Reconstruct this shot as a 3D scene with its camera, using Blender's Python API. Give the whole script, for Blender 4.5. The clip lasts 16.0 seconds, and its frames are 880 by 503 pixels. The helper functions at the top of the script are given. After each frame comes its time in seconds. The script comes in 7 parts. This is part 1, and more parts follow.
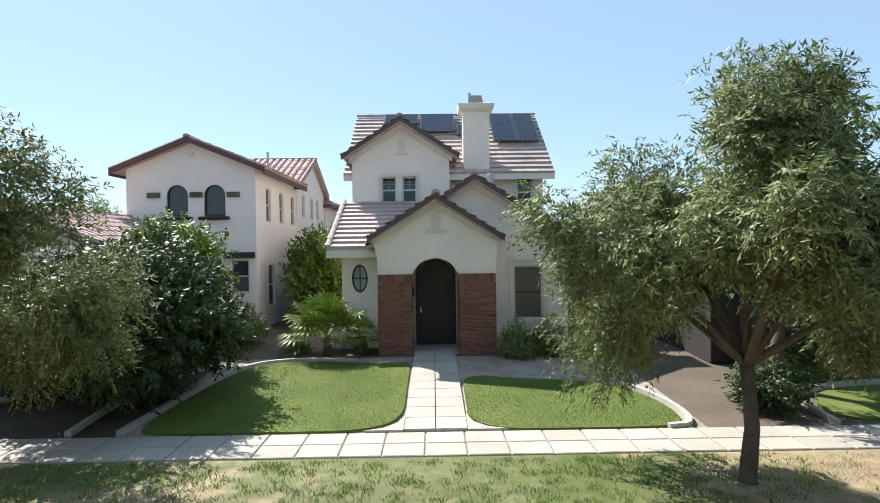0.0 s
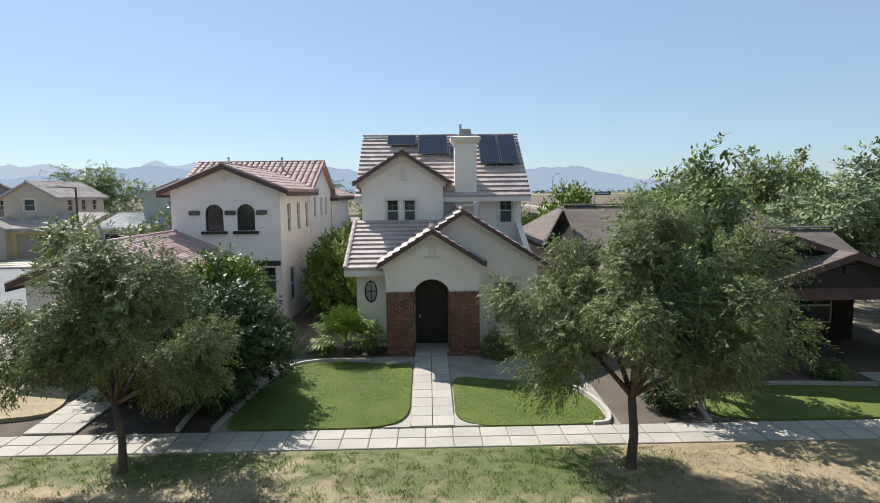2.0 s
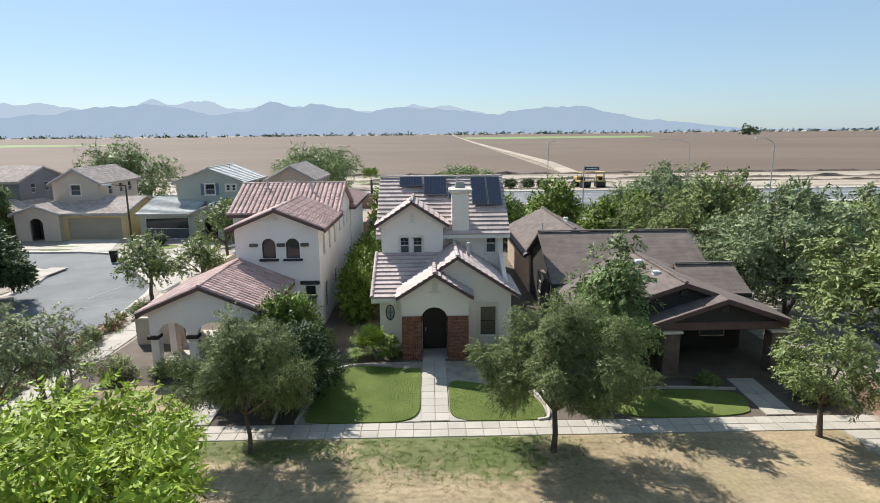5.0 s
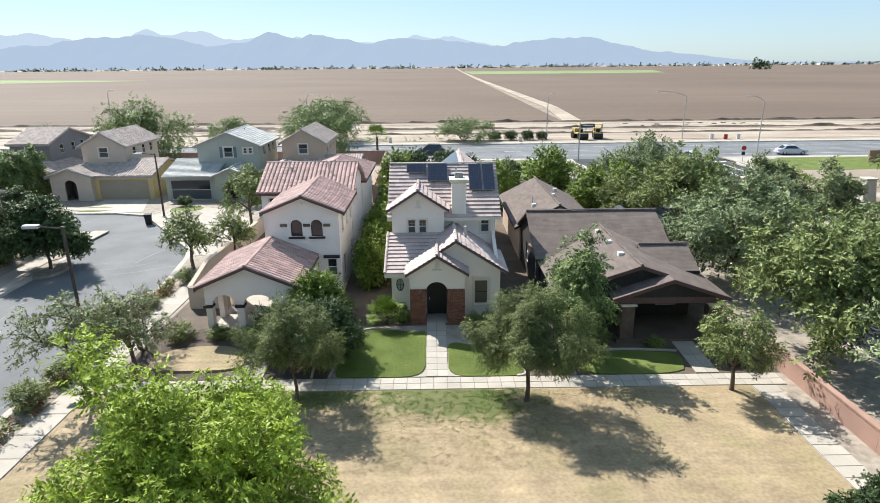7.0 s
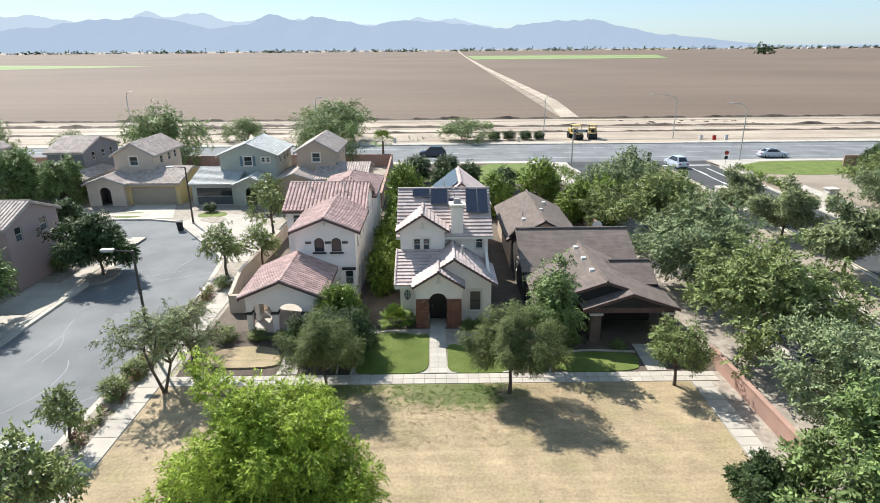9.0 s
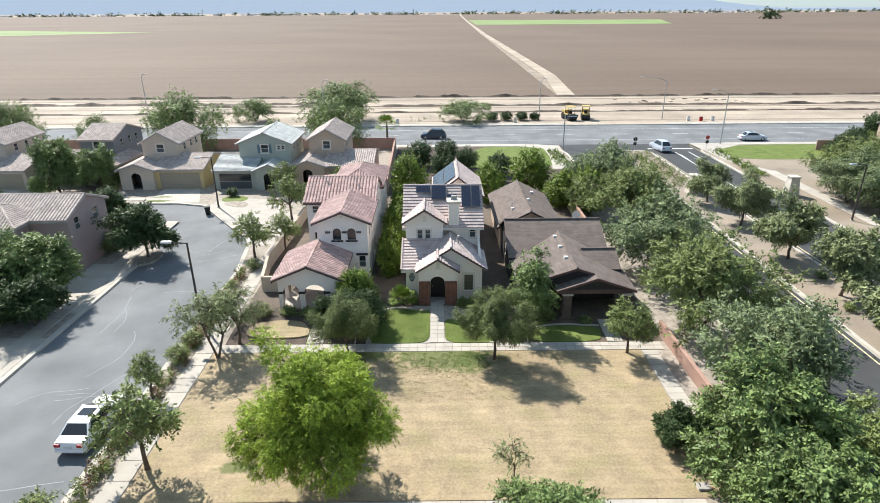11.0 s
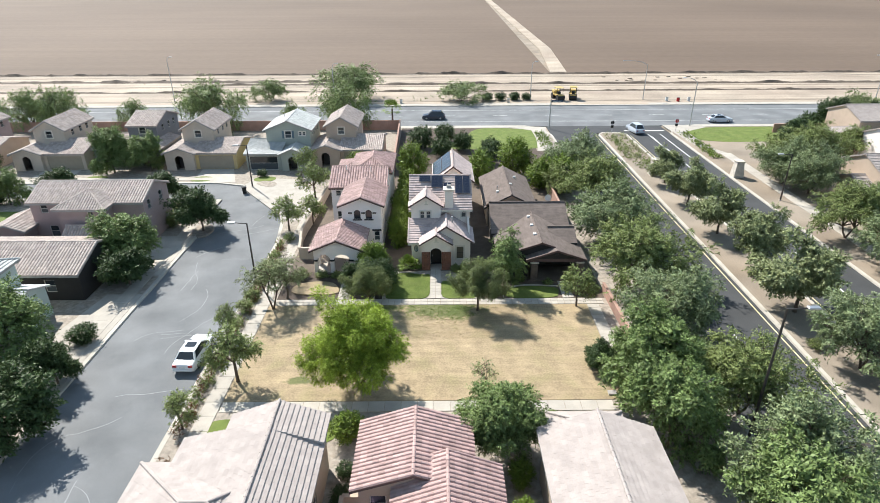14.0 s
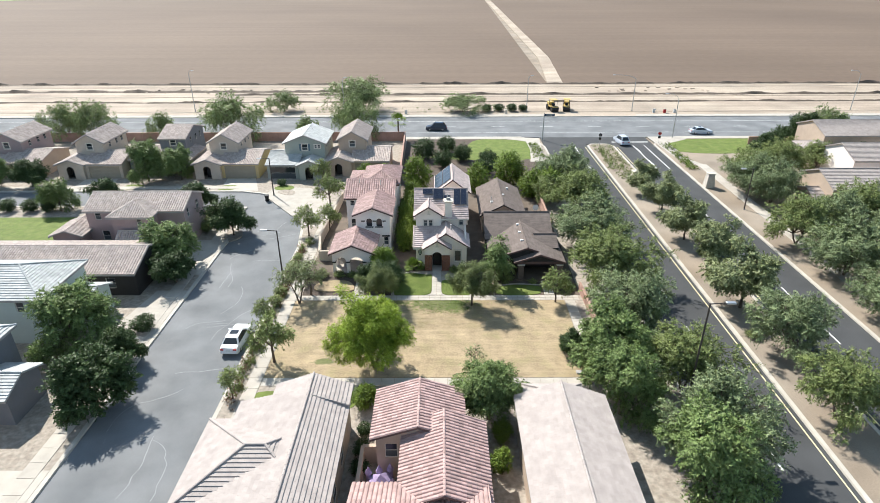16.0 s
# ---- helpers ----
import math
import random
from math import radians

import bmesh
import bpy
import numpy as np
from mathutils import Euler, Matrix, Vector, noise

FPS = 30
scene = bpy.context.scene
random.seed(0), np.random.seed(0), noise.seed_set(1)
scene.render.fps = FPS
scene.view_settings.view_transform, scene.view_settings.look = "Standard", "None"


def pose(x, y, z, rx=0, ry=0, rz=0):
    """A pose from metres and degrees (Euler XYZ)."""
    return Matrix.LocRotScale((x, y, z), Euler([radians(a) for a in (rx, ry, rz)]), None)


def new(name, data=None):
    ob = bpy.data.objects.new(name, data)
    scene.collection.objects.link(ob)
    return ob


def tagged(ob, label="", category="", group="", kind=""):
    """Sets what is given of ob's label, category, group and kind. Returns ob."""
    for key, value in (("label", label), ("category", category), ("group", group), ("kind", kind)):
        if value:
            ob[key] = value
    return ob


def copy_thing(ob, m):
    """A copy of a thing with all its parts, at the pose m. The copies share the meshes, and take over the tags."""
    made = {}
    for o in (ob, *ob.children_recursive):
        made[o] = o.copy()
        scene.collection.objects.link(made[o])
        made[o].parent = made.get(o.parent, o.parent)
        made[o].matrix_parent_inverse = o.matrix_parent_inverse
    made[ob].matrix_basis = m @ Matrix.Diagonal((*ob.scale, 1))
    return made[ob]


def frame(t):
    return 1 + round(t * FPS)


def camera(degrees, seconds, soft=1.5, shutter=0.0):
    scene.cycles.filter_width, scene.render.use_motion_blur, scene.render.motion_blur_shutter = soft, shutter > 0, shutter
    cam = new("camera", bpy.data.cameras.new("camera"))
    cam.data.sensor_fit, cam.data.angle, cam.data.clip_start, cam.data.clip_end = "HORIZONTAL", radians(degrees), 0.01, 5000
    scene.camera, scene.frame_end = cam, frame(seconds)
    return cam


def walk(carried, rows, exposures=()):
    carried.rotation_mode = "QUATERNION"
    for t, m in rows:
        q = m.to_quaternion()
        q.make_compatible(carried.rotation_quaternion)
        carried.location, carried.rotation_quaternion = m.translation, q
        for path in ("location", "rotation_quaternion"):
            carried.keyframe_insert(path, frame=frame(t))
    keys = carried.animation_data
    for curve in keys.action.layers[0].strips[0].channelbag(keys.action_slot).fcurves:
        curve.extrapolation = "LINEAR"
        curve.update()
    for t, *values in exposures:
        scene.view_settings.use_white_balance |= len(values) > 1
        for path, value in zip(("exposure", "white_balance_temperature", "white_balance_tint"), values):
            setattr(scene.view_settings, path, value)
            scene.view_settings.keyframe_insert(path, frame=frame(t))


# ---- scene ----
cam = camera(73.80, 16.0, soft=0.9)
# seconds, place, yaw, pitch, roll
ROWS = [
    (0, -1.002, 1.931, 3.038, -0.66, -0.74, -0.76),
    (0.5, -1.014, 1.100, 3.502, -0.86, -1.89, -0.74),
    (1, -1.025, 0.183, 4.075, -1.00, -3.21, -0.72),
    (1.5, -1.036, -0.798, 4.730, -1.09, -4.55, -0.70),
    (2, -1.047, -1.826, 5.445, -1.15, -5.72, -0.69),
    (2.5, -1.057, -2.885, 6.204, -1.17, -6.64, -0.67),
    (3, -1.066, -3.966, 6.996, -1.16, -7.28, -0.65),
    (3.5, -1.074, -5.061, 7.813, -1.13, -7.93, -0.64),
    (4, -1.081, -6.168, 8.649, -1.08, -9.01, -0.62),
    (6.5, -1.092, -11.895, 13.065, -0.70, -16.06, -0.54),
    (7, -1.088, -13.113, 13.999, -0.63, -17.71, -0.52),
    (7.5, -1.082, -14.372, 14.952, -0.56, -18.44, -0.50),
    (8, -1.073, -15.679, 15.925, -0.49, -18.64, -0.48),
    (8.5, -1.062, -17.043, 16.920, -0.44, -18.93, -0.47),
    (9, -1.048, -18.472, 17.935, -0.39, -19.28, -0.45),
    (11.5, -0.926, -26.791, 23.282, -0.27, -23.45, -0.36),
    (12, -0.891, -28.706, 24.394, -0.25, -24.25, -0.35),
    (12.5, -0.851, -30.700, 25.517, -0.24, -25.14, -0.33),
    (13, -0.807, -32.765, 26.651, -0.23, -25.98, -0.31),
    (13.5, -0.759, -34.890, 27.798, -0.21, -26.39, -0.30),
    (14, -0.706, -37.059, 28.960, -0.18, -26.30, -0.28),
    (14.5, -0.648, -39.252, 30.143, -0.14, -26.25, -0.26),
    (15, -0.585, -41.446, 31.358, -0.07, -26.28, -0.25),
    (15.5, -0.517, -43.612, 32.615, 0.02, -26.34, -0.23),
    (16, -0.443, -45.714, 33.934, 0.14, -26.48, -0.21),
]
walk(cam, [(t, pose(x, y, z, 90 + pitch, 0, yaw) @ pose(0, 0, 0, 0, 0, roll)) for t, x, y, z, yaw, pitch, roll in ROWS],
     [(0, 0.94), (1.5, 0.59), (3.5, 0.40), (4.2, 0.41), (6.5, 0.72), (16, 0.75)])

# ---- world, sun, exposure ----
SUN_AZ, SUN_EL = (-0.60, 0.80), radians(46)
world = bpy.data.worlds.new("world")
scene.world = world
world.use_nodes = True
wn = world.node_tree
sky = wn.nodes.new("ShaderNodeTexSky")
sky.sky_type, sky.sun_disc, sky.sun_elevation = "NISHITA", False, SUN_EL
sky.sun_rotation = math.atan2(SUN_AZ[0], SUN_AZ[1])
sky.air_density, sky.dust_density, sky.ozone_density = 1.0, 0.35, 2.6
wn.nodes["Background"].inputs["Strength"].default_value = 0.0625
tint = wn.nodes.new("ShaderNodeVectorMath")
tint.operation = "MULTIPLY"
tint.inputs[1].default_value = (0.63, 0.70, 0.80)
haze = wn.nodes.new("ShaderNodeVectorMath")
haze.operation = "ADD"
haze.inputs[1].default_value = (2.5, 3.45, 4.15)
wn.links.new(sky.outputs[0], tint.inputs[0])
wn.links.new(tint.outputs[0], haze.inputs[0])
wn.links.new(haze.outputs[0], wn.nodes["Background"].inputs["Color"])
sun_data = bpy.data.lights.new("sun", "SUN")
sun_data.energy, sun_data.angle, sun_data.color = 5.0, radians(0.5), (1.0, 0.965, 0.90)
sun = new("sun", sun_data)
sun_way = Vector((SUN_AZ[0] * math.cos(SUN_EL), SUN_AZ[1] * math.cos(SUN_EL), math.sin(SUN_EL)))
sun.matrix_world = Matrix.Translation((0, 0, 60)) @ sun_way.to_track_quat("Z", "Y").to_matrix().to_4x4()
rng = random.Random(7)


# ---- materials ----
def mat(name, col, rough=0.85, var=0.15, scale=1.5, fine=30.0, bump=0.15, island=0.0, obj=0.0, metal=0.0, spec=0.3, second=None, mix_scale=0.3, thresh=(0.4, 0.62), translucent=0.0, streak=None, patch=False):
    """A procedural surface: base colour, broad stains, fine grain and relief."""
    m = bpy.data.materials.new(name)
    m.use_nodes = True
    nt = m.node_tree
    N, L = nt.nodes, nt.links
    b = N["Principled BSDF"]
    b.inputs["Roughness"].default_value, b.inputs["Metallic"].default_value = rough, metal
    b.inputs["Specular IOR Level"].default_value = spec
    geo = N.new("ShaderNodeNewGeometry")
    pos = geo.outputs["Position"]

    def noise_tex(s, detail=4.0):
        n = N.new("ShaderNodeTexNoise")
        n.inputs["Scale"].default_value, n.inputs["Detail"].default_value = s, detail
        L.new(pos, n.inputs["Vector"])
        return n.outputs["Fac"]

    def mixed(fac, a, c, kind="MIX"):
        x = N.new("ShaderNodeMix")
        x.data_type, x.blend_type = "RGBA", kind
        for s, v in ((x.inputs[0], fac), (x.inputs[6], a), (x.inputs[7], c)):
            if hasattr(v, "is_linked"):
                L.new(v, s)
            else:
                s.default_value = v
        return x.outputs[2]

    def ranged(v, a, b2, lo, hi):
        r = N.new("ShaderNodeMapRange")
        L.new(v, r.inputs[0])
        for k, q in zip((1, 2, 3, 4), (a, b2, lo, hi)):
            r.inputs[k].default_value = q
        return r.outputs[0]

    def scaled(c, v):
        x = N.new("ShaderNodeVectorMath")
        x.operation = "SCALE"
        L.new(c, x.inputs[0])
        L.new(v, x.inputs["Scale"])
        return x.outputs[0]

    rgb = N.new("ShaderNodeRGB")
    rgb.outputs[0].default_value = (*col, 1)
    c = rgb.outputs[0]
    if second:
        c = mixed(ranged(noise_tex(mix_scale, 6), thresh[0], thresh[1], 0, 1), c, (*second, 1))
    c = scaled(c, ranged(noise_tex(scale), 0.3, 0.7, 1 - var, 1 + var))
    if patch:
        # watered ground that has stayed green: round blots with ragged edges
        for centre, size in (((-0.7, 10.0, 0), (3.6, 2.1, 1)), ((1.2, 9.0, 0), (1.3, 1.5, 1)), ((-11.6, -0.9, 0), (1.0, 0.45, 1)), ((-7.5, 9.8, 0), (3.5, 1.0, 1))):
            mp = N.new("ShaderNodeVectorMath")
            mp.operation = "SUBTRACT"
            L.new(pos, mp.inputs[0])
            mp.inputs[1].default_value = centre
            dv = N.new("ShaderNodeVectorMath")
            dv.operation = "DIVIDE"
            L.new(mp.outputs[0], dv.inputs[0])
            dv.inputs[1].default_value = size
            ln = N.new("ShaderNodeVectorMath")
            ln.operation = "LENGTH"
            L.new(dv.outputs[0], ln.inputs[0])
            ad = N.new("ShaderNodeMath")
            ad.operation = "ADD"
            L.new(ln.outputs["Value"], ad.inputs[0])
            L.new(ranged(noise_tex(1.4, 6), 0.3, 0.7, -0.35, 0.35), ad.inputs[1])
            c = mixed(ranged(ad.outputs[0], 0.7, 1.15, 0.8, 0), c, (0.085, 0.115, 0.03, 1))
    if streak:
        sv = N.new("ShaderNodeVectorMath")
        sv.operation = "MULTIPLY"
        L.new(pos, sv.inputs[0])
        sv.inputs[1].default_value = (streak[0], streak[1], 0.0)
        sn = N.new("ShaderNodeTexNoise")
        sn.inputs["Scale"].default_value, sn.inputs["Detail"].default_value = 1.0, 3.0
        L.new(sv.outputs[0], sn.inputs["Vector"])
        c = scaled(c, ranged(sn.outputs["Fac"], 0.3, 0.7, 1 - streak[2], 1 + streak[2]))
    grain = noise_tex(fine, 3)
    c = scaled(c, ranged(grain, 0.3, 0.7, 1 - var * 0.8, 1 + var * 0.8))
    if island:
        c = scaled(c, ranged(geo.outputs["Random Per Island"], 0, 1, 1 - island, 1 + island))
    if obj:
        oi = N.new("ShaderNodeObjectInfo")
        c = scaled(c, ranged(oi.outputs["Random"], 0, 1, 1 - obj, 1 + obj))
    L.new(c, b.inputs["Base Color"])
    if bump:
        bp = N.new("ShaderNodeBump")
        bp.inputs["Strength"].default_value, bp.inputs["Distance"].default_value = bump, 0.02
        L.new(grain, bp.inputs["Height"])
        L.new(bp.outputs[0], b.inputs["Normal"])
    if translucent:
        tr, mx = N.new("ShaderNodeBsdfTranslucent"), N.new("ShaderNodeMixShader")
        L.new(c, tr.inputs["Color"])
        mx.inputs[0].default_value = translucent
        L.new(b.outputs[0], mx.inputs[1])
        L.new(tr.outputs[0], mx.inputs[2])
        L.new(mx.outputs[0], N["Material Output"].inputs["Surface"])
    return m


M = dict(
    soil=mat("desert_soil", (0.29, 0.245, 0.195), var=0.2, scale=0.15, fine=9, second=(0.25, 0.2, 0.15), mix_scale=0.08),
    dirt=mat("bare_dirt", (0.39, 0.325, 0.255), var=0.2, scale=0.08, fine=2.5, second=(0.34, 0.275, 0.215), mix_scale=0.05, streak=(0.02, 0.5, 0.15)),
    field=mat("ploughed_field", (0.152, 0.109, 0.078), var=0.08, scale=0.01, fine=0.4, second=(0.133, 0.094, 0.066), mix_scale=0.006, streak=(0.004, 0.16, 0.07)),
    crop=mat("green_crop", (0.20, 0.26, 0.10), var=0.15, scale=0.02, fine=0.5),
    mulch=mat("brown_mulch", (0.09, 0.068, 0.053), var=0.25, scale=1.5, fine=25, bump=0.6),
    earth=mat("packed_earth", (0.125, 0.098, 0.076), var=0.2, scale=0.8, fine=25, bump=0.4),
    gravel=mat("gravel", (0.34, 0.30, 0.25), var=0.2, scale=3, fine=22, bump=0.5, second=(0.27, 0.23, 0.19), mix_scale=1.6),
    lawn=mat("green_lawn", (0.112, 0.155, 0.03), var=0.16, scale=0.9, fine=60, bump=0.9, second=(0.14, 0.175, 0.042), mix_scale=0.8),
    dry=mat("dry_lawn", (0.33, 0.255, 0.158), var=0.2, scale=0.9, fine=7, bump=0.5, second=(0.225, 0.19, 0.10), mix_scale=0.45, thresh=(0.48, 0.72), streak=(0.2, 2.2, 0.12), patch=True),
    asphalt=mat("asphalt", (0.18, 0.186, 0.19), var=0.17, scale=0.25, fine=40, second=(0.145, 0.152, 0.157), mix_scale=0.2),
    asphalt_new=mat("dark_asphalt", (0.06, 0.062, 0.064), var=0.14, scale=0.3, fine=40),
    tar=mat("crack_filler", (0.29, 0.295, 0.30), var=0.1),
    concrete=mat("concrete", (0.42, 0.385, 0.335), var=0.1, scale=0.8, fine=35, obj=0.07),
    kerb=mat("kerb_concrete", (0.46, 0.425, 0.37), var=0.12, scale=0.8),
    paint=mat("road_paint", (0.6, 0.6, 0.58), var=0.12, scale=2),
    yellow_paint=mat("yellow_paint", (0.66, 0.58, 0.36), var=0.12, scale=2),
    stucco=mat("cream_stucco", (0.82, 0.73, 0.64), var=0.05, scale=0.7, fine=60, bump=0.25),
    trim=mat("cream_trim", (0.70, 0.64, 0.55), var=0.05),
    stucco_white=mat("white_stucco", (0.82, 0.745, 0.70), var=0.05, scale=0.7, fine=60, bump=0.25),
    stucco_beige=mat("beige_stucco", (0.52, 0.44, 0.36), var=0.06, scale=0.7, fine=60, bump=0.25),
    stucco_tan=mat("tan_stucco", (0.47, 0.37, 0.29), var=0.06, scale=0.7, fine=60),
    stucco_sage=mat("grey_green_stucco", (0.36, 0.38, 0.33), var=0.06, scale=0.7, fine=60),
    stucco_yellow=mat("yellow_stucco", (0.56, 0.43, 0.22), var=0.06, scale=0.7, fine=60),
    stucco_pink=mat("mauve_stucco", (0.36, 0.275, 0.265), var=0.06, scale=0.7, fine=60),
    stucco_teal=mat("pale_teal_stucco", (0.47, 0.53, 0.49), var=0.06, scale=0.7, fine=60),
    stucco_grey=mat("dark_grey_stucco", (0.19, 0.195, 0.21), var=0.06, scale=0.7, fine=60),
    siding=mat("brown_siding", (0.04, 0.036, 0.034), var=0.1, scale=1.0, fine=40),
    brown_trim=mat("brown_fascia", (0.115, 0.075, 0.068), var=0.12),
    grey_trim=mat("grey_fascia", (0.35, 0.33, 0.31), var=0.1),
    tile=mat("grey_pink_roof_tile", (0.46, 0.375, 0.35), var=0.12, scale=1.2, fine=40, island=0.14, obj=0.12, rough=0.75),
    tile_red=mat("red_clay_tile", (0.41, 0.28, 0.255), var=0.14, scale=1.2, fine=40, island=0.2, rough=0.75),
    tile_pale=mat("pale_concrete_tile", (0.39, 0.34, 0.312), var=0.1, scale=1.2, fine=40, island=0.06, rough=0.75),
    tile_brown=mat("brown_concrete_tile", (0.43, 0.36, 0.32), var=0.14, scale=1.2, fine=40, island=0.16, rough=0.75),
    tile_grey=mat("grey_concrete_tile", (0.44, 0.45, 0.44), var=0.1, scale=1.2, fine=40, island=0.14, rough=0.75),
    shingle=mat("brown_shingle", (0.155, 0.125, 0.11), var=0.15, scale=1.5, fine=30, island=0.12, rough=0.9),
    brick=mat("red_brick", (0.22, 0.10, 0.068), var=0.2, scale=8, fine=60, obj=0.35, rough=0.9),
    mortar=mat("mortar", (0.34, 0.25, 0.2), var=0.1),
    block=mat("block_wall", (0.47, 0.40, 0.32), var=0.1, scale=1, fine=30),
    block_red=mat("red_block_wall", (0.38, 0.24, 0.19), var=0.12, scale=1, fine=30),
    glass=mat("window_glass", (0.028, 0.032, 0.036), rough=0.06, var=0.05, bump=0.0, spec=0.6),
    # oval pane: the reflected sky is put in as a pale base colour
    pale_glass=mat("sky_toned_glass", (0.33, 0.38, 0.38), rough=0.08, var=0.1, bump=0.0, spec=0.6),
    screen=mat("insect_screen", (0.075, 0.085, 0.09), rough=0.5, var=0.1, bump=0.0),
    frame=mat("window_frame", (0.62, 0.58, 0.52), rough=0.5, var=0.04),
    dark=mat("dark_bronze", (0.035, 0.033, 0.032), rough=0.45, var=0.1),
    shutter=mat("blue_grey_shutter", (0.12, 0.17, 0.2), var=0.1),
    garage=mat("garage_door_paint", (0.33, 0.29, 0.225), rough=0.6, var=0.05),
    solar=mat("solar_cell", (0.018, 0.024, 0.045), rough=0.12, var=0.1, bump=0.0, spec=0.5),
    alu=mat("aluminium", (0.5, 0.51, 0.52), rough=0.4, metal=0.8, var=0.05),
    pole=mat("galvanised_steel", (0.42, 0.42, 0.41), rough=0.5, metal=0.3, var=0.08),
    pole_dark=mat("dark_pole_paint", (0.06, 0.05, 0.045), rough=0.5, var=0.08),
    bark=mat("bark", (0.12, 0.09, 0.07), var=0.25, scale=4, fine=40, bump=0.6),
    white=mat("white_car_paint", (0.78, 0.78, 0.78), rough=0.2, var=0.02, bump=0.0, spec=0.6),
    darkcar=mat("dark_car_paint", (0.03, 0.035, 0.05), rough=0.2, var=0.02, bump=0.0, spec=0.6),
    silver=mat("silver_car_paint", (0.5, 0.54, 0.6), rough=0.25, var=0.02, bump=0.0, spec=0.6),
    rubber=mat("rubber", (0.02, 0.02, 0.02), rough=0.8, var=0.1),
    solar_frame=mat("dark_anodised_frame", (0.12, 0.125, 0.135), rough=0.4, metal=0.6, var=0.05),
    blind=mat("tan_window_blind", (0.10, 0.088, 0.07), rough=0.35, var=0.08, bump=0.0, spec=0.6),
    dark_stone=mat("brown_stone", (0.13, 0.10, 0.085), var=0.2, scale=3, obj=0.2),
    straw=mat("straw_blades", (0.36, 0.29, 0.16), var=0.2, bump=0.0, island=0.3),
    red=mat("red_plastic", (0.4, 0.03, 0.03), rough=0.4, var=0.1),
    machine=mat("machine_yellow", (0.5, 0.36, 0.12), rough=0.5, var=0.15),
    sign=mat("sign_blue", (0.03, 0.05, 0.09), rough=0.5, var=0.05),
    stone=mat("pale_stone", (0.55, 0.50, 0.43), var=0.12, scale=2),
    purple=mat("purple_fabric", (0.33, 0.26, 0.42), var=0.2, scale=3, rough=0.6),
    black=mat("black_plastic", (0.02, 0.02, 0.02), rough=0.5, var=0.1),
)
LEAF = {k: mat("leaves_" + k, c, rough=0.5, var=0.2, scale=0.8, fine=6, bump=0.0, island=0.4, spec=0.2, translucent=0.24 if k in ("ash", "bright", "grass") else 0.12) for k, c in dict(
    ash=(0.16, 0.195, 0.074), olive=(0.20, 0.245, 0.085), green=(0.16, 0.222, 0.075), dark=(0.055, 0.09, 0.032), palo=(0.20, 0.26, 0.10), bright=(0.27, 0.36, 0.045),
    grey=(0.205, 0.255, 0.125), pale=(0.24, 0.275, 0.13), lime=(0.145, 0.21, 0.034), grass=(0.165, 0.24, 0.05), bare=(0.17, 0.14, 0.11), rust=(0.20, 0.11, 0.06)).items()}


# ---- building helpers ----
def mesh(name, verts, faces, material, smooth=False):
    me = bpy.data.meshes.new(name)
    me.from_pydata([tuple(v) for v in verts], [], faces)
    me.materials.append(material)
    if smooth:
        me.polygons.foreach_set("use_smooth", [True] * len(me.polygons))
    me.update()
    return me


def part(name, bm, material, parent=None, label="", kind="", smooth=False):
    """Links a bmesh, or (verts, faces), as one mesh object under a thing or a part."""
    if isinstance(bm, tuple):
        me = mesh(name, bm[0], bm[1], material, smooth)
    elif isinstance(bm, bpy.types.Mesh):
        me = bm
    else:
        me = bpy.data.meshes.new(name)
        bm.to_mesh(me)
        bm.free()
        me.materials.append(material)
        if smooth:
            me.polygons.foreach_set("use_smooth", [True] * len(me.polygons))
    ob = new(name, me)
    ob.parent = parent
    return tagged(ob, label=label, kind=kind)


def thing(name, label, category, at=(0, 0, 0), turn=0.0, group="", kind=""):
    ob = new(name)
    ob.matrix_basis = pose(*at, 0, 0, turn)
    return tagged(ob, label, category, group, kind)


def boxes(*bs):
    """Verts and faces of boxes (x0, x1, y0, y1, z0, z1)."""
    v, f = [], []
    for x0, x1, y0, y1, z0, z1 in bs:
        n = len(v)
        v += [(x0, y0, z0), (x1, y0, z0), (x1, y1, z0), (x0, y1, z0), (x0, y0, z1), (x1, y0, z1), (x1, y1, z1), (x0, y1, z1)]
        f += [tuple(n + i for i in q) for q in ((0, 3, 2, 1), (4, 5, 6, 7), (0, 1, 5, 4), (1, 2, 6, 5), (2, 3, 7, 6), (3, 0, 4, 7))]
    return v, f


def bevel_box(x0, x1, y0, y1, z0, z1, r=0.02):
    bm = bmesh.new()
    bmesh.ops.create_cube(bm, size=1, matrix=Matrix.LocRotScale(((x0 + x1) / 2, (y0 + y1) / 2, (z0 + z1) / 2), None, (x1 - x0, y1 - y0, z1 - z0)))
    bmesh.ops.bevel(bm, geom=bm.edges[:], offset=r, segments=1, affect="EDGES")
    return bm


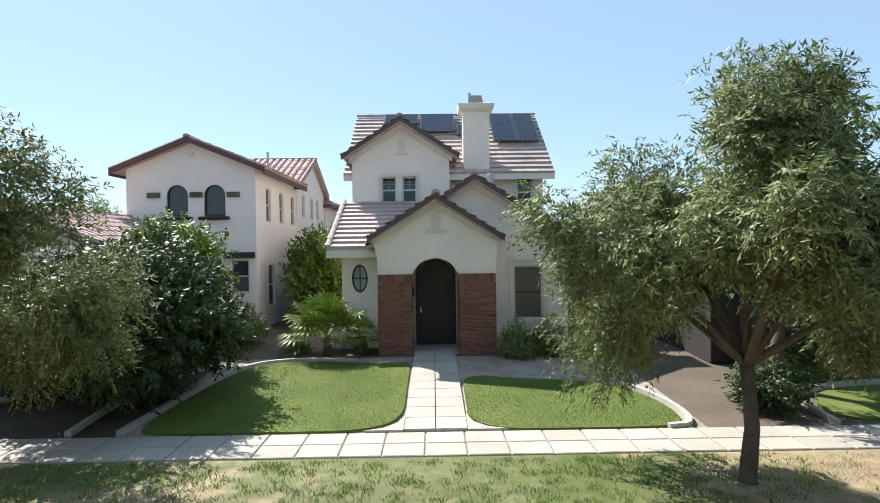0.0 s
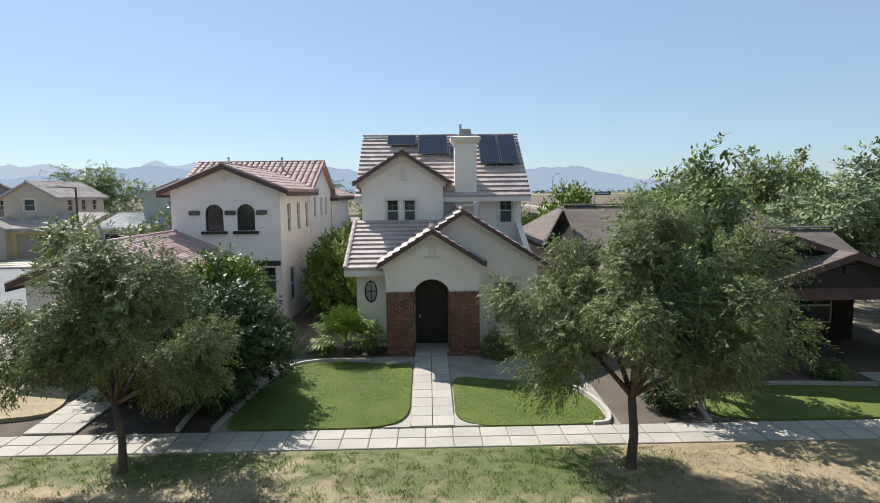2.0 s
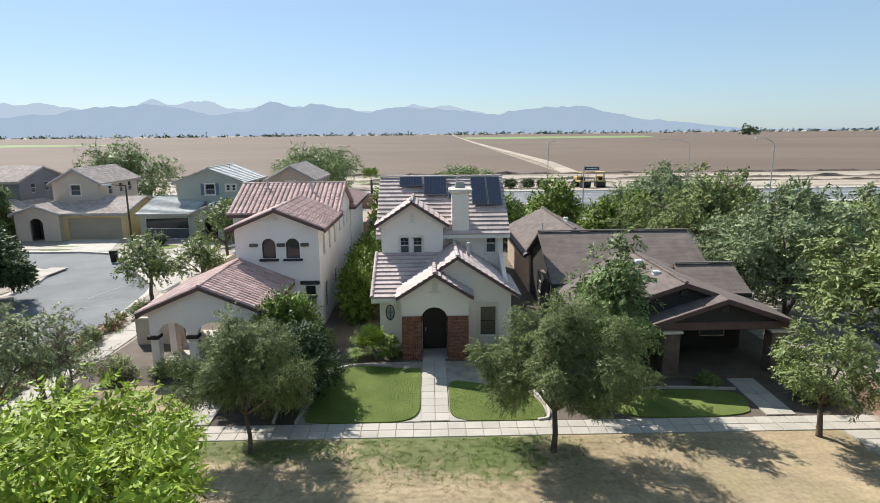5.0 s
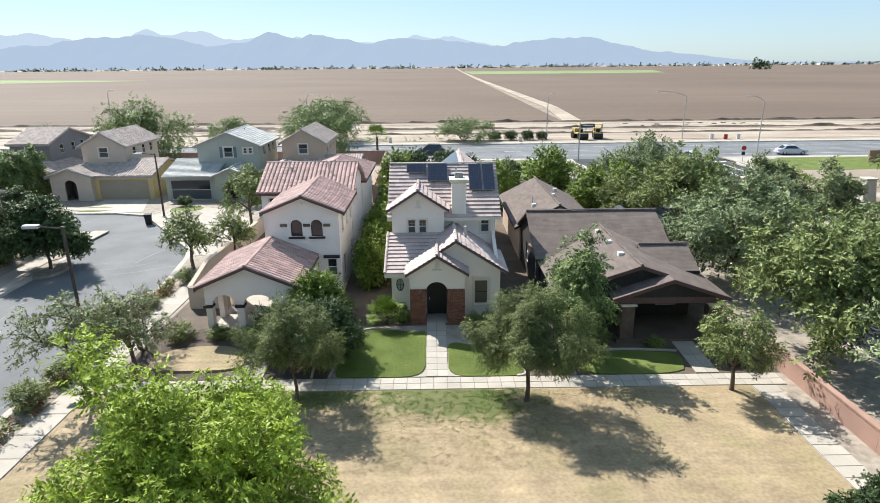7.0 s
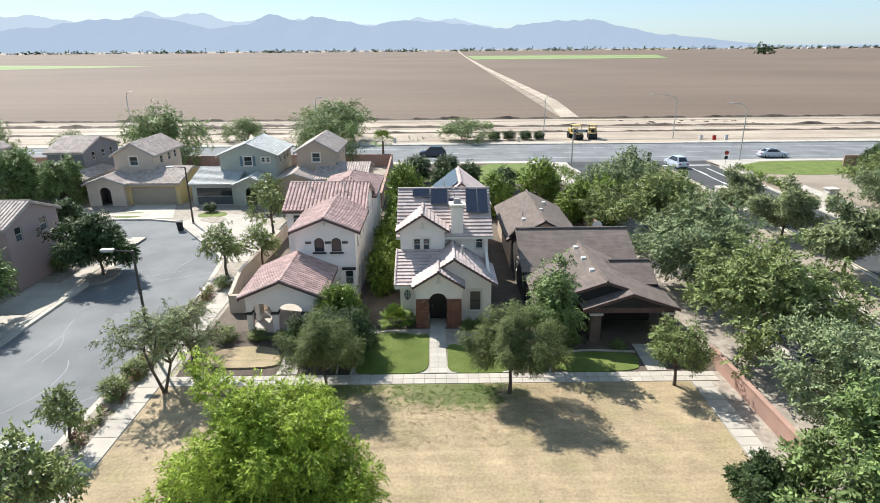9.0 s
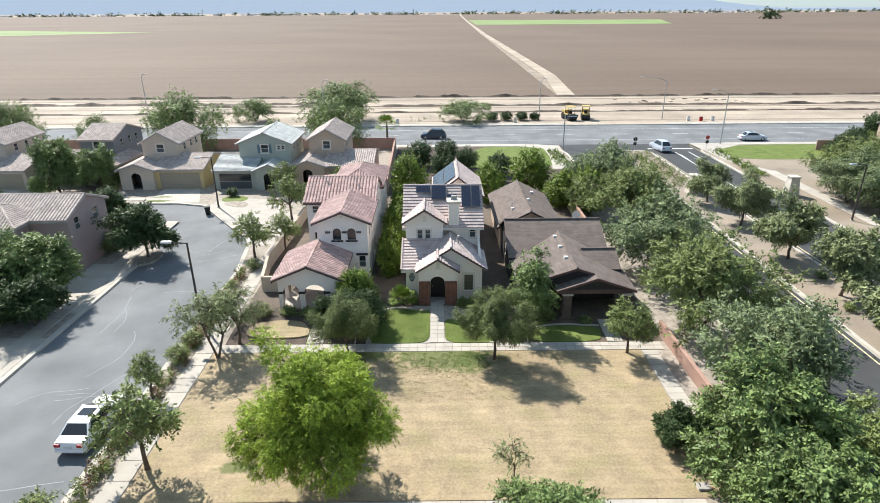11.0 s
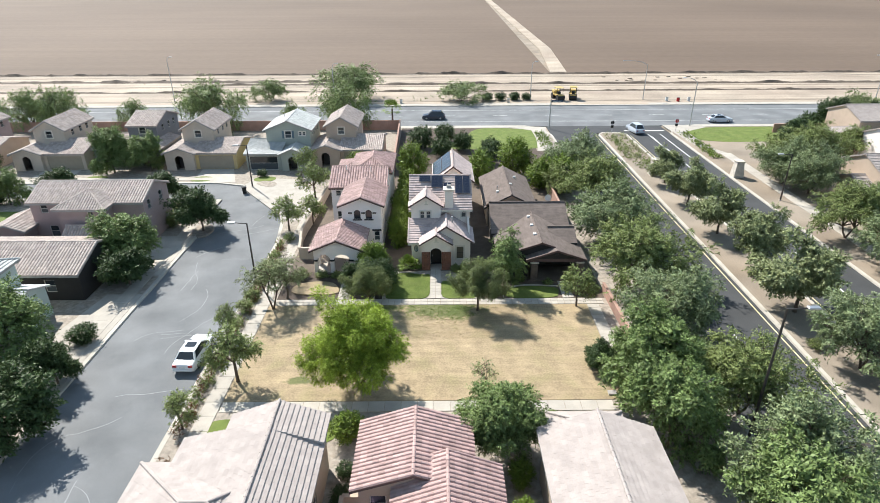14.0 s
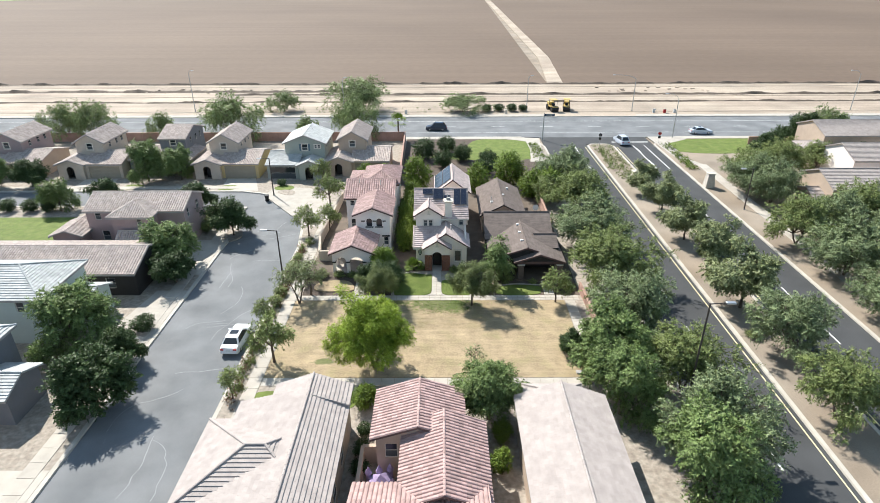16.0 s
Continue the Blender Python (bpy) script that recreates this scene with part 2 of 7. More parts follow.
def tube(points, radii, sides=7):
    v, f = [], []
    for i, (p, r) in enumerate(zip(points, radii)):
        p = Vector(p)
        d = (Vector(points[min(i + 1, len(points) - 1)]) - Vector(points[max(i - 1, 0)])).normalized()
        a = d.orthogonal().normalized()
        b = d.cross(a)
        for k in range(sides):
            t = 2 * math.pi * k / sides
            v.append(p + (a * math.cos(t) + b * math.sin(t)) * r)
    for i in range(len(points) - 1):
        for k in range(sides):
            k2 = (k + 1) % sides
            f.append((i * sides + k, i * sides + k2, (i + 1) * sides + k2, (i + 1) * sides + k))
    f.append(tuple(range(sides))[::-1])
    f.append(tuple((len(points) - 1) * sides + k for k in range(sides)))
    return v, f


def merge(*parts):
    v, f = [], []
    for a, b in parts:
        n = len(v)
        v += list(a)
        f += [tuple(n + i for i in q) for q in b]
    return v, f


def sheet(name, pts, z, material, thick=0.0, label="", category="", kind="structure", parent=None):
    """A flat piece of ground with a given outline, its edges going down."""
    bm = bmesh.new()
    vs = [bm.verts.new((x, y, z)) for x, y in pts]
    fc = bm.faces.new(vs)
    if fc.normal.z < 0:
        fc.normal_flip()
    if thick:
        low = [bm.verts.new((x, y, z - thick)) for x, y in pts]
        for i in range(len(vs)):
            j = (i + 1) % len(vs)
            bm.faces.new((vs[i], low[i], low[j], vs[j]))
        bmesh.ops.recalc_face_normals(bm, faces=bm.faces[:])
    bmesh.ops.triangulate(bm, faces=[q for q in bm.faces if len(q.verts) > 4])
    ob = part(name, bm, material, parent)
    return tagged(ob, label, category, "", kind) if parent is None else ob


def arch_pts(u0, u1, v0, vs, vt, n=10):
    """A doorway outline with a rounded head from vs to vt."""
    c, r = (u0 + u1) / 2, (u1 - u0) / 2
    return [(u0, v0), (u1, v0)] + [(c + r * math.cos(a), vs + (vt - vs) * math.sin(a)) for a in [math.pi * k / n for k in range(n + 1)]]


def oval_pts(c, v, w, h, n=18):
    return [(c + w / 2 * math.cos(2 * math.pi * k / n), v + h / 2 * math.sin(2 * math.pi * k / n)) for k in range(n)]


def rect_pts(u0, u1, v0, v1):
    return [(u0, v0), (u1, v0), (u1, v1), (u0, v1)]


def facing(side, at):
    """Maps (u, v, depth inward) on a wall that faces S, N, E or W at the given plane."""
    if side == "S":
        return lambda u, v, d=0: (u, at + d, v)
    if side == "N":
        return lambda u, v, d=0: (u, at - d, v)
    if side == "E":
        return lambda u, v, d=0: (at - d, u, v)
    return lambda u, v, d=0: (at + d, u, v)


def plate(outline, holes, to, depth=0.2, d0=0.0):
    """A wall slab with openings that go through it."""
    bm = bmesh.new()
    loops = []
    edges = []
    for pts in [outline] + list(holes):
        vs = [bm.verts.new(to(u, v, d0)) for u, v in pts]
        loops.append(vs)
        for i in range(len(vs)):
            edges.append(bm.edges.new((vs[i], vs[(i + 1) % len(vs)])))
    bmesh.ops.triangle_fill(bm, use_beauty=True, use_dissolve=False, edges=edges)
    front = bm.faces[:]
    off = Vector(to(0, 0, depth)) - Vector(to(0, 0, 0))
    twin = {v: bm.verts.new(v.co + off) for v in bm.verts[:]}
    for fc in front:
        bm.faces.new([twin[v] for v in reversed(fc.verts)])
    for vs in loops:
        for i in range(len(vs)):
            a, b = vs[i], vs[(i + 1) % len(vs)]
            bm.faces.new((a, b, twin[b], twin[a]))
    bmesh.ops.recalc_face_normals(bm, faces=bm.faces[:])
    return bm


def ring(outline, width, to, depth, d0):
    """A frame of the given width inside an outline."""
    cx = sum(p[0] for p in outline) / len(outline)
    cy = sum(p[1] for p in outline) / len(outline)
    hx = max(abs(p[0] - cx) for p in outline)
    hy = max(abs(p[1] - cy) for p in outline)
    inner = [(cx + (u - cx) * (1 - width / hx), cy + (v - cy) * (1 - width / hy)) for u, v in outline]
    return plate(outline, [inner], to, depth, d0)


def window(house, to, o, kind="double", frame_mat="frame", surround=None, name="window"):
    """A window set in an opening: frame, sash bars, panes."""
    w = part(name, ring(o, 0.05, to, 0.08, 0.06), M[frame_mat], house)
    us, vs = [p[0] for p in o], [p[1] for p in o]
    u0, u1, v0, v1 = min(us) + 0.045, max(us) - 0.045, min(vs) + 0.045, max(vs) - 0.045
    cu, cv = (u0 + u1) / 2, (v0 + v1) / 2

    def bar(a0, a1, b0, b1, da=0.07, db=0.11, m="frame", nm="bar"):
        p, q = to(a0, b0, da), to(a1, b1, db)
        lo, hi = [min(p[i], q[i]) for i in range(3)], [max(p[i], q[i]) for i in range(3)]
        part(nm, boxes((lo[0], hi[0], lo[1], hi[1], lo[2], hi[2])), M[m], w)

    rect = len(o) == 4
    if kind == "double" and rect:
        bar(u0, u1, cv - 0.025, cv + 0.025, m=frame_mat)
        bar(u0, u1, cv + 0.025, v1, 0.10, 0.105, "glass", "pane")
        bar(u0, u1, v0, cv - 0.025, 0.085, 0.09, "screen", "pane")
        if house.get("muntins"):
            bar(cu - 0.007, cu + 0.007, cv, v1, 0.092, 0.102, "grey_trim")
            bar(u0, u1, (cv + v1) / 2 - 0.007, (cv + v1) / 2 + 0.007, 0.092, 0.102, "grey_trim")
    else:
        part("pane", plate([(cu + (u - cu) * 0.96, cv + (v - cv) * 0.96) for u, v in o], [], to, 0.01, 0.10), M[dict(cross="pale_glass", blind="blind").get(kind, "glass")], w)
        if kind == "cross":
            bar(cu - 0.015, cu + 0.015, v0, v1, 0.085, 0.11, frame_mat)
            bar(u0, u1, cv - 0.015, cv + 0.015, 0.085, 0.11, frame_mat)
    if kind == "blind":
        bar(u0, u1, cv - 0.02, cv + 0.02, 0.085, 0.11, "dark")
    if surround:
        out = [(cu + (u - cu) * (1 + 0.24 / (u1 - u0 + 0.1)), cv + (v - cv) * (1 + 0.24 / (v1 - v0 + 0.1))) for u, v in o]
        part("surround", plate(out, [o], to, 0.045, -0.04), M[surround], w)
    return w


def tiles(poly, course, width, lift, lump, mesh_name="tiles", keep=None):
    """Courses of roof tiles over a plane polygon whose first edge is the eave. Returns verts, faces; or, with keep, separate tiles."""
    P = [Vector(p) for p in poly]
    ux = (P[1] - P[0]).normalized()
    nz = (P[1] - P[0]).cross(P[-1] - P[0]).normalized()
    if nz.z < 0:
        nz = -nz
    vy = nz.cross(ux)
    if vy.z < 0:
        vy = -vy
    q = [((p - P[0]).dot(ux), (p - P[0]).dot(vy)) for p in P]
    top = max(b for a, b in q)

    def span(v):
        v = min(max(v, 1e-4), top - 1e-4)
        xs = []
        for (a0, b0), (a1, b1) in zip(q, q[1:] + q[:1]):
            if (b0 - v) * (b1 - v) <= 0 and b0 != b1:
                xs.append(a0 + (a1 - a0) * (v - b0) / (b1 - b0))
        return (min(xs), max(xs)) if xs else (0, 0)

    verts, faces, single = [], [], []
    prof = ((0, 0), (0.22, 0.85), (0.5, 1.0), (0.78, 0.85), (1, 0)) if lump else ((0.01, 0.0), (0.99, 0.0))
    rows = max(1, round(top / course))
    for i in range(rows):
        v0, v1 = top * i / rows, top * (i + 1) / rows
        l0, r0 = span(v0)
        l1, r1 = span(v1)
        lo, hi = min(l0, l1), max(r0, r1)
        shift = 0.0 if lump else (i % 2) * 0.5
        k0, k1 = math.floor(lo / width - shift), math.ceil(hi / width - shift)
        for k in range(k0, k1):
            a, b = (k + shift) * width, (k + 1 + shift) * width
            pts0, pts1 = [], []
            for s, h in prof:
                u = a + (b - a) * s
                pts0.append((min(max(u, l0), r0), h * lump))
                pts1.append((min(max(u, l1), r1), h * lump))
            if pts0[-1][0] - pts0[0][0] < 0.02 and pts1[-1][0] - pts1[0][0] < 0.02:
                continue
            tv = [P[0] + ux * u + vy * v0 + nz * (h + lift) for u, h in pts0]
            tv += [P[0] + ux * u + vy * v1 + nz * (h + 0.012) for u, h in pts1]
            tv += [P[0] + ux * u + vy * v0 + nz * 0.004 for u, h in pts0]
            m = len(prof)
            tf = [(j, j + 1, m + j + 1, m + j) for j in range(m - 1)] + [(2 * m + j, 2 * m + j + 1, j + 1, j) for j in range(m - 1)]
            if keep:
                single.append((tv, tf))
            else:
                n = len(verts)
                verts += tv
                faces += [tuple(n + x for x in f) for f in tf]
    return single if keep else (verts, faces)


STYLE = dict(flat=(0.31, 0.42, 0.07, 0.0), barrel=(0.38, 0.30, 0.03, 0.085), shingle=(0.16, 0.9, 0.012, 0.0))


def slope(house, poly, material, style, name="roof", pieces=False):
    """One plane of a roof: a slab and its tiles."""
    P = [Vector(p) for p in poly]
    n = (P[1] - P[0]).cross(P[-1] - P[0]).normalized()
    if n.z < 0:
        n = -n
    k = len(P)
    v = [p for p in P] + [p - n * 0.12 for p in P]
    f = [tuple(range(k)), tuple(range(2 * k - 1, k - 1, -1))] + [(i, i + k, (i + 1) % k + k, (i + 1) % k) for i in range(k)]
    r = part(name, (v, f), M[material], house)
    c, w, lift, lump = STYLE[style]
    if pieces:
        for tv, tf in tiles(poly, c, w, lift, lump, keep=True):
            part("roof_tile", (tv, tf), M[material], r)
    else:
        part("roof_tiles", tiles(poly, c, w, lift, lump), M[material], r, kind="stuff")
    return r


def caps(house, a, b, material, r=0.1, parent=None):
    """Ridge or hip caps from a to b: short overlapping half-round pieces."""
    a, b = Vector(a), Vector(b)
    d = (b - a)
    n = max(2, round(d.length / 0.42))
    side = d.cross(Vector((0, 0, 1))).normalized()
    up = side.cross(d).normalized()
    v, f = [], []
    for i in range(n):
        p, q = a + d * (i / n), a + d * ((i + 1.06) / n)
        m = len(v)
        for e, rr in ((p, r * 1.12), (q, r * 0.92)):
            for t in (0, 45, 90, 135, 180):
                v.append(e + side * math.cos(radians(t)) * rr + up * (math.sin(radians(t)) * rr * 0.8 + 0.02))
        f += [(m + j, m + j + 1, m + 6 + j, m + 5 + j) for j in range(4)] + [(m, m + 4, m + 3, m + 2, m + 1)]
    part("ridge_capping", (v, f), M[material], house, kind="stuff")


def gable_block(house, x0, x1, y0, y1, z0, eave, rise, along, wall, tile, style, fascia, holes=None, over=0.4, ridge_at=None, ends="", pieces=False, skip="", thick=0.2):
    """A block with four walls and a gable roof whose ridge runs along x or y. holes: side -> outlines (u, v)."""
    holes = holes or {}
    for side, at, u0, u1 in (("S", y0, x0, x1), ("N", y1, x0, x1), ("E", x1, y0 + thick, y1 - thick), ("W", x0, y0 + thick, y1 - thick)):
        if side in skip:
            continue
        o = [(u0, z0), (u1, z0), (u1, eave)]
        gable = (along == "y") == (side in "SN")
        if gable and rise:
            mid = ridge_at if ridge_at is not None else ((x0 + x1) / 2 if along == "y" else (y0 + y1) / 2)
            o.append((mid, eave + rise - 0.12))
        o.append((u0, eave))
        part("wall", plate(o, holes.get(side, []), facing(side, at), thick), M[wall], house)
    if not rise:
        return
    if along == "y":
        mid = ridge_at if ridge_at is not None else (x0 + x1) / 2
        top = eave + rise
        for sx, e in ((-1, x0), (1, x1)):
            k = rise / abs(mid - e)
            ex = e + sx * over
            ez = eave - over * k
            fr, bk = y0 - over * 0.8, y1 + over * 0.8
            slope(house, [(ex, fr, ez), (ex, bk, ez), (mid, bk, top), (mid, fr, top)], tile, style, pieces=pieces)
            part("fascia", ([(ex - sx * 0.03, fr - 0.02, ez - 0.13), (mid, fr - 0.02, top - 0.13), (mid, fr - 0.02, top + 0.035), (ex - sx * 0.0, fr - 0.02, ez + 0.035),
                             (ex - sx * 0.03, fr + 0.08, ez - 0.13), (mid, fr + 0.08, top - 0.13), (mid, fr + 0.08, top + 0.035), (ex, fr + 0.08, ez + 0.035)],
                            [(0, 1, 2, 3), (7, 6, 5, 4), (0, 4, 5, 1), (3, 2, 6, 7), (0, 3, 7, 4), (1, 5, 6, 2)]), M[fascia], house)
            part("eave_board", boxes((min(ex, ex - sx * 0.05), max(ex, ex - sx * 0.05), fr, bk, ez - 0.2, ez - 0.02)), M[fascia], house)
        caps(house, (mid, y0 - over * 0.8, top + 0.03), (mid, y1 + over * 0.8, top + 0.03), tile)
    else:
        mid = ridge_at if ridge_at is not None else (y0 + y1) / 2
        top = eave + rise
        for sy, e in ((-1, y0), (1, y1)):
            k = rise / abs(mid - e)
            ey = e + sy * over
            ez = eave - over * k
            lf, rt = x0 - over * 0.6, x1 + over * 0.6
            slope(house, [(lf, ey, ez), (rt, ey, ez), (rt, mid, top), (lf, mid, top)], tile, style, pieces=pieces)
            part("eave_board", boxes((lf, rt, min(ey, ey - sy * 0.05), max(ey, ey - sy * 0.05), ez - 0.2, ez - 0.02)), M[fascia], house)
        caps(house, (x0 - over * 0.6, mid, top + 0.03), (x1 + over * 0.6, mid, top + 0.03), tile)


def hip_block(house, x0, x1, y0, y1, z0, eave, rise, wall, tile, style, fascia, holes=None, over=0.4, skip=""):
    """A block with a hipped roof; the ridge runs along the longer side."""
    gable_block(house, x0, x1, y0, y1, z0, eave, 0, "x", wall, tile, style, fascia, holes, skip=skip)
    a0, a1, b0, b1 = x0 - over, x1 + over, y0 - over, y1 + over
    w, d = a1 - a0, b1 - b0
    e = eave - 0.15
    t = e + rise
    if d >= w:
        A, B = ((a0 + a1) / 2, b0 + w / 2, t), ((a0 + a1) / 2, b1 - w / 2 + 0.01, t)
        polys = [[(a0, b0, e), (a1, b0, e), A], [(a1, b0, e), (a1, b1, e), B, A], [(a1, b1, e), (a0, b1, e), B], [(a0, b1, e), (a0, b0, e), A, B]]
    else:
        A, B = (a0 + d / 2, (b0 + b1) / 2, t), (a1 - d / 2, (b0 + b1) / 2, t)
        polys = [[(a0, b0, e), (a1, b0, e), B, A], [(a1, b0, e), (a1, b1, e), B], [(a1, b1, e), (a0, b1, e), A, B], [(a0, b1, e), (a0, b0, e), A]]
    for p in polys:
        slope(house, p, tile, style)
    for c, r in (((a0, b0, e), A), ((a1, b0, e), A if d >= w else B), ((a1, b1, e), B), ((a0, b1, e), B if d >= w else A), (A, B)):
        caps(house, Vector(c) + Vector((0, 0, 0.04)), Vector(r) + Vector((0, 0, 0.04)), tile)
    for bx in ((a0, a1, b0, b0 + 0.05), (a0, a1, b1 - 0.05, b1), (a0, a0 + 0.05, b0 + 0.05, b1 - 0.05), (a1 - 0.05, a1, b0 + 0.05, b1 - 0.05)):
        part("eave_board", boxes((*bx, e - 0.2, e - 0.01)), M[fascia], house)


def vent(house, x, y, z, h=0.35, r=0.05):
    p = part("vent_pipe", tube([(x, y, z - 0.2), (x, y, z + h)], [r, r], 8), M["pole"], house)
    part("cap", tube([(x, y, z + h), (x, y, z + h + 0.08)], [r * 1.5, r * 1.2], 8), M["pole"], p)


# ---- ground, roads, pavements ----
def rect(x0, x1, y0, y1):
    return [(x0, y0), (x1, y0), (x1, y1), (x0, y1)]


ROAD = -0.14
sheet("ground", rect(-4200, 4200, -600, 4300), -0.30, M["soil"], label="dry desert soil reaching to the horizon", category="ground")
sheet("road_arterial", rect(-900, 900, 77.3, 95.4), ROAD, M["asphalt"], 0.1, "wide grey asphalt arterial road beside bare dirt", "road")
sheet("road_street", [(-29.3, -60), (-19.4, -60), (-19.4, 24), (-20.2, 30), (-21.6, 35), (-24, 39.6), (-27.5, 43.2), (-33, 44.8), (-100, 45.2), (-100, 38.6), (-34, 38.4), (-31, 37), (-29.7, 33.5), (-29.3, 29)],
      ROAD, M["asphalt"], 0.1, "worn grey asphalt residential street with sealed cracks", "road")
sheet("road_boulevard_west", rect(20.6, 29.3, -60, 77.3), ROAD, M["asphalt_new"], 0.1, "dark asphalt carriageway with white lane lines", "road")
sheet("road_boulevard_east", rect(34.6, 43.0, -60, 77.3), ROAD, M["asphalt_new"], 0.1, "dark asphalt carriageway with white lane lines", "road")
sheet("road_nose", rect(29.3, 34.6, 71.8, 77.3), ROAD, M["asphalt_new"], 0.1, "dark asphalt at the junction", "road")
# raised land between the roads
sheet("block_centre", [(-19.25, -60), (20.45, -60), (20.45, 70), (19.4, 74.6), (16.5, 77.1), (-120, 77.1), (-120, 45.35), (-33, 44.95), (-27.4, 43.35), (-23.9, 39.7), (-21.45, 35.1), (-20.05, 30), (-19.25, 24)],
      0.0, M["gravel"], 0.3, "tan decomposed granite ground between houses", "ground")
sheet("block_west", [(-29.45, -60), (-29.45, 29), (-29.85, 33.6), (-31.1, 37.2), (-34.1, 38.25), (-120, 38.4), (-120, -60)], 0.0, M["gravel"], 0.3, "tan gravel ground of the house lots", "ground")
sheet("block_east", [(43.15, -60), (200, -60), (200, 77.1), (50, 77.1), (45.5, 75.5), (43.15, 71)], 0.0, M["soil"], 0.3, "brown soil ground beside the boulevard", "ground")
sheet("median", [(29.45, -60), (34.45, -60), (34.45, 70.5), (33.3, 71.6), (30.4, 71.6), (29.45, 70.5)], 0.0, M["soil"], 0.3, "bare soil median strip with sparse shrubs", "median")
sheet("verge_north", rect(-900, 900, 95.6, 99.5), 0.0, M["dirt"], 0.3, "pale bare dirt road verge", "verge")
sheet("dirt_strip", rect(-900, 900, 99.5, 137), -0.02, M["dirt"], 0.25, "pale graded dirt strip beside the road", "ground")
sheet("field_west", [(-2600, 138), (32.0, 138), (40.5, 546), (56, 1190), (85, 2300), (-2600, 2300)], 0.02, M["field"], 0.3, "flat ploughed brown farm field", "field")
sheet("field_east", [(37.0, 138), (2600, 138), (2600, 2300), (93, 2300), (60.5, 1190), (45.7, 546), (41.5, 190)], 0.02, M["field"], 0.3, "flat ploughed brown farm field", "field")
sheet("crop_field", [(56, 850), (330, 850), (420, 1150), (62, 1190)], 0.22, M["crop"], 0.3, "distant strip of green crops", "field")
sheet("crop_field", [(-2600, 560), (-420, 560), (-300, 640), (-700, 800), (-2600, 800)], 0.10, M["crop"], 0.3, "distant strip of green crops", "field")
sheet("field_road", [(32.1, 137.5), (36.9, 137.5), (41.3, 190), (45.5, 546), (60, 1190), (92, 2300), (86, 2300), (56.2, 1190), (40.7, 546), (37, 190)], 0.05, M["dirt"], 0.3, "pale dirt farm track crossing the fields", "track")
for y0, y1 in ((99.9, 101.0), (118, 119.2), (131.5, 133), (135.2, 136.4)):
    sheet("dirt_track", rect(-600, 600, y0, y1), 0.012, M["soil"], 0.02, "wheel track in pale dirt", "track")


def berm(x0, x1, y, width, height, seed):
    """A rough bank of pushed-up earth along the field's edge."""
    n = int((x1 - x0) / 1.2)
    v, f = [], []
    for i in range(n + 1):
        x = x0 + (x1 - x0) * i / n
        h = height * max(0.0, 0.55 + 1.1 * noise.noise(Vector((x / 7, seed, 0))) + 0.5 * noise.noise(Vector((x / 1.7, seed, 4))))
        w = width * (1 + 0.5 * noise.noise(Vector((x / 5, seed + 9, 0))))
        yy = y + 0.8 * noise.noise(Vector((x / 30, seed + 3, 0)))
        v += [(x, yy - w / 2, -0.03), (x, yy - w * 0.12, h), (x, yy + w * 0.1, h * 0.9), (x, yy + w / 2, -0.03)]
    for i in range(n):
        f += [(4 * i + k, 4 * i + k + 1, 4 * i + k + 5, 4 * i + k + 4)[::-1] for k in range(3)]
    tagged(part("earth_bank", (v, f), M["earth"]), "low rough bank of dug brown earth", "bank", "", "structure")


berm(-420, 420, 136.9, 1.8, 0.7, 1)
berm(-60, 140, 121.5, 2.2, 0.6, 2)
berm(-300, 420, 112.0, 1.5, 0.4, 3)
berm(-150, -20, 126.0, 2.6, 0.7, 4)


def strip(name, pts, width, z0, z1, material, label, category, parent=None):
    """A kerb that follows a line."""
    v, f = [], []
    n = len(pts)
    for i, (x, y) in enumerate(pts):
        a, b = pts[max(i - 1, 0)], pts[min(i + 1, n - 1)]
        dx, dy = b[0] - a[0], b[1] - a[1]
        l = math.hypot(dx, dy)
        ox, oy = -dy / l * width / 2, dx / l * width / 2
        v += [(x + ox, y + oy, z0), (x - ox, y - oy, z0), (x - ox * 0.8, y - oy * 0.8, z1), (x + ox * 0.8, y + oy * 0.8, z1)]
    for i in range(n - 1):
        k = 4 * i
        f += [(k + a, k + b, k + 4 + b, k + 4 + a) for a, b in ((1, 0), (2, 1), (3, 2), (0, 3))]
    f += [(0, 1, 2, 3), tuple(4 * (n - 1) + q for q in (3, 2, 1, 0))]
    ob = part(name, (v, f), M[material], parent)
    return ob if parent else tagged(ob, label, category, "", "structure")


K = dict(label="pale concrete kerb along the road", category="kerb", material="kerb", z0=-0.2, z1=0.015, width=0.45)
strip("kerb", [(-19.3, -60), (-19.3, 24), (-20.1, 30), (-21.5, 35), (-23.95, 39.65), (-27.45, 43.25), (-33, 44.88), (-100, 45.28)], **K)
strip("kerb", [(-29.38, -60), (-29.38, 29), (-29.78, 33.5), (-31, 37.1), (-34, 38.32), (-100, 38.5)], **K)
strip("kerb", [(20.5, -60), (20.5, 70), (19.45, 74.7), (16.5, 77.2), (-400, 77.2)], **K)
strip("kerb", [(29.4, -60), (29.4, 70.4), (30.3, 71.7), (33.4, 71.7), (34.5, 70.4), (34.5, -60)], **K)
strip("kerb", [(43.1, -60), (43.1, 71), (45.4, 75.6), (50, 77.2), (400, 77.2)], **K)
strip("kerb", [(-400, 95.5), (400, 95.5)], **K)
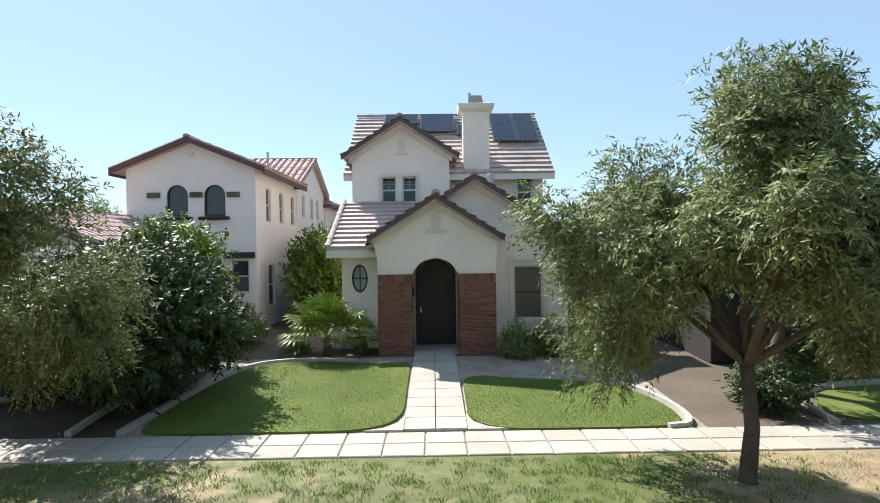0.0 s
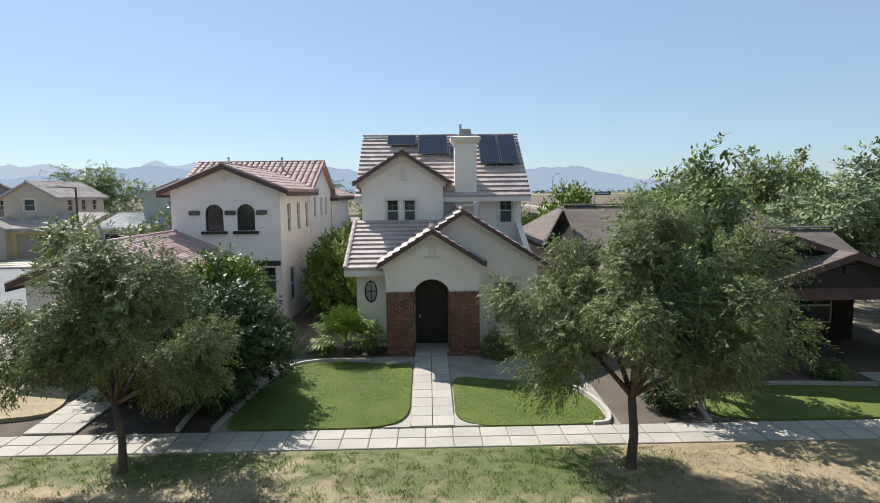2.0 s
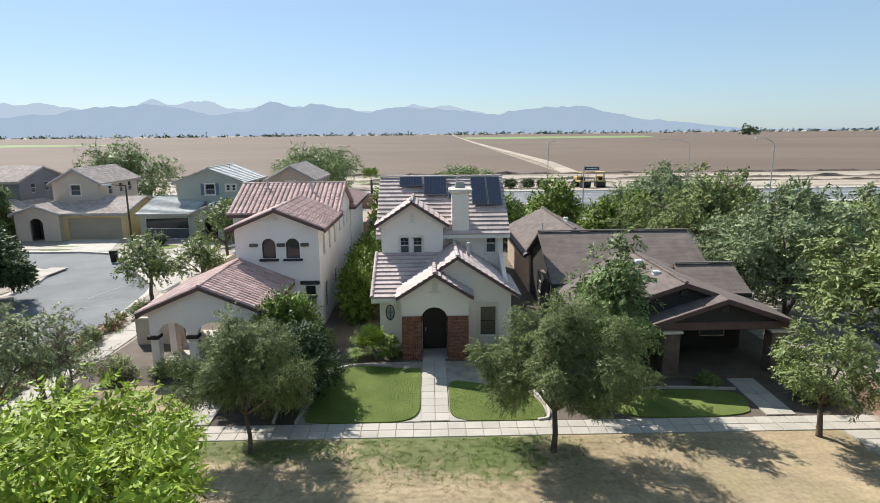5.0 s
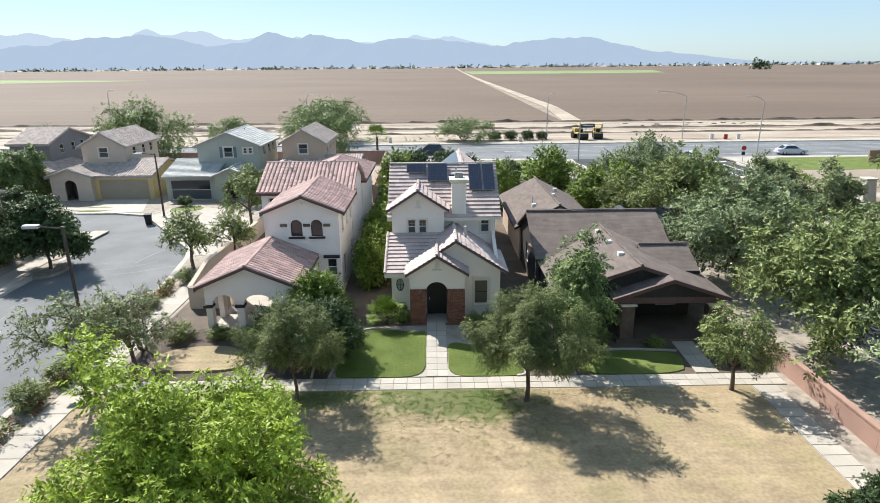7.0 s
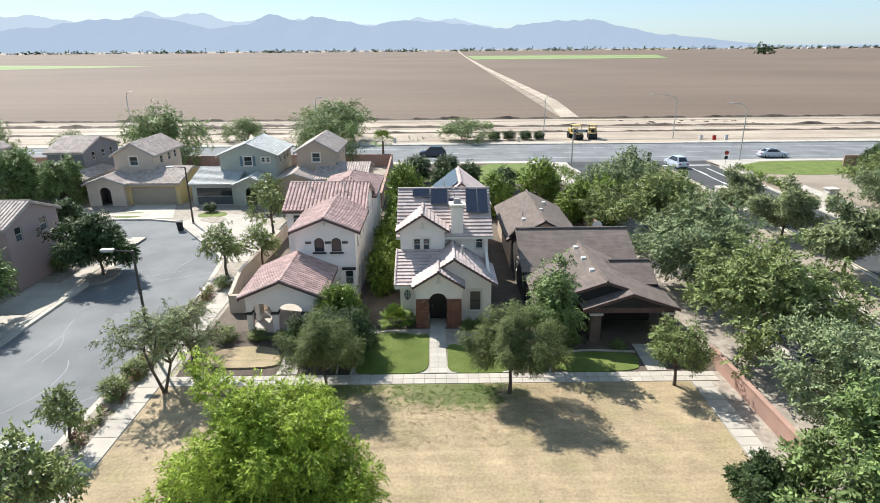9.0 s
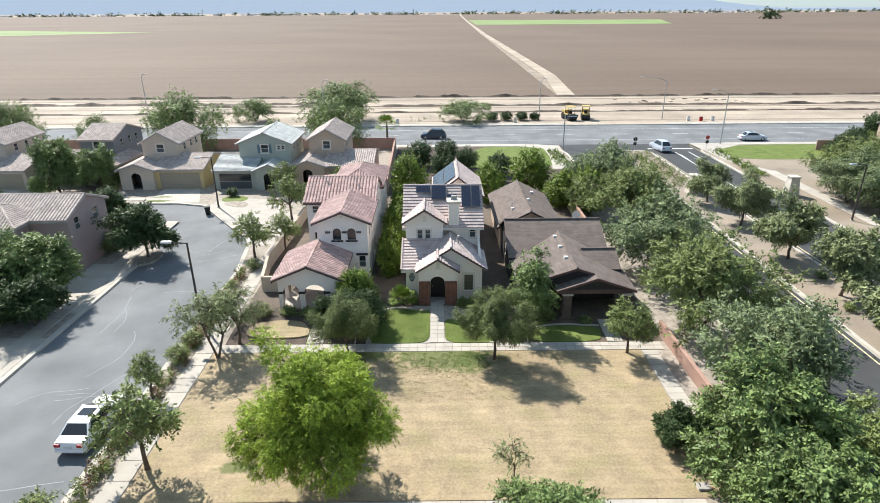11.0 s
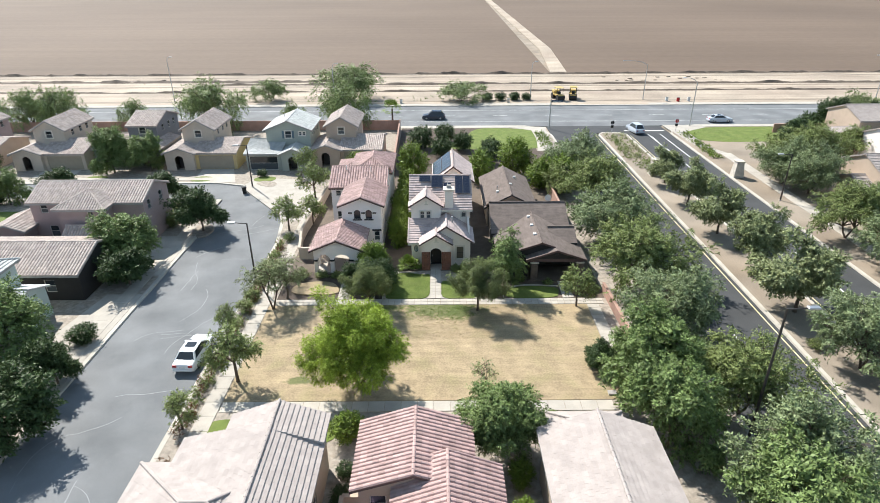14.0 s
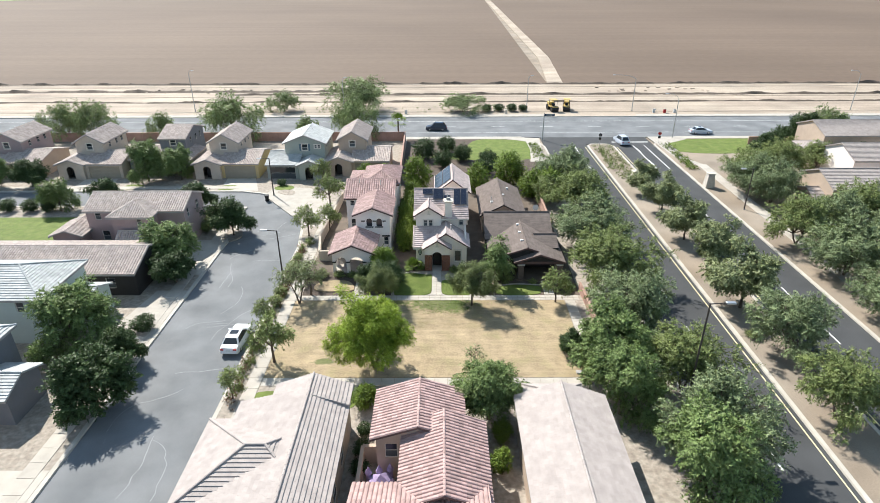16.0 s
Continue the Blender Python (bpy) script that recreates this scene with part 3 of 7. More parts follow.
# lane paint
for x, w in ((28.75, 0.12), (35.2, 0.12)):
    sheet("road_line", rect(x - w / 2, x + w / 2, -58, 70), ROAD + 0.006, M["yellow_paint"], 0.004, "painted edge line on asphalt", "road marking")
for x in (24.9, 38.9):
    for k in range(12):
        y = -22 + k * 8.0
        sheet("lane_dash", rect(x - 0.09, x + 0.09, y, y + 3.2), ROAD + 0.006, M["paint"], 0.004, "white lane dash on asphalt", "road marking")
for x0, x1 in ((26.6, 26.8), (40.9, 41.1), (38.6, 38.8)):
    sheet("turn_line", rect(x0, x1, 56, 71), ROAD + 0.008, M["paint"], 0.004, "white lane line at the junction", "road marking")
sheet("stop_line", rect(35, 42.6, 73.2, 73.8), ROAD + 0.006, M["paint"], 0.004, "white stop line at the junction", "road marking")
for y in (81.2, 91.2):
    sheet("road_line", rect(-300, 300, y, y + 0.1), ROAD + 0.006, M["paint"], 0.004, "long white line on asphalt", "road marking")
for k in range(-14, 14):
    sheet("lane_dash", rect(k * 11, k * 11 + 3, 86.2, 86.35), ROAD + 0.006, M["paint"], 0.004, "white lane dash on asphalt", "road marking")
# sealed cracks on the street
crack = random.Random(3)
for k in range(20):
    x, y, w = crack.uniform(-28.6, -21.5), crack.uniform(-30, 34), crack.uniform(0.018, 0.034)
    a, pts = (crack.gauss(0.1, 0.35) if k % 2 else crack.gauss(1.45, 0.2)), []
    for j in range(crack.randint(6, 13)):
        pts.append((x, y))
        a += crack.gauss(0, 0.22)
        x += math.cos(a) * 0.7
        y += math.sin(a) * 0.7
    pts = [p for p in pts if -29 < p[0] < -19.8]
    if len(pts) < 3:
        continue
    ox, oy = -math.sin(a) * w, math.cos(a) * w
    v = [(px - ox, py - oy, ROAD + 0.005) for px, py in pts] + [(px + ox, py + oy, ROAD + 0.005) for px, py in pts]
    tagged(part("sealed_crack", (v, [(i, i + 1, len(pts) + i + 1, len(pts) + i) for i in range(len(pts) - 1)]), M["tar"]), "pale sealed crack across the asphalt", "road marking", "", "structure")


# ---- yards: a pad that rises towards the houses ----
def yard(x, y):
    return 0.02 + 0.036 * (min(max(y, 11.3), 16.6) - 11.3)


def sloped(name, pts, material, lift, label, category, thick=0.25, parent=None, kind="structure"):
    bm = bmesh.new()
    vs = [bm.verts.new((x, y, yard(x, y) + lift)) for x, y in pts]
    low = [bm.verts.new((x, y, yard(x, y) + lift - thick)) for x, y in pts]
    bm.faces.new(vs)
    for i in range(len(vs)):
        j = (i + 1) % len(vs)
        bm.faces.new((vs[i], low[i], low[j], vs[j]))
    bmesh.ops.triangulate(bm, faces=[q for q in bm.faces if len(q.verts) > 4])
    bmesh.ops.recalc_face_normals(bm, faces=bm.faces[:])
    ob = part(name, bm, M[material], parent)
    return tagged(ob, label, category, "", kind)


sloped("yard", rect(-16.2, -6.15, 11.3, 16.6), "mulch", 0, "dark mulch yard in front of the arcade", "yard")
sloped("yard", rect(-6.15, 3.4, 11.3, 16.6), "gravel", 0, "pale gravel front yard rising to the house", "yard")
sloped("yard", rect(3.4, 15.2, 11.3, 16.6), "earth", 0, "bare brown earth rising to the bungalow", "yard")
sloped("yard", rect(-16.2, 15.2, 16.6, 46), "earth", 0, "bare soil around the houses", "yard")


def smooth_loop(pts, n=3):
    for _ in range(n):
        out = []
        for (x0, y0), (x1, y1) in zip(pts, pts[1:] + pts[:1]):
            out += [(0.75 * x0 + 0.25 * x1, 0.75 * y0 + 0.25 * y1), (0.25 * x0 + 0.75 * x1, 0.25 * y0 + 0.75 * y1)]
        pts = out
    return pts


LAWNS = dict(
    a=smooth_loop([(-1.57, 16.0), (-1.57, 13.5), (-1.55, 11.9), (-2.1, 11.3), (-3.5, 11.28), (-5.6, 11.3), (-5.9, 11.6), (-5.6, 14.6), (-5.2, 15.8), (-4.2, 16.2), (-3.0, 15.95), (-1.9, 15.75)], 2),
    b=smooth_loop([(-0.42, 14.7), (-0.42, 13), (-0.45, 11.8), (0.0, 11.28), (1.2, 11.26), (2.7, 11.26), (3.1, 11.5), (3.15, 12.3), (2.8, 13.5), (1.9, 14.1), (0.8, 14.25)], 2),
    c=smooth_loop([(5.7, 11.3), (10.6, 11.26), (11.0, 12.2), (11.1, 13.2), (8.0, 13.5), (6.4, 13.1), (5.8, 12.4)], 2),
)


for key, lab in (("a", "trimmed green lawn with curved concrete edging"), ("b", "trimmed green lawn with curved concrete edging"), ("c", "shaded green lawn beside a porch walk")):
    sloped("lawn", LAWNS[key], "lawn", 0.05, lab, "lawn")


def edging(pts, label="thin curved concrete lawn edging"):
    v, f = [], []
    n = len(pts)
    for i, (x, y) in enumerate(pts):
        a, b = pts[max(i - 1, 0)], pts[min(i + 1, n - 1)]
        dx, dy = b[0] - a[0], b[1] - a[1]
        l = math.hypot(dx, dy)
        ox, oy, z = -dy / l * 0.06, dx / l * 0.06, yard(x, y)
        v += [(x + ox, y + oy, z - 0.1), (x - ox, y - oy, z - 0.1), (x - ox * 0.8, y - oy * 0.8, z + 0.09), (x + ox * 0.8, y + oy * 0.8, z + 0.09)]
    for i in range(n - 1):
        k = 4 * i
        f += [(k + a, k + b, k + 4 + b, k + 4 + a) for a, b in ((1, 0), (2, 1), (3, 2), (0, 3))]
    f += [(0, 1, 2, 3), tuple(4 * (n - 1) + q for q in (3, 2, 1, 0))]
    tagged(part("lawn_edging", (v, f), M["kerb"]), label, "edging", "", "structure")


def curve(pts, n=2):
    for _ in range(n):
        out = [pts[0]]
        for (x0, y0), (x1, y1) in zip(pts, pts[1:]):
            out += [(0.75 * x0 + 0.25 * x1, 0.75 * y0 + 0.25 * y1), (0.25 * x0 + 0.75 * x1, 0.25 * y0 + 0.75 * y1)]
        pts = out + [pts[-1]]
    return pts


edging(curve([(2.75, 11.27), (3.2, 11.35), (3.3, 12.3), (2.95, 13.6), (2.45, 14.05), (2.0, 14.25)]))
edging(curve([(-2.9, 16.1), (-4.2, 16.36), (-5.35, 15.95), (-5.78, 14.6), (-6.08, 11.35)]))
edging(curve([(-6.9, 11.35), (-7.0, 13.0), (-6.8, 14.5), (-6.4, 15.6)]))
edging(curve([(5.5, 11.3), (5.6, 12.5), (6.3, 13.3), (8.0, 13.7), (11.1, 13.4)]))
sheet("orchard_ground", [(-7.3, 46.1), (19.9, 46.1), (19.9, 60), (16.2, 60), (17.0, 68), (16.5, 73.4), (13.2, 75.4), (-7.6, 75.4)], 0.012, M["mulch"], 0.1, "dark mulch under orchard shrubs behind the houses", "ground")
# the park lawn
PARK = rect(-16.6, 13.2, -3.25, 10.17)
sheet("park_lawn", PARK, 0.03, M["dry"], 0.2, "dormant straw-coloured park lawn with mower stripes", "lawn")
sheet("dry_yard", smooth_loop([(-14.9, 12.0), (-10.6, 12.0), (-10.4, 13.0), (-11.3, 14.6), (-14.0, 14.6), (-15.3, 13.5)], 2), 0.15, M["dry"], 0.15, "patch of dry grass in front of the arcade", "lawn")
for pts in ([(-6, 62), (19, 60), (19.5, 70), (17, 74.3), (12, 75.3), (6, 75.3), (4, 66)], [(45.5, 64), (70, 66), (72, 75.4), (50, 75.4), (46, 73)]):
    loop = smooth_loop(pts, 2)
    sheet("lawn", loop, 0.02, M["lawn"], 0.1, "bright green lawn at the junction corner", "lawn")
sheet("lawn", rect(-68, -52, 25.5, 34), 0.02, M["lawn"], 0.1, "green lawn behind a hedge", "lawn")
for x, y in ((-15.5, -6.2), (-9.3, -6.3), (-36, 46.5), (-26.5, 46.3), (-52, 47), (-33, 35)):
    sheet("lawn", smooth_loop(rect(x - 1.6, x + 1.6, y - 1.2, y + 1.1), 2), 0.035, M["lawn"], 0.1, "small green front lawn", "lawn")
sheet("shrub_bed", [(44.0, 55), (46.2, 55), (46.8, 71), (44.4, 71)], 0.015, M["soil"], 0.1, "soil bed with low hedges", "bed")


# ---- pavements, slab by slab ----
def pavement(name, x0, x1, y0, y1, step, along, label, z=0.045, seed=0, lanes=1):
    """A footway of cast concrete slabs with open joints."""
    base = sheet(name, rect(x0 + 0.02, x1 - 0.02, y0 + 0.02, y1 - 0.02), z - 0.02, M["soil"], 0.1, label, "pavement")
    r = random.Random(seed)
    n = max(1, round((x1 - x0 if along == "x" else y1 - y0) / step))
    for i, j in [(i, j) for i in range(n) for j in range(lanes)]:
        if along == "x":
            a, b, c, d = x0 + (x1 - x0) * i / n, x0 + (x1 - x0) * (i + 1) / n, y0 + (y1 - y0) * j / lanes, y0 + (y1 - y0) * (j + 1) / lanes
        else:
            a, b, c, d = x0, x1, y0 + (y1 - y0) * i / n, y0 + (y1 - y0) * (i + 1) / n
        g, zz = 0.012, z + r.uniform(-0.003, 0.003)
        v = [(a + g, c + g, zz - 0.06), (b - g, c + g, zz - 0.06), (b - g, d - g, zz - 0.06), (a + g, d - g, zz - 0.06)]
        v += [(a + g, c + g, zz - 0.01), (b - g, c + g, zz - 0.01), (b - g, d - g, zz - 0.01), (a + g, d - g, zz - 0.01)]
        e = g + 0.012
        v += [(a + e, c + e, zz), (b - e, c + e, zz), (b - e, d - e, zz), (a + e, d - e, zz)]
        f = [(8, 9, 10, 11)] + [(i0 + k, i0 + (k + 1) % 4, i0 + 4 + (k + 1) % 4, i0 + 4 + k) for i0 in (0, 4) for k in range(4)]
        part("slab", (v, f), M["concrete"], base)
    return base


pavement("pavement_north", -16.6, 14.9, 10.2, 11.25, 0.62, "x", "pale concrete footway of square slabs", seed=1, lanes=2)
pavement("pavement_street", -17.9, -16.65, -60, 40, 1.5, "y", "pale concrete footway along the street", seed=2)
pavement("pavement_south", -16.6, 12.0, -4.4, -3.3, 1.2, "x", "pale concrete footway beside the park", seed=3)
pavement("pavement_east", 13.25, 14.35, -3.0, 10.15, 0.62, "y", "pale concrete footway beside a low wall", seed=4)
pavement("pavement_west", -31.6, -30.2, -60, 38, 1.5, "y", "pale concrete footway along the street", seed=5)
pavement("pavement_arterial", -300, 15, 75.6, 76.9, 6, "x", "pale concrete footway along the arterial", seed=6)
pavement("pavement_arterial", 51, 300, 75.6, 76.9, 6, "x", "pale concrete footway along the arterial", seed=7)
pavement("pavement_boulevard", 46.6, 48.4, -40, 58, 2.0, "y", "pale concrete footway under trees", seed=8)
pavement("pavement_row", -100, -34, 45.9, 47.1, 2.0, "x", "pale concrete footway in front of houses", seed=9)
for pts in ([(16.4, 60), (18.6, 60), (19.6, 67), (20.3, 76), (14, 77), (13.5, 75.6), (17.2, 73.6), (17.3, 68)], [(43.4, 77), (52, 77), (51, 75), (46.4, 72), (46.2, 62), (48.3, 57), (46.8, 57), (44.2, 63), (43.8, 70)]):
    sheet("corner_pavement", pts, 0.03, M["concrete"], 0.15, "curving pale concrete footway at the corner", "pavement")
sheet("verge_pavement", rect(-260, 25, 95.75, 97.4), 0.02, M["concrete"], 0.1, "pale concrete footway beside dirt", "pavement")
sheet("verge_pavement", rect(47, 260, 95.75, 97.4), 0.02, M["concrete"], 0.1, "pale concrete footway beside dirt", "pavement")
# front walks that climb with the yard
for x0, x1, ys in ((-1.52, -0.48, [11.3 + 0.57 * k for k in range(11)]), (11.2, 12.3, [11.3 + 0.54 * k for k in range(8)]), (-10.4, -9.2, [11.3 + 0.54 * k for k in range(8)])):
    base = sloped("front_walk", rect(x0 + 0.02, x1 - 0.02, ys[0], ys[-1] - 0.02), "soil", 0.02, "pale concrete walk leading to the front door", "pavement")
    for a, b in zip(ys, ys[1:]):
        for u0, u1 in ((x0, (x0 + x1) / 2), ((x0 + x1) / 2, x1)):
            g = 0.01
            v = [(x, y, yard(x, y) + 0.055 + dz) for dz in (-0.05, 0) for x, y in rect(u0 + g, u1 - g, a + g, b - g)]
            part("slab", (v, [(4, 5, 6, 7)] + [(k, (k + 1) % 4, 4 + (k + 1) % 4, 4 + k) for k in range(4)]), M["concrete"], base)
for x0, x1, s in ((-2.15, -1.52, 1), (-0.48, 0.15, -1)):
    c = [(x0 if s > 0 else x1, 11.27), (x1 if s > 0 else x0, 11.27), (x1 if s > 0 else x0, 12.0)]
    sloped("walk_flare", [c[0], c[1], c[2], (c[1][0] - s * 0.12, 11.62), (c[1][0] - s * 0.32, 11.4)], "concrete", 0.053, "flared concrete corner of the walk", "pavement", 0.1)
# driveways of pale concrete
for pts in ([(-37.5, 51), (-32.6, 51), (-30.5, 44.9), (-36.8, 45.1)], [(-62, 51), (-56.5, 51), (-55.5, 45.2), (-62, 45.2)], [(-85, 52), (-79, 52), (-79, 45.2), (-85, 45.2)],
            [(-35, -1.5), (-29.6, -3), (-29.6, 12.5), (-33, 12.5), (-34.5, 4)], [(-29, 42.9), (-19.6, 30.4), (-16.8, 31), (-17.6, 40), (-22, 46), (-28, 47)], [(-33.5, 16.3), (-29.6, 16.3), (-29.6, 26), (-33.5, 26)],
            [(-36, -20), (-29.6, -20), (-29.6, -14), (-36, -14)]):
    sheet("driveway", pts, 0.02, M["concrete"], 0.15, "pale concrete driveway", "driveway")
sheet("planter_bed", smooth_loop([(-27.6, 44.2), (-24.5, 42.4), (-24, 44.6), (-26.5, 45.6)], 2), 0.05, M["gravel"], 0.1, "gravel bed in the pavement", "bed")
sheet("planter_bed", smooth_loop([(-29.6, 25.4), (-28.0, 26.2), (-27.8, 28.6), (-29.6, 30.2)], 2), 0.05, M["gravel"], 0.25, "gravel bed bulging into the street", "bed")
sheet("planter_bed", smooth_loop([(-30.6, 29.5), (-29.7, 29.8), (-30.0, 34), (-31.2, 36.2), (-32, 34)], 2), 0.05, M["gravel"], 0.1, "gravel bed beside the kerb", "bed")
# far houses, tree line and mountains close the horizon
def crest(x, far):
    """Height of the range's skyline: broad massifs broken into peaks and gullies."""
    t = x / 1000
    big = 128
    for h, c, w in ((92, -1.87, 0.4), (104, -1.03, 0.2), (84, -0.69, 0.17), (55, -0.24, 0.28), (30, 0.1, 0.25), (62, 0.9, 0.36), (40, -2.4, 0.35)):
        big += h * math.exp(-((t - c) / w) ** 2)
    big *= 1.0 if t < 1.15 else max(0.1, 1 - (t - 1.15) / 1.15)
    for k, amp, ph in ((260, 20, 3.1), (110, 9, 7.7), (42, 4, 1.7)):
        big += amp * (0.45 - abs(noise.noise(Vector((x / k, ph + far * 5, 0)))) * 2) * min(1.0, big / 120)
    return max(big, 12)


def mountain_range(label, y0, depth, k, far, haze_glow):
    """One rugged range: spurs run down from the crest to the plain. Its haze is emitted colour."""
    NM, NJ = 420, 9
    mv, mf = [], []
    for i in range(NM + 1):
        x = -4300 + 8600 * i / NM
        top = crest(x + far * 900, far) * k
        for j in range(NJ):
            fr = j / (NJ - 1)
            spur = abs(noise.noise(Vector((x / 150, fr * 0.7, 2.2 + far)))) * 2
            z = top * fr ** 0.8 * (1 - 0.3 * spur * (1 - fr))
            mv.append((x, y0 + depth * fr + 90 * spur * fr * (1 - fr), -2 + z))
    for i in range(NM):
        for j in range(NJ - 1):
            a = i * NJ + j
            mf.append((a, a + NJ, a + NJ + 1, a + 1))
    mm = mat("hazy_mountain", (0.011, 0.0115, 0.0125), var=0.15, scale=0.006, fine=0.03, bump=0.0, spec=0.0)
    # near-black rock; a bluish emission stands in for the air's distance haze
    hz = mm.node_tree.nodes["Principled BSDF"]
    hz.inputs["Emission Color"].default_value, hz.inputs["Emission Strength"].default_value = (*haze_glow, 1), 0.58
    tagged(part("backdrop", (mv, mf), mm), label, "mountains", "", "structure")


# the farther range gets the paler painted haze
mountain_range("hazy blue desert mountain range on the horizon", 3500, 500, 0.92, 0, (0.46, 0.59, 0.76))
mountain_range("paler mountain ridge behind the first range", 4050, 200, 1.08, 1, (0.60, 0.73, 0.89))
fv = random.Random(5)
lv = []
for k in range(260):
    x, y = fv.uniform(-2400, 2400), fv.uniform(2330, 2480)
    w, h = fv.uniform(5, 24), fv.uniform(2.5, 6)
    lv.append((x, x + w, y, y + 8, 0, h))
tagged(part("far_buildings", boxes(*lv), M["stucco_white"]), "tiny pale buildings far across the fields", "buildings", "", "stuff")


# ---- the main house ----
PAD = 0.2


def main_house():
    h = thing("house", "cream stucco two-storey house with brick porch piers and solar panels", "house")
    h["muntins"] = True
    T = ("tile", "flat", "trim")
    # two-storey body
    up_pair = [rect_pts(-2.63, -2.15, 4.35, 5.2), rect_pts(-1.97, -1.5, 4.35, 5.2)]
    up_right = rect_pts(1.78, 2.3, 4.22, 5.22)
    x0, x1 = -3.55, 2.65
    gable_block(h, x0, x1, 21.3, 27.6, PAD, 5.65, 2.25, "x", "stucco", *T, holes={"S": [up_right]}, over=0.5)
    window(h, facing("S", 21.3), up_right, surround="trim")
    part("eave_trim", boxes((-0.4, 2.9, 21.02, 21.28, 5.2, 5.42)), M["trim"], h)
    # gabled bay of the upper floor
    for side, at in (("E", -0.45), ("W", -3.56)):
        part("wall", plate(rect_pts(20.9, 21.5, 3.9, 5.7), [], facing(side, at), 0.2), M["stucco"], h)
    o = [(-3.56, 3.9), (-0.45, 3.9), (-0.45, 5.75), (-0.3, 5.85), (-2.0, 6.9), (-3.7, 5.85), (-3.56, 5.6)]
    niche = arch_pts(-2.1, -1.88, 5.98, 6.28, 6.4, 6)
    part("wall", plate(o, up_pair, facing("S", 20.7), 0.2), M["stucco"], h)
    part("gable_vent", plate(niche, [], facing("S", 20.7), 0.03, -0.03), M["trim"], h)
    part("vent_sill", boxes((-2.2, -1.78, 20.62, 20.7, 5.92, 5.98)), M["trim"], h)
    for w in up_pair:
        window(h, facing("S", 20.7), w)
    part("window_surround", plate(rect_pts(-2.73, -1.40, 4.27, 5.3), up_pair, facing("S", 20.7), 0.05, -0.045), M["trim"], h)
    for sx in (-1, 1):
        ex, top, ez = -2.0 + sx * 1.85, 7.02, 5.83
        slope(h, [(ex, 20.3, ez), (ex, 22.0, ez), (-2.0, 23.6, top), (-2.0, 20.3, top)], "tile", "flat", pieces=True)
        part("fascia", ([(ex, 20.28, ez - 0.11), (-2.0, 20.28, top - 0.11), (-2.0, 20.28, top + 0.03), (ex, 20.28, ez + 0.03), (ex, 20.4, ez - 0.11), (-2.0, 20.4, top - 0.11), (-2.0, 20.4, top + 0.03), (ex, 20.4, ez + 0.03)],
                        [(0, 1, 2, 3), (7, 6, 5, 4), (0, 4, 5, 1), (3, 2, 6, 7), (0, 3, 7, 4), (1, 5, 6, 2)]), M["brown_trim"], h)
        part("rake_trim", ([(ex - sx * 0.2, 20.62, ez - 0.18), (-2.0, 20.62, top - 0.34), (-2.0, 20.62, top - 0.12), (ex - sx * 0.2, 20.62, ez + 0.02), (ex - sx * 0.2, 20.7, ez - 0.18), (-2.0, 20.7, top - 0.34), (-2.0, 20.7, top - 0.12), (ex - sx * 0.2, 20.7, ez + 0.02)],
                           [(0, 1, 2, 3), (7, 6, 5, 4), (0, 4, 5, 1), (3, 2, 6, 7), (0, 3, 7, 4), (1, 5, 6, 2)]), M["trim"], h)
    caps(h, (-2.0, 20.28, 7.05), (-2.0, 23.6, 7.05), "tile")
    # chimney with a flared cap
    c = part("chimney", bevel_box(0.02, 0.87, 21.0, 21.75, 4.9, 7.35), M["stucco"], h)
    v, f = [], []
    for z, g in ((7.3, 0.0), (7.42, 0.14), (7.56, 0.16), (7.6, 0.02)):
        v += [(x, y, z) for x, y in rect(0.02 - g, 0.87 + g, 21.0 - g, 21.75 + g)]
    f = [(4 * i + k, 4 * i + (k + 1) % 4, 4 * i + 4 + (k + 1) % 4, 4 * i + 4 + k) for i in range(3) for k in range(4)] + [(12, 13, 14, 15)]
    part("chimney_cornice", (v, f), M["trim"], c)
    v = [(x, y, z) for z, g in ((7.58, 0.16), (7.9, 0.22)) for x, y in rect(0.02 + g, 0.87 - g, 21.0 + g, 21.75 - g)]
    part("chimney_cap", (v, [(0, 1, 5, 4), (1, 2, 6, 5), (2, 3, 7, 6), (3, 0, 4, 7), (4, 5, 6, 7)]), M["grey_trim"], c)
    part("spark_arrestor", tube([(0.3, 21.9, 7.6), (0.3, 21.9, 8.15)], [0.05, 0.05]), M["pole"], h)
    # solar panels on the south slope
    k = 2.25 / 3.15

    def on_roof(u, s, lift=0.14):
        y = 20.8 + s
        return Vector((u, y, 5.65 - 0.5 * k + s * k)) + Vector((0, -k, 1)).normalized() * lift

    for u0, u1, s0, s1 in ((-2.75, -1.5, 2.9, 3.55), (-1.42, -0.17, 2.3, 3.55), (-0.1, 0.75, 2.1, 2.75), (1.15, 1.97, 1.65, 3.5), (2.0, 2.75, 1.65, 3.5)):
        fr = part("solar_panel", ([*[on_roof(u, s, 0.19) for u, s in ((u0, s0), (u1, s0), (u1, s1), (u0, s1))], *[on_roof(u, s, 0.14) for u, s in ((u0, s0), (u1, s0), (u1, s1), (u0, s1))]],
                                  [(0, 1, 2, 3), (7, 6, 5, 4), (0, 4, 5, 1), (1, 5, 6, 2), (2, 6, 7, 3), (3, 7, 4, 0)]), M["solar_frame"], h, "dark blue solar panel in a grey frame")
        nx, ny = max(2, round((u1 - u0) / 0.16)), max(3, round((s1 - s0) / 0.19))
        v, f = [], []
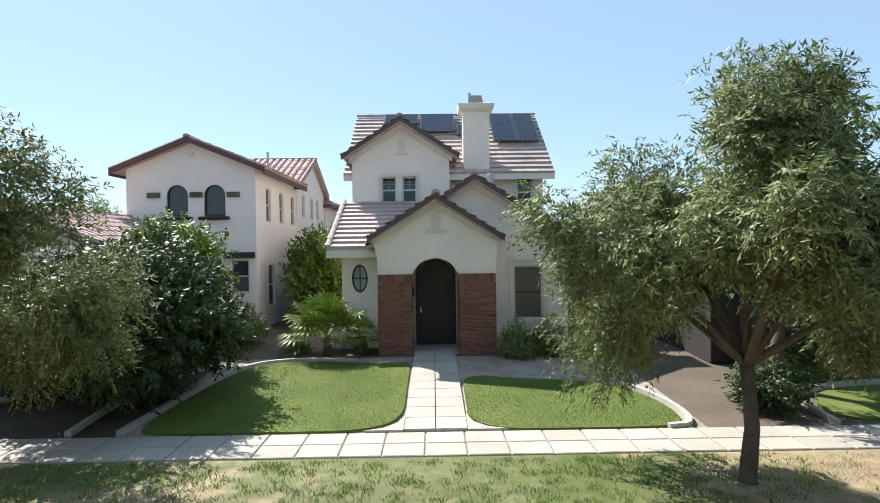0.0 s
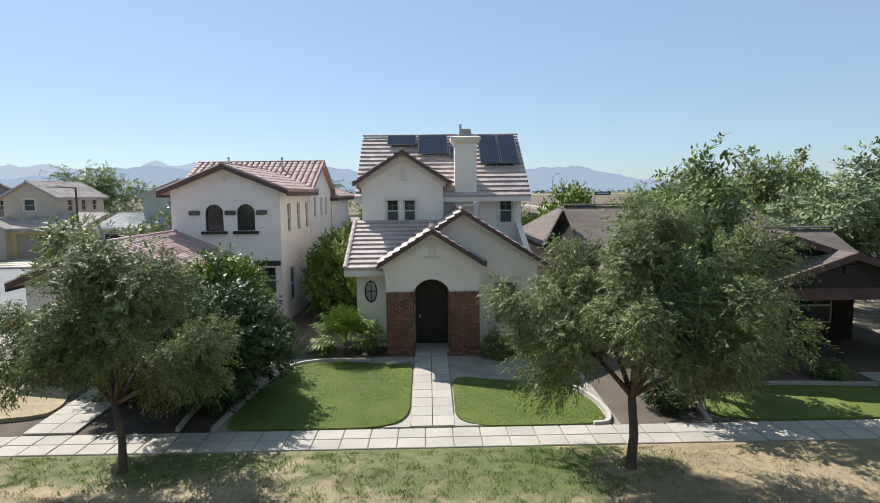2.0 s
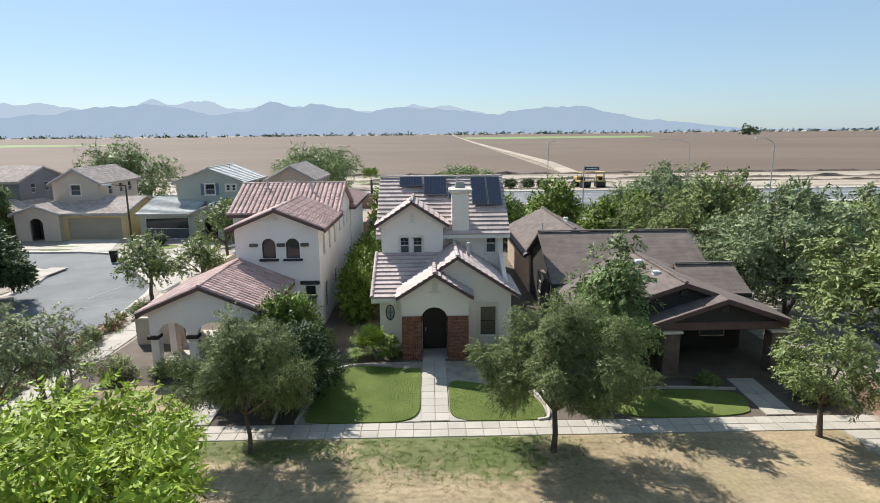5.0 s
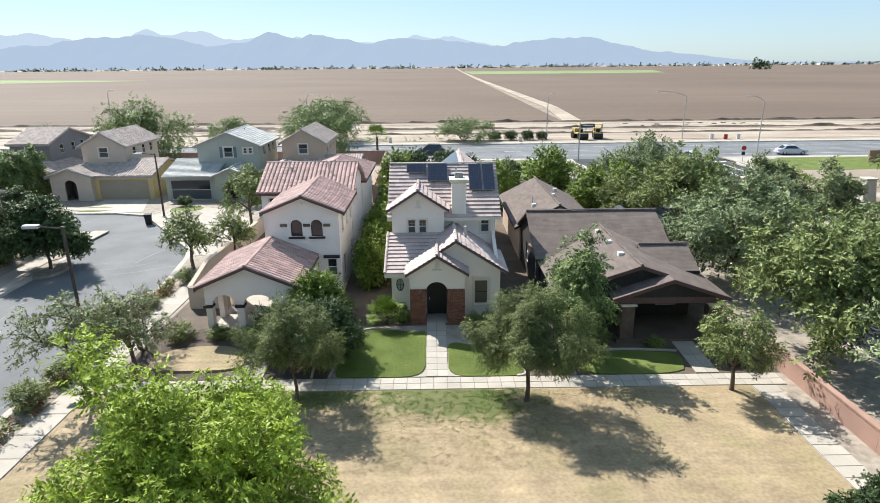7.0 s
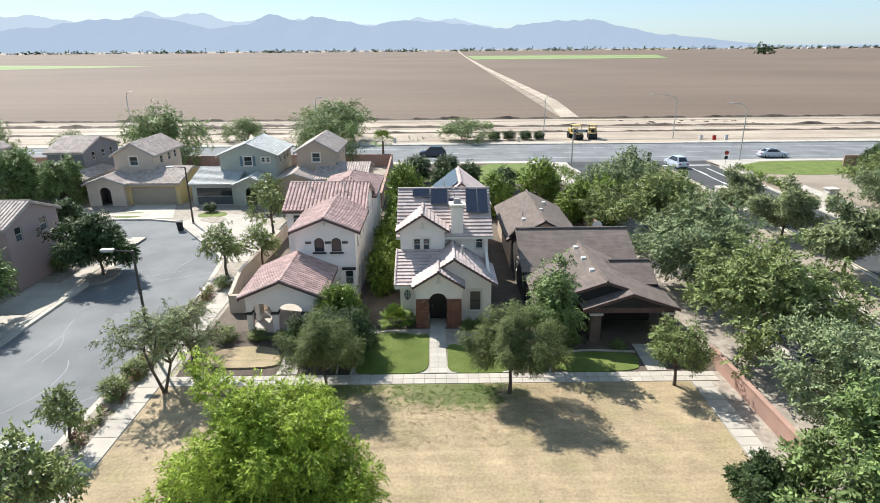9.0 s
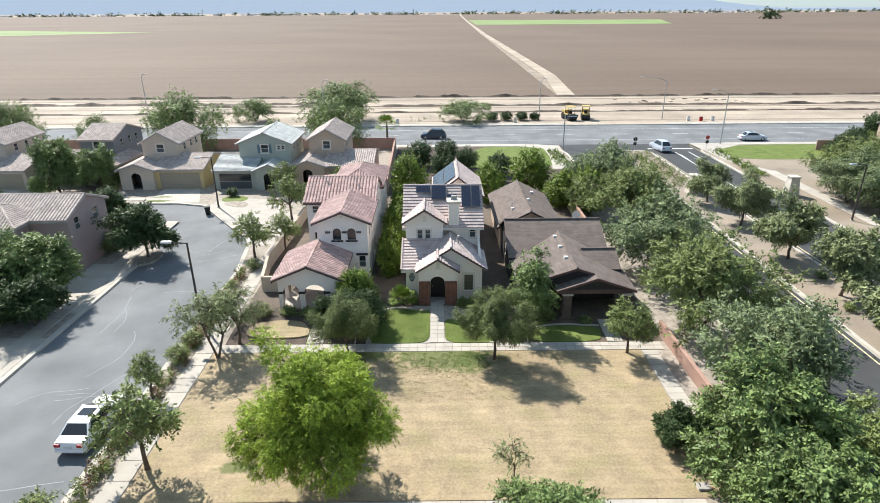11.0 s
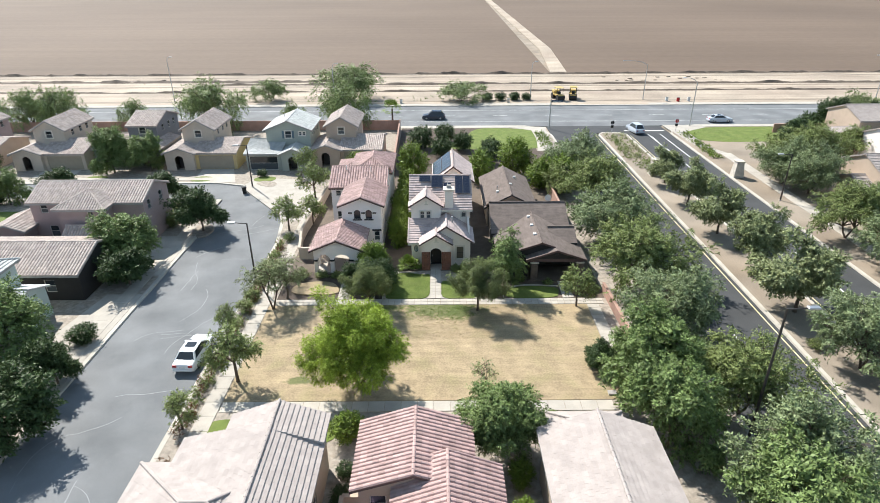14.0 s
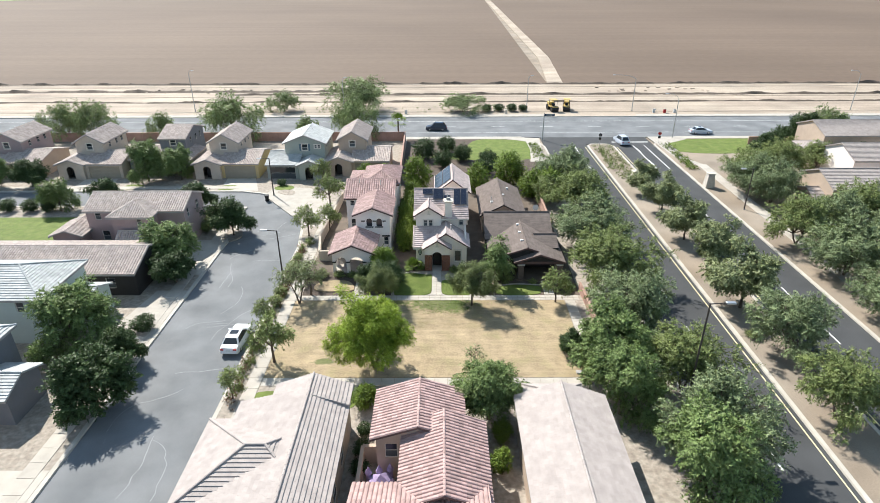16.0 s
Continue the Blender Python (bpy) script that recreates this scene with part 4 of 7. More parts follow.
        for i in range(nx):
            for j in range(ny):
                a, b = u0 + 0.03 + (u1 - u0 - 0.06) * i / nx, u0 + 0.03 + (u1 - u0 - 0.06) * (i + 1) / nx
                c0, d0 = s0 + 0.03 + (s1 - s0 - 0.06) * j / ny, s0 + 0.03 + (s1 - s0 - 0.06) * (j + 1) / ny
                n = len(v)
                v += [on_roof(p, q, 0.195) for p, q in ((a + 0.004, c0 + 0.004), (b - 0.004, c0 + 0.004), (b - 0.004, d0 - 0.004), (a + 0.004, d0 - 0.004))]
                f.append((n, n + 1, n + 2, n + 3))
        part("cell_sheet", (v, f), M["solar"], fr, kind="stuff")
        for u in (u0 + 0.15, u1 - 0.2):
            part("rail", ([on_roof(u, s0, 0.04), on_roof(u + 0.05, s0, 0.04), on_roof(u + 0.05, s1, 0.04), on_roof(u, s1, 0.04), on_roof(u, s0, 0.14), on_roof(u + 0.05, s0, 0.14), on_roof(u + 0.05, s1, 0.14), on_roof(u, s1, 0.14)],
                          [(0, 1, 5, 4), (1, 2, 6, 5), (2, 3, 7, 6), (3, 0, 4, 7)]), M["alu"], fr)
    # lower front: lean-to roof and oval window
    oval = oval_pts(-3.02, 2.12, 0.44, 0.78)
    part("wall", plate(rect_pts(-3.5, -2.3, PAD, 3.0), [oval], facing("S", 17.95), 0.2), M["stucco"], h)
    window(h, facing("S", 17.95), oval, "cross", "dark")
    for side, at, u1 in (("W", -3.5, 21.3), ("E", 2.62, 21.3)):
        part("wall", plate([(18.15, PAD), (u1, PAD), (u1, 4.3), (18.15, 3.0)], [], facing(side, at), 0.2), M["stucco"], h)
    slope(h, [(-3.85, 17.55, 2.95), (0.4, 17.55, 2.95), (0.4, 20.75, 4.42), (-3.85, 20.75, 4.42)], "tile", "flat", pieces=True)
    part("eave_board", boxes((-3.85, -2.0, 17.53, 17.6, 2.7, 2.9)), M["trim"], h)
    part("eave_moulding", boxes((-3.55, -2.3, 17.75, 17.95, 2.72, 2.95)), M["trim"], h)
    caps(h, (-3.82, 17.55, 2.98), (-3.82, 20.7, 4.43), "tile", 0.08)
    # wide cross gable with the front window
    ap, az, ex, ez = 0.12, 4.85, 3.0, 3.0
    win = rect_pts(1.16, 1.955, 0.97, 2.43)
    part("wall", plate([(0.4, PAD), (2.62, PAD), (2.62, 3.05), (2.75, 3.12), (ap, az - 0.12), (-1.9, az - 1.4), (-1.9, 3.1), (0.4, 3.1)], [win], facing("S", 17.75), 0.2), M["stucco"], h)
    window(h, facing("S", 17.75), win, "blind", surround="trim")
    part("window_header", boxes((1.04, 2.07, 17.66, 17.75, 2.56, 2.66)), M["trim"], h)
    for sx, e in ((1, ex), (-1, -2.76)):
        slope(h, [(e, 17.35, ez), (e, 21.3, ez), (ap, 21.3, az), (ap, 17.35, az)], "tile", "flat", pieces=sx > 0)
        if sx > 0:
            part("fascia", ([(e, 17.33, ez - 0.11), (ap, 17.33, az - 0.11), (ap, 17.33, az + 0.03), (e, 17.33, ez + 0.03), (e, 17.45, ez - 0.11), (ap, 17.45, az - 0.11), (ap, 17.45, az + 0.03), (e, 17.45, ez + 0.03)],
                            [(0, 1, 2, 3), (7, 6, 5, 4), (0, 4, 5, 1), (3, 2, 6, 7), (0, 3, 7, 4), (1, 5, 6, 2)]), M["brown_trim"], h)
            part("rake_trim", ([(e - 0.2, 17.68, ez - 0.1), (ap, 17.68, az - 0.34), (ap, 17.68, az - 0.12), (e - 0.2, 17.68, ez + 0.1), (e - 0.2, 17.75, ez - 0.1), (ap, 17.75, az - 0.34), (ap, 17.75, az - 0.12), (e - 0.2, 17.75, ez + 0.1)],
                               [(0, 1, 2, 3), (7, 6, 5, 4), (0, 4, 5, 1), (3, 2, 6, 7), (0, 3, 7, 4), (1, 5, 6, 2)]), M["trim"], h)
    part("fascia", ([(-1.2, 17.33, 3.88), (ap, 17.33, az - 0.11), (ap, 17.33, az + 0.03), (-1.2, 17.33, 4.02), (-1.2, 17.45, 3.88), (ap, 17.45, az - 0.11), (ap, 17.45, az + 0.03), (-1.2, 17.45, 4.02)],
                    [(0, 1, 2, 3), (7, 6, 5, 4), (0, 4, 5, 1), (3, 2, 6, 7), (0, 3, 7, 4), (1, 5, 6, 2)]), M["brown_trim"], h)
    caps(h, (ap, 17.33, az + 0.03), (ap, 21.3, az + 0.03), "tile")
    vent(h, 0.75, 19.4, 4.6, 0.45, 0.08)
    # entry porch: arch between brick piers
    pc, pt, pe = -0.93, 4.28, 3.2
    hole = arch_pts(-1.56, -0.36, PAD - 0.01, 2.1, 2.68, 14)[2:]
    o = [(-2.42, 2.27), (-1.56, 2.27)] + hole[::-1] + [(-0.36, 2.27), (0.58, 2.27), (0.6, 2.75), (0.68, 3.05), (0.78, 3.22), (pc, pt - 0.12), (-2.62, 3.22), (-2.52, 3.05), (-2.44, 2.75)]
    o = [(-2.42, 2.27), (-1.56, 2.27), *[(u, v) for u, v in hole[::-1] if v > 2.27], (-0.36, 2.27), *o[-8:]]
    part("wall", plate(o, [], facing("S", 16.85), 0.35), M["stucco"], h)
    part("gable_vent", plate(arch_pts(-1.05, -0.79, 3.42, 3.74, 3.88, 6), [], facing("S", 16.85), 0.03, -0.03), M["trim"], h)
    part("vent_sill", boxes((-1.18, -0.66, 16.76, 16.85, 3.36, 3.42)), M["trim"], h)
    for side, at in (("W", -2.42), ("E", 0.58)):
        part("wall", plate(rect_pts(17.2, 18.0, PAD, 3.2), [], facing(side, at), 0.2), M["stucco"], h)
    for sx in (-1, 1):
        e, top = pc + sx * 1.72, pt
        slope(h, [(e, 16.5, pe), (e, 18.6, pe), (pc, 18.6, top), (pc, 16.5, top)], "tile", "flat", pieces=True)
        part("fascia", ([(e, 16.48, pe - 0.11), (pc, 16.48, top - 0.11), (pc, 16.48, top + 0.03), (e, 16.48, pe + 0.03), (e, 16.6, pe - 0.11), (pc, 16.6, top - 0.11), (pc, 16.6, top + 0.03), (e, 16.6, pe + 0.03)],
                        [(0, 1, 2, 3), (7, 6, 5, 4), (0, 4, 5, 1), (3, 2, 6, 7), (0, 3, 7, 4), (1, 5, 6, 2)]), M["brown_trim"], h)
        part("rake_trim", ([(e - sx * 0.15, 16.78, pe - 0.12), (pc, 16.78, top - 0.34), (pc, 16.78, top - 0.12), (e - sx * 0.15, 16.78, pe + 0.08), (e - sx * 0.15, 16.85, pe - 0.12), (pc, 16.85, top - 0.34), (pc, 16.85, top - 0.12), (e - sx * 0.15, 16.85, pe + 0.08)],
                           [(0, 1, 2, 3), (7, 6, 5, 4), (0, 4, 5, 1), (3, 2, 6, 7), (0, 3, 7, 4), (1, 5, 6, 2)]), M["trim"], h)
    caps(h, (pc, 16.48, pt + 0.03), (pc, 18.6, pt + 0.03), "tile")
    part("entry_back", boxes((-1.9, 0.1, 18.22, 18.4, PAD, 3.2)), M["stucco"], h)
    d = part("door", plate(arch_pts(-1.44, -0.46, PAD + 0.06, 2.15, 2.62, 12), [], facing("S", 18.18), 0.06), M["dark"], h, "dark bronze security screen door")
    part("door_frame", ring(arch_pts(-1.5, -0.4, PAD + 0.02, 2.18, 2.68, 12), 0.06, facing("S", 18.12), 0.08, 0), M["dark"], d)
    part("handle", boxes((-1.38, -1.34, 18.08, 18.14, 1.15, 1.3)), M["alu"], d)
    part("threshold", boxes((-1.56, -0.36, 16.9, 18.2, PAD - 0.1, PAD + 0.06)), M["concrete"], h)
    part("wall_lamp", bevel_box(-1.62, -1.55, 18.1, 18.2, 1.6, 1.85), M["dark"], h)
    return h


def brick_pier(h, x0, x1, y0, y1, z0, z1):
    """A pier faced with single bricks in running bond and a soldier course on top."""
    core = part("pier", boxes((x0 + 0.015, x1 - 0.015, y0 + 0.015, y1 - 0.015, z0, z1 - 0.01)), M["mortar"], h)
    L, H, g = 0.2, 0.058, 0.01
    shapes = {}

    def brick(cx, cy, cz, lx, ly, lz):
        key = (round(lx, 3), round(ly, 3), round(lz, 3))
        if key not in shapes:
            shapes[key] = mesh("brick", *boxes((-lx / 2, lx / 2, -ly / 2, ly / 2, -lz / 2, lz / 2)), M["brick"])
        b = new("brick", shapes[key])
        b.parent = core
        b.location = (cx, cy, cz)

    soldier = 0.2
    rows = int((z1 - z0 - soldier) / (H + g))
    for r in range(rows):
        z = z0 + (r + 0.5) * (H + g)
        x = x0 - (L / 2 if r % 2 else 0)
        while x < x1 - 0.02:
            a, b = max(x, x0), min(x + L, x1)
            if b - a > 0.04:
                brick((a + b) / 2, y0 + 0.02, z, b - a - g, 0.06, H)
            x += L + g
    n = int((x1 - x0) / 0.068)
    for i in range(n):
        brick(x0 + (i + 0.5) * (x1 - x0) / n, y0 + 0.01, z1 - soldier / 2, (x1 - x0) / n - g, 0.09, soldier - g)
    for xs, s in ((x0, -1), (x1, 1)):
        for r in range(rows):
            brick(xs - s * 0.015, (y0 + y1) / 2 + 0.03, z0 + (r + 0.5) * (H + g), 0.05, y1 - y0 - 0.05, H)


def rear_garage():
    h = thing("garage", "cream stucco rear garage with a tiled gable roof", "garage")
    gable_block(h, -1.0, 3.3, 30.5, 37.1, PAD, 5.35, 1.65, "y", "stucco", "tile", "flat", "brown_trim")
    k = 1.65 / 2.15
    n = Vector((-k, 0, 1)).normalized()

    def on_slope(x, y, lift):
        return Vector((x, y, 5.35 + (x + 1.0) * k)) + n * lift

    for i in range(2):
        for j in range(4):
            x0, x1, y0, y1 = -1.25 + i * 1.12, -0.17 + i * 1.12, 31.0 + j * 1.5, 32.46 + j * 1.5
            c = [(x0, y0), (x1, y0), (x1, y1), (x0, y1)]
            fr = part("solar_panel", ([on_slope(x, y, 0.12) for x, y in c] + [on_slope(x, y, 0.16) for x, y in c], [(4, 5, 6, 7), (0, 1, 5, 4), (1, 2, 6, 5), (2, 3, 7, 6), (3, 0, 4, 7)]), M["solar_frame"], h, "dark blue solar panel in a grey frame")
            c = [(x0 + 0.03, y0 + 0.03), (x1 - 0.03, y0 + 0.03), (x1 - 0.03, y1 - 0.03), (x0 + 0.03, y1 - 0.03)]
            part("cell_sheet", ([on_slope(x, y, 0.165) for x, y in c], [(0, 1, 2, 3)]), M["solar"], fr)


def spanish_house():
    h = thing("house", "white stucco Spanish-style house with red clay tile roofs", "house")
    T = ("tile_red", "barrel", "brown_trim")
    aw = [arch_pts(-9.78, -9.08, 4.05, 4.75, 5.1, 10), arch_pts(-8.55, -7.85, 4.05, 4.75, 5.1, 10)]
    low = rect_pts(-7.7, -7.1, 1.5, 2.6)
    east = [rect_pts(y, y + 0.6, 3.9, 5.1) for y in (22.6, 24.4, 26.2)] + [rect_pts(22.8, 23.6, 0.9, 2.4), rect_pts(26.0, 26.8, 0.9, 2.4)]
    gable_block(h, -11.1, -6.85, 21.4, 27.2, PAD, 5.75, 0.85, "y", "stucco_white", *T, holes={"S": aw + [low], "E": east}, over=0.4)
    for a in aw:
        window(h, facing("S", 21.4), a, "single", "dark")
        part("sill", bevel_box(min(p[0] for p in a) - 0.15, max(p[0] for p in a) + 0.15, 21.25, 21.4, 3.93, 4.04), M["siding"], h)
    for u in (-10.4, -9.0, -7.78):
        part("stone_block", bevel_box(u, u + 0.42, 21.3, 21.4, 4.68, 4.85), M["dark_stone"], h)
    window(h, facing("S", 21.4), low)
    part("lintel", bevel_box(-7.9, -6.9, 21.3, 21.4, 2.65, 2.85), M["siding"], h)
    for e in east:
        window(h, facing("E", -6.85), e)
    part("gable_roundel", tube([(-8.97, 21.3, 6.1), (-8.97, 21.42, 6.1)], [0.09, 0.09], 12), M["trim"], h)
    e2 = [rect_pts(y, y + 0.55, 4.3, 5.3) for y in (28.2, 30.0, 31.4)]
    w2 = [rect_pts(-12.6, -12.0, 4.5, 5.2), rect_pts(-12.6, -12.0, 1.2, 2.6)]
    gable_block(h, -13.1, -6.83, 27.2, 33.4, PAD, 5.8, 1.35, "x", "stucco_white", *T, holes={"S": w2, "E": e2}, over=0.4)
    for e in e2:
        window(h, facing("E", -6.83), e)
    for e in w2:
        window(h, facing("S", 27.2), e)
    hip_block(h, -11.5, -6.8, 33.6, 41, PAD, 5.4, 1.2, "stucco_white", *T)
    hip_block(h, -14.5, -9, 41.2, 46, PAD, 3.0, 1.0, "stucco_white", *T)
    # front arcade
    arcs = [arch_pts(-13.05, -11.75, PAD, 1.75, 2.35, 10), arch_pts(-11.35, -9.75, PAD, 1.75, 2.35, 10)]
    ws = [arch_pts(16.7, 18.0, PAD, 1.75, 2.35, 10), arch_pts(18.5, 19.8, PAD, 1.75, 2.35, 10)]
    gable_block(h, -13.4, -8.6, 16.2, 21.4, PAD, 3.0, 1.0, "y", "stucco_white", *T, holes={"S": arcs, "W": ws}, over=0.4, skip="N", thick=0.3)
    for x in (-13.25, -11.55, -9.6):
        part("capital", bevel_box(x - 0.25, x + 0.25, 16.08, 16.56, 1.62, 1.78), M["siding"], h)
    part("porch_floor", boxes((-13.3, -8.7, 16.3, 21.3, PAD - 0.1, PAD + 0.08)), M["concrete"], h)
    part("front_door", boxes((-10.4, -9.4, 21.34, 21.39, PAD, 2.3)), M["siding"], h)
    for x, y, z in ((-11.5, 29.6, 7.0), (-8.6, 29.2, 6.95)):
        vent(h, x, y, z)


def craftsman_house():
    h = thing("house", "dark brown craftsman bungalow with shingle roof and deep porch", "house")
    T = ("shingle", "shingle", "siding")
    # main wing: a low gable set behind the porch gable, whose east slope it shares
    RX, RZ, EZ, PX = 9.55, 4.1, 2.6, 10.95
    PZ = EZ + (RZ - EZ) * (13.95 - PX) / (13.95 - RX)
    for e in (5.15, 13.95):
        slope(h, [(e, 15.0, EZ), (e, 24, EZ), (RX, 24, RZ), (RX, 15.0, RZ)], "shingle", "shingle")
    slope(h, [(13.95, 14.2, EZ), (13.95, 14.996, EZ), (PX, 14.996, PZ), (PX, 14.2, PZ)], "shingle", "shingle")
    slope(h, [(7.95, 14.2, EZ), (7.95, 15.24, EZ), (PX, 15.24, PZ), (PX, 14.2, PZ)], "shingle", "shingle")
    caps(h, (RX, 15.0, RZ + 0.02), (RX, 24, RZ + 0.02), "shingle", 0.08)
    for x0, z0, x1, z1, y in ((5.15, EZ, RX, RZ, 14.98), (PX, PZ, RX, RZ, 14.98), (7.95, EZ, PX, PZ, 14.18), (13.95, EZ, PX, PZ, 14.18)):
        part("fascia", ([(x0, y, z0 - 0.18), (x1, y, z1 - 0.18), (x1, y, z1 + 0.02), (x0, y, z0 + 0.02), (x0, y + 0.08, z0 - 0.18), (x1, y + 0.08, z1 - 0.18), (x1, y + 0.08, z1 + 0.02), (x0, y + 0.08, z0 + 0.02)],
                        [(0, 1, 2, 3), (7, 6, 5, 4), (0, 4, 5, 1), (3, 2, 6, 7), (0, 3, 7, 4), (1, 5, 6, 2)]), M["brown_trim"], h)
    part("gable", plate([(5.5, EZ), (13.5, EZ), (RX, RZ - 0.16)], [], facing("S", 15.26), 0.15), M["siding"], h)
    part("gable", plate([(8.2, EZ), (13.7, EZ), (PX, PZ - 0.14)], [], facing("S", 14.5), 0.15), M["siding"], h)
    for x, z in ((RX, RZ), (PX, PZ)):
        part("gable_vent", bevel_box(x - 0.16, x + 0.16, (15.2 if x == RX else 14.44), (15.26 if x == RX else 14.5), z - 0.62, z - 0.34), M["dark"], h)
    part("beam", bevel_box(8.2, 13.7, 14.45, 14.85, 2.25, EZ), M["brown_trim"], h)
    for x in (8.5, 13.0):
        part("porch_pier", bevel_box(x, x + 0.68, 14.4, 15.0, PAD - 0.1, 2.13), M["dark_stone"], h)
        part("pier_cap", bevel_box(x - 0.08, x + 0.76, 14.32, 15.08, 2.13, 2.25), M["stone"], h)
    part("porch_floor", boxes((8.3, 13.8, 14.3, 17.4, PAD - 0.15, PAD + 0.12)), M["earth"], h)
    win, pwin = rect_pts(6.2, 7.5, 1.0, 2.2), rect_pts(11.4, 12.6, 0.9, 2.1)
    gable_block(h, 5.4, 8.3, 15.42, 20.4, PAD, EZ, 0, "x", "siding", *T, holes={"S": [win]})
    window(h, facing("S", 15.42), win, surround="brown_trim")
    gable_block(h, 8.32, 13.3, 17.4, 20.4, PAD, EZ, 0, "x", "siding", *T, holes={"S": [pwin]}, skip="W")
    window(h, facing("S", 17.4), pwin)
    part("front_door", boxes((9.6, 10.55, 17.34, 17.39, PAD + 0.12, 2.25)), M["dark"], h)
    ew = [rect_pts(24.6, 25.6, 1.0, 2.3), rect_pts(21.4, 22.2, 1.0, 2.3)]
    gable_block(h, 5.3, 13.2, 20.6, 28.0, PAD, 3.05, 1.7, "x", "siding", *T, holes={"W": ew}, over=0.5)
    for e in ew:
        window(h, facing("W", 5.3), e)
    gable_block(h, 11.0, 13.35, 17.6, 20.9, PAD, 3.2, 0.75, "x", "siding", *T, over=0.4)
    gable_block(h, 5.2, 10.8, 28.0, 38.4, PAD, 2.9, 1.4, "y", "stucco_tan", *T, over=0.4)
    for x, y, z in ((9.15, 21.9, 4.06), (9.15, 19.6, 4.06), (9.15, 17.3, 4.06), (8.3, 32, 4.2), (9.2, 35.5, 3.9), (6.6, 30.5, 3.75)):
        part("roof_vent", bevel_box(x - 0.16, x + 0.16, y - 0.16, y + 0.16, z - 0.25, z + 0.06), M["paint"], h, "pale square roof vent")
    d = part("satellite_dish", tube([(12.4, 28.4, 3.1), (12.4, 28.2, 3.75), (12.35, 28.05, 3.8)], [0.03, 0.35, 0.4], 12), M["frame"], h, "pale satellite dish")
    vent(h, 6.6, 31.2, 3.75, 0.4)


HOUSE = main_house()
brick_pier(HOUSE, -2.42, -1.56, 16.8, 17.4, PAD - 0.05, 2.28)
brick_pier(HOUSE, -0.36, 0.58, 16.8, 17.4, PAD - 0.05, 2.28)
rear_garage()
spanish_house()
craftsman_house()


# ---- houses round about ----
def two_storey(x, y, w, d, wall, side_wall, tile, label, style="barrel", garage=True, front="S", shutters=False, mirror=1, gable=True, wide=False):
    """A suburban house: tall rear block, lower front block with an arched entry and a garage door."""
    h = thing("house", label, "house")
    T = (tile, style, "grey_trim" if tile != "tile_red" else "brown_trim")
    xm = x + w * (0.38 if mirror > 0 else 0.62)
    u0, u1 = (xm - w * 0.33, xm + w * 0.42) if wide else (xm - w * 0.2, xm + w * 0.24)
    um = (u0 + u1) / 2
    wu = [rect_pts(um - 0.5, um + 0.5, 4.2, 5.3)] + ([rect_pts(um + 1.7 + k, um + 2.1 + k, 4.6, 5.2) for k in (0, 0.6)] if wide else [])
    ew = [rect_pts(y + d * k, y + d * k + 0.8, 4.1, 5.2) for k in (0.45, 0.65, 0.82)] + [rect_pts(y + d * k, y + d * k + 0.9, 1.1, 2.4) for k in (0.5, 0.75)]
    gable_block(h, u0, u1, y + d * 0.28, y + d, 0, 5.6, 1.35, "y" if gable else "x", wall, *T, holes={"S": wu, "E": ew, "W": ew}, over=0.4)
    for o in wu:
        window(h, facing("S", y + d * 0.28), o, surround="trim")
    for o in ew:
        window(h, facing("E", u1), o)
        window(h, facing("W", u0), o)
    if shutters:
        for s in (-1, 1):
            part("shutter", bevel_box(um + s * 0.77 - 0.17, um + s * 0.77 + 0.17, y + d * 0.28 - 0.06, y + d * 0.28, 4.15, 5.35), M["shutter"], h)
    gx0, gx1 = (x + w * 0.42, x + w) if mirror > 0 else (x, x + w * 0.58)
    gd = rect_pts(gx0 + 0.5, gx1 - 0.5, 0.02, 2.2)
    gable_block(h, gx0, gx1, y, y + d * 0.75, 0, 2.75, 1.1, "x", side_wall, *T, holes={"S": [gd]}, over=0.4)
    if garage:
        g = part("garage_door", boxes((gx0 + 0.5, gx1 - 0.5, y + 0.12, y + 0.17, 0.02, 2.2)), M["garage"], h)
        for k in range(4):
            part("panel", boxes((gx0 + 0.56, gx1 - 0.56, y + 0.1, y + 0.12, 0.06 + k * 0.54, 0.54 + k * 0.54)), M["garage"], g)
    else:
        window(h, facing("S", y), gd)
    ex0, ex1 = (x, x + w * 0.42) if mirror > 0 else (x + w * 0.58, x + w)
    em = (ex0 + ex1) / 2
    ar = arch_pts(em - 0.65, em + 0.65, 0.02, 1.7, 2.3, 10)
    gable_block(h, ex0 + 0.2, ex1, y - 0.6, y + d * 0.6, 0, 2.8, 0.75, "y", wall, *T, holes={"S": [ar]}, over=0.4)
    part("entry_door", boxes((em - 0.5, em + 0.5, y + 0.6, y + 0.66, 0.02, 2.2)), M["dark"], h)
    for k in (0.3, 0.6):
        vent(h, u0 + (u1 - u0) * k, y + d * 0.7, 6.6, 0.3)
    return h


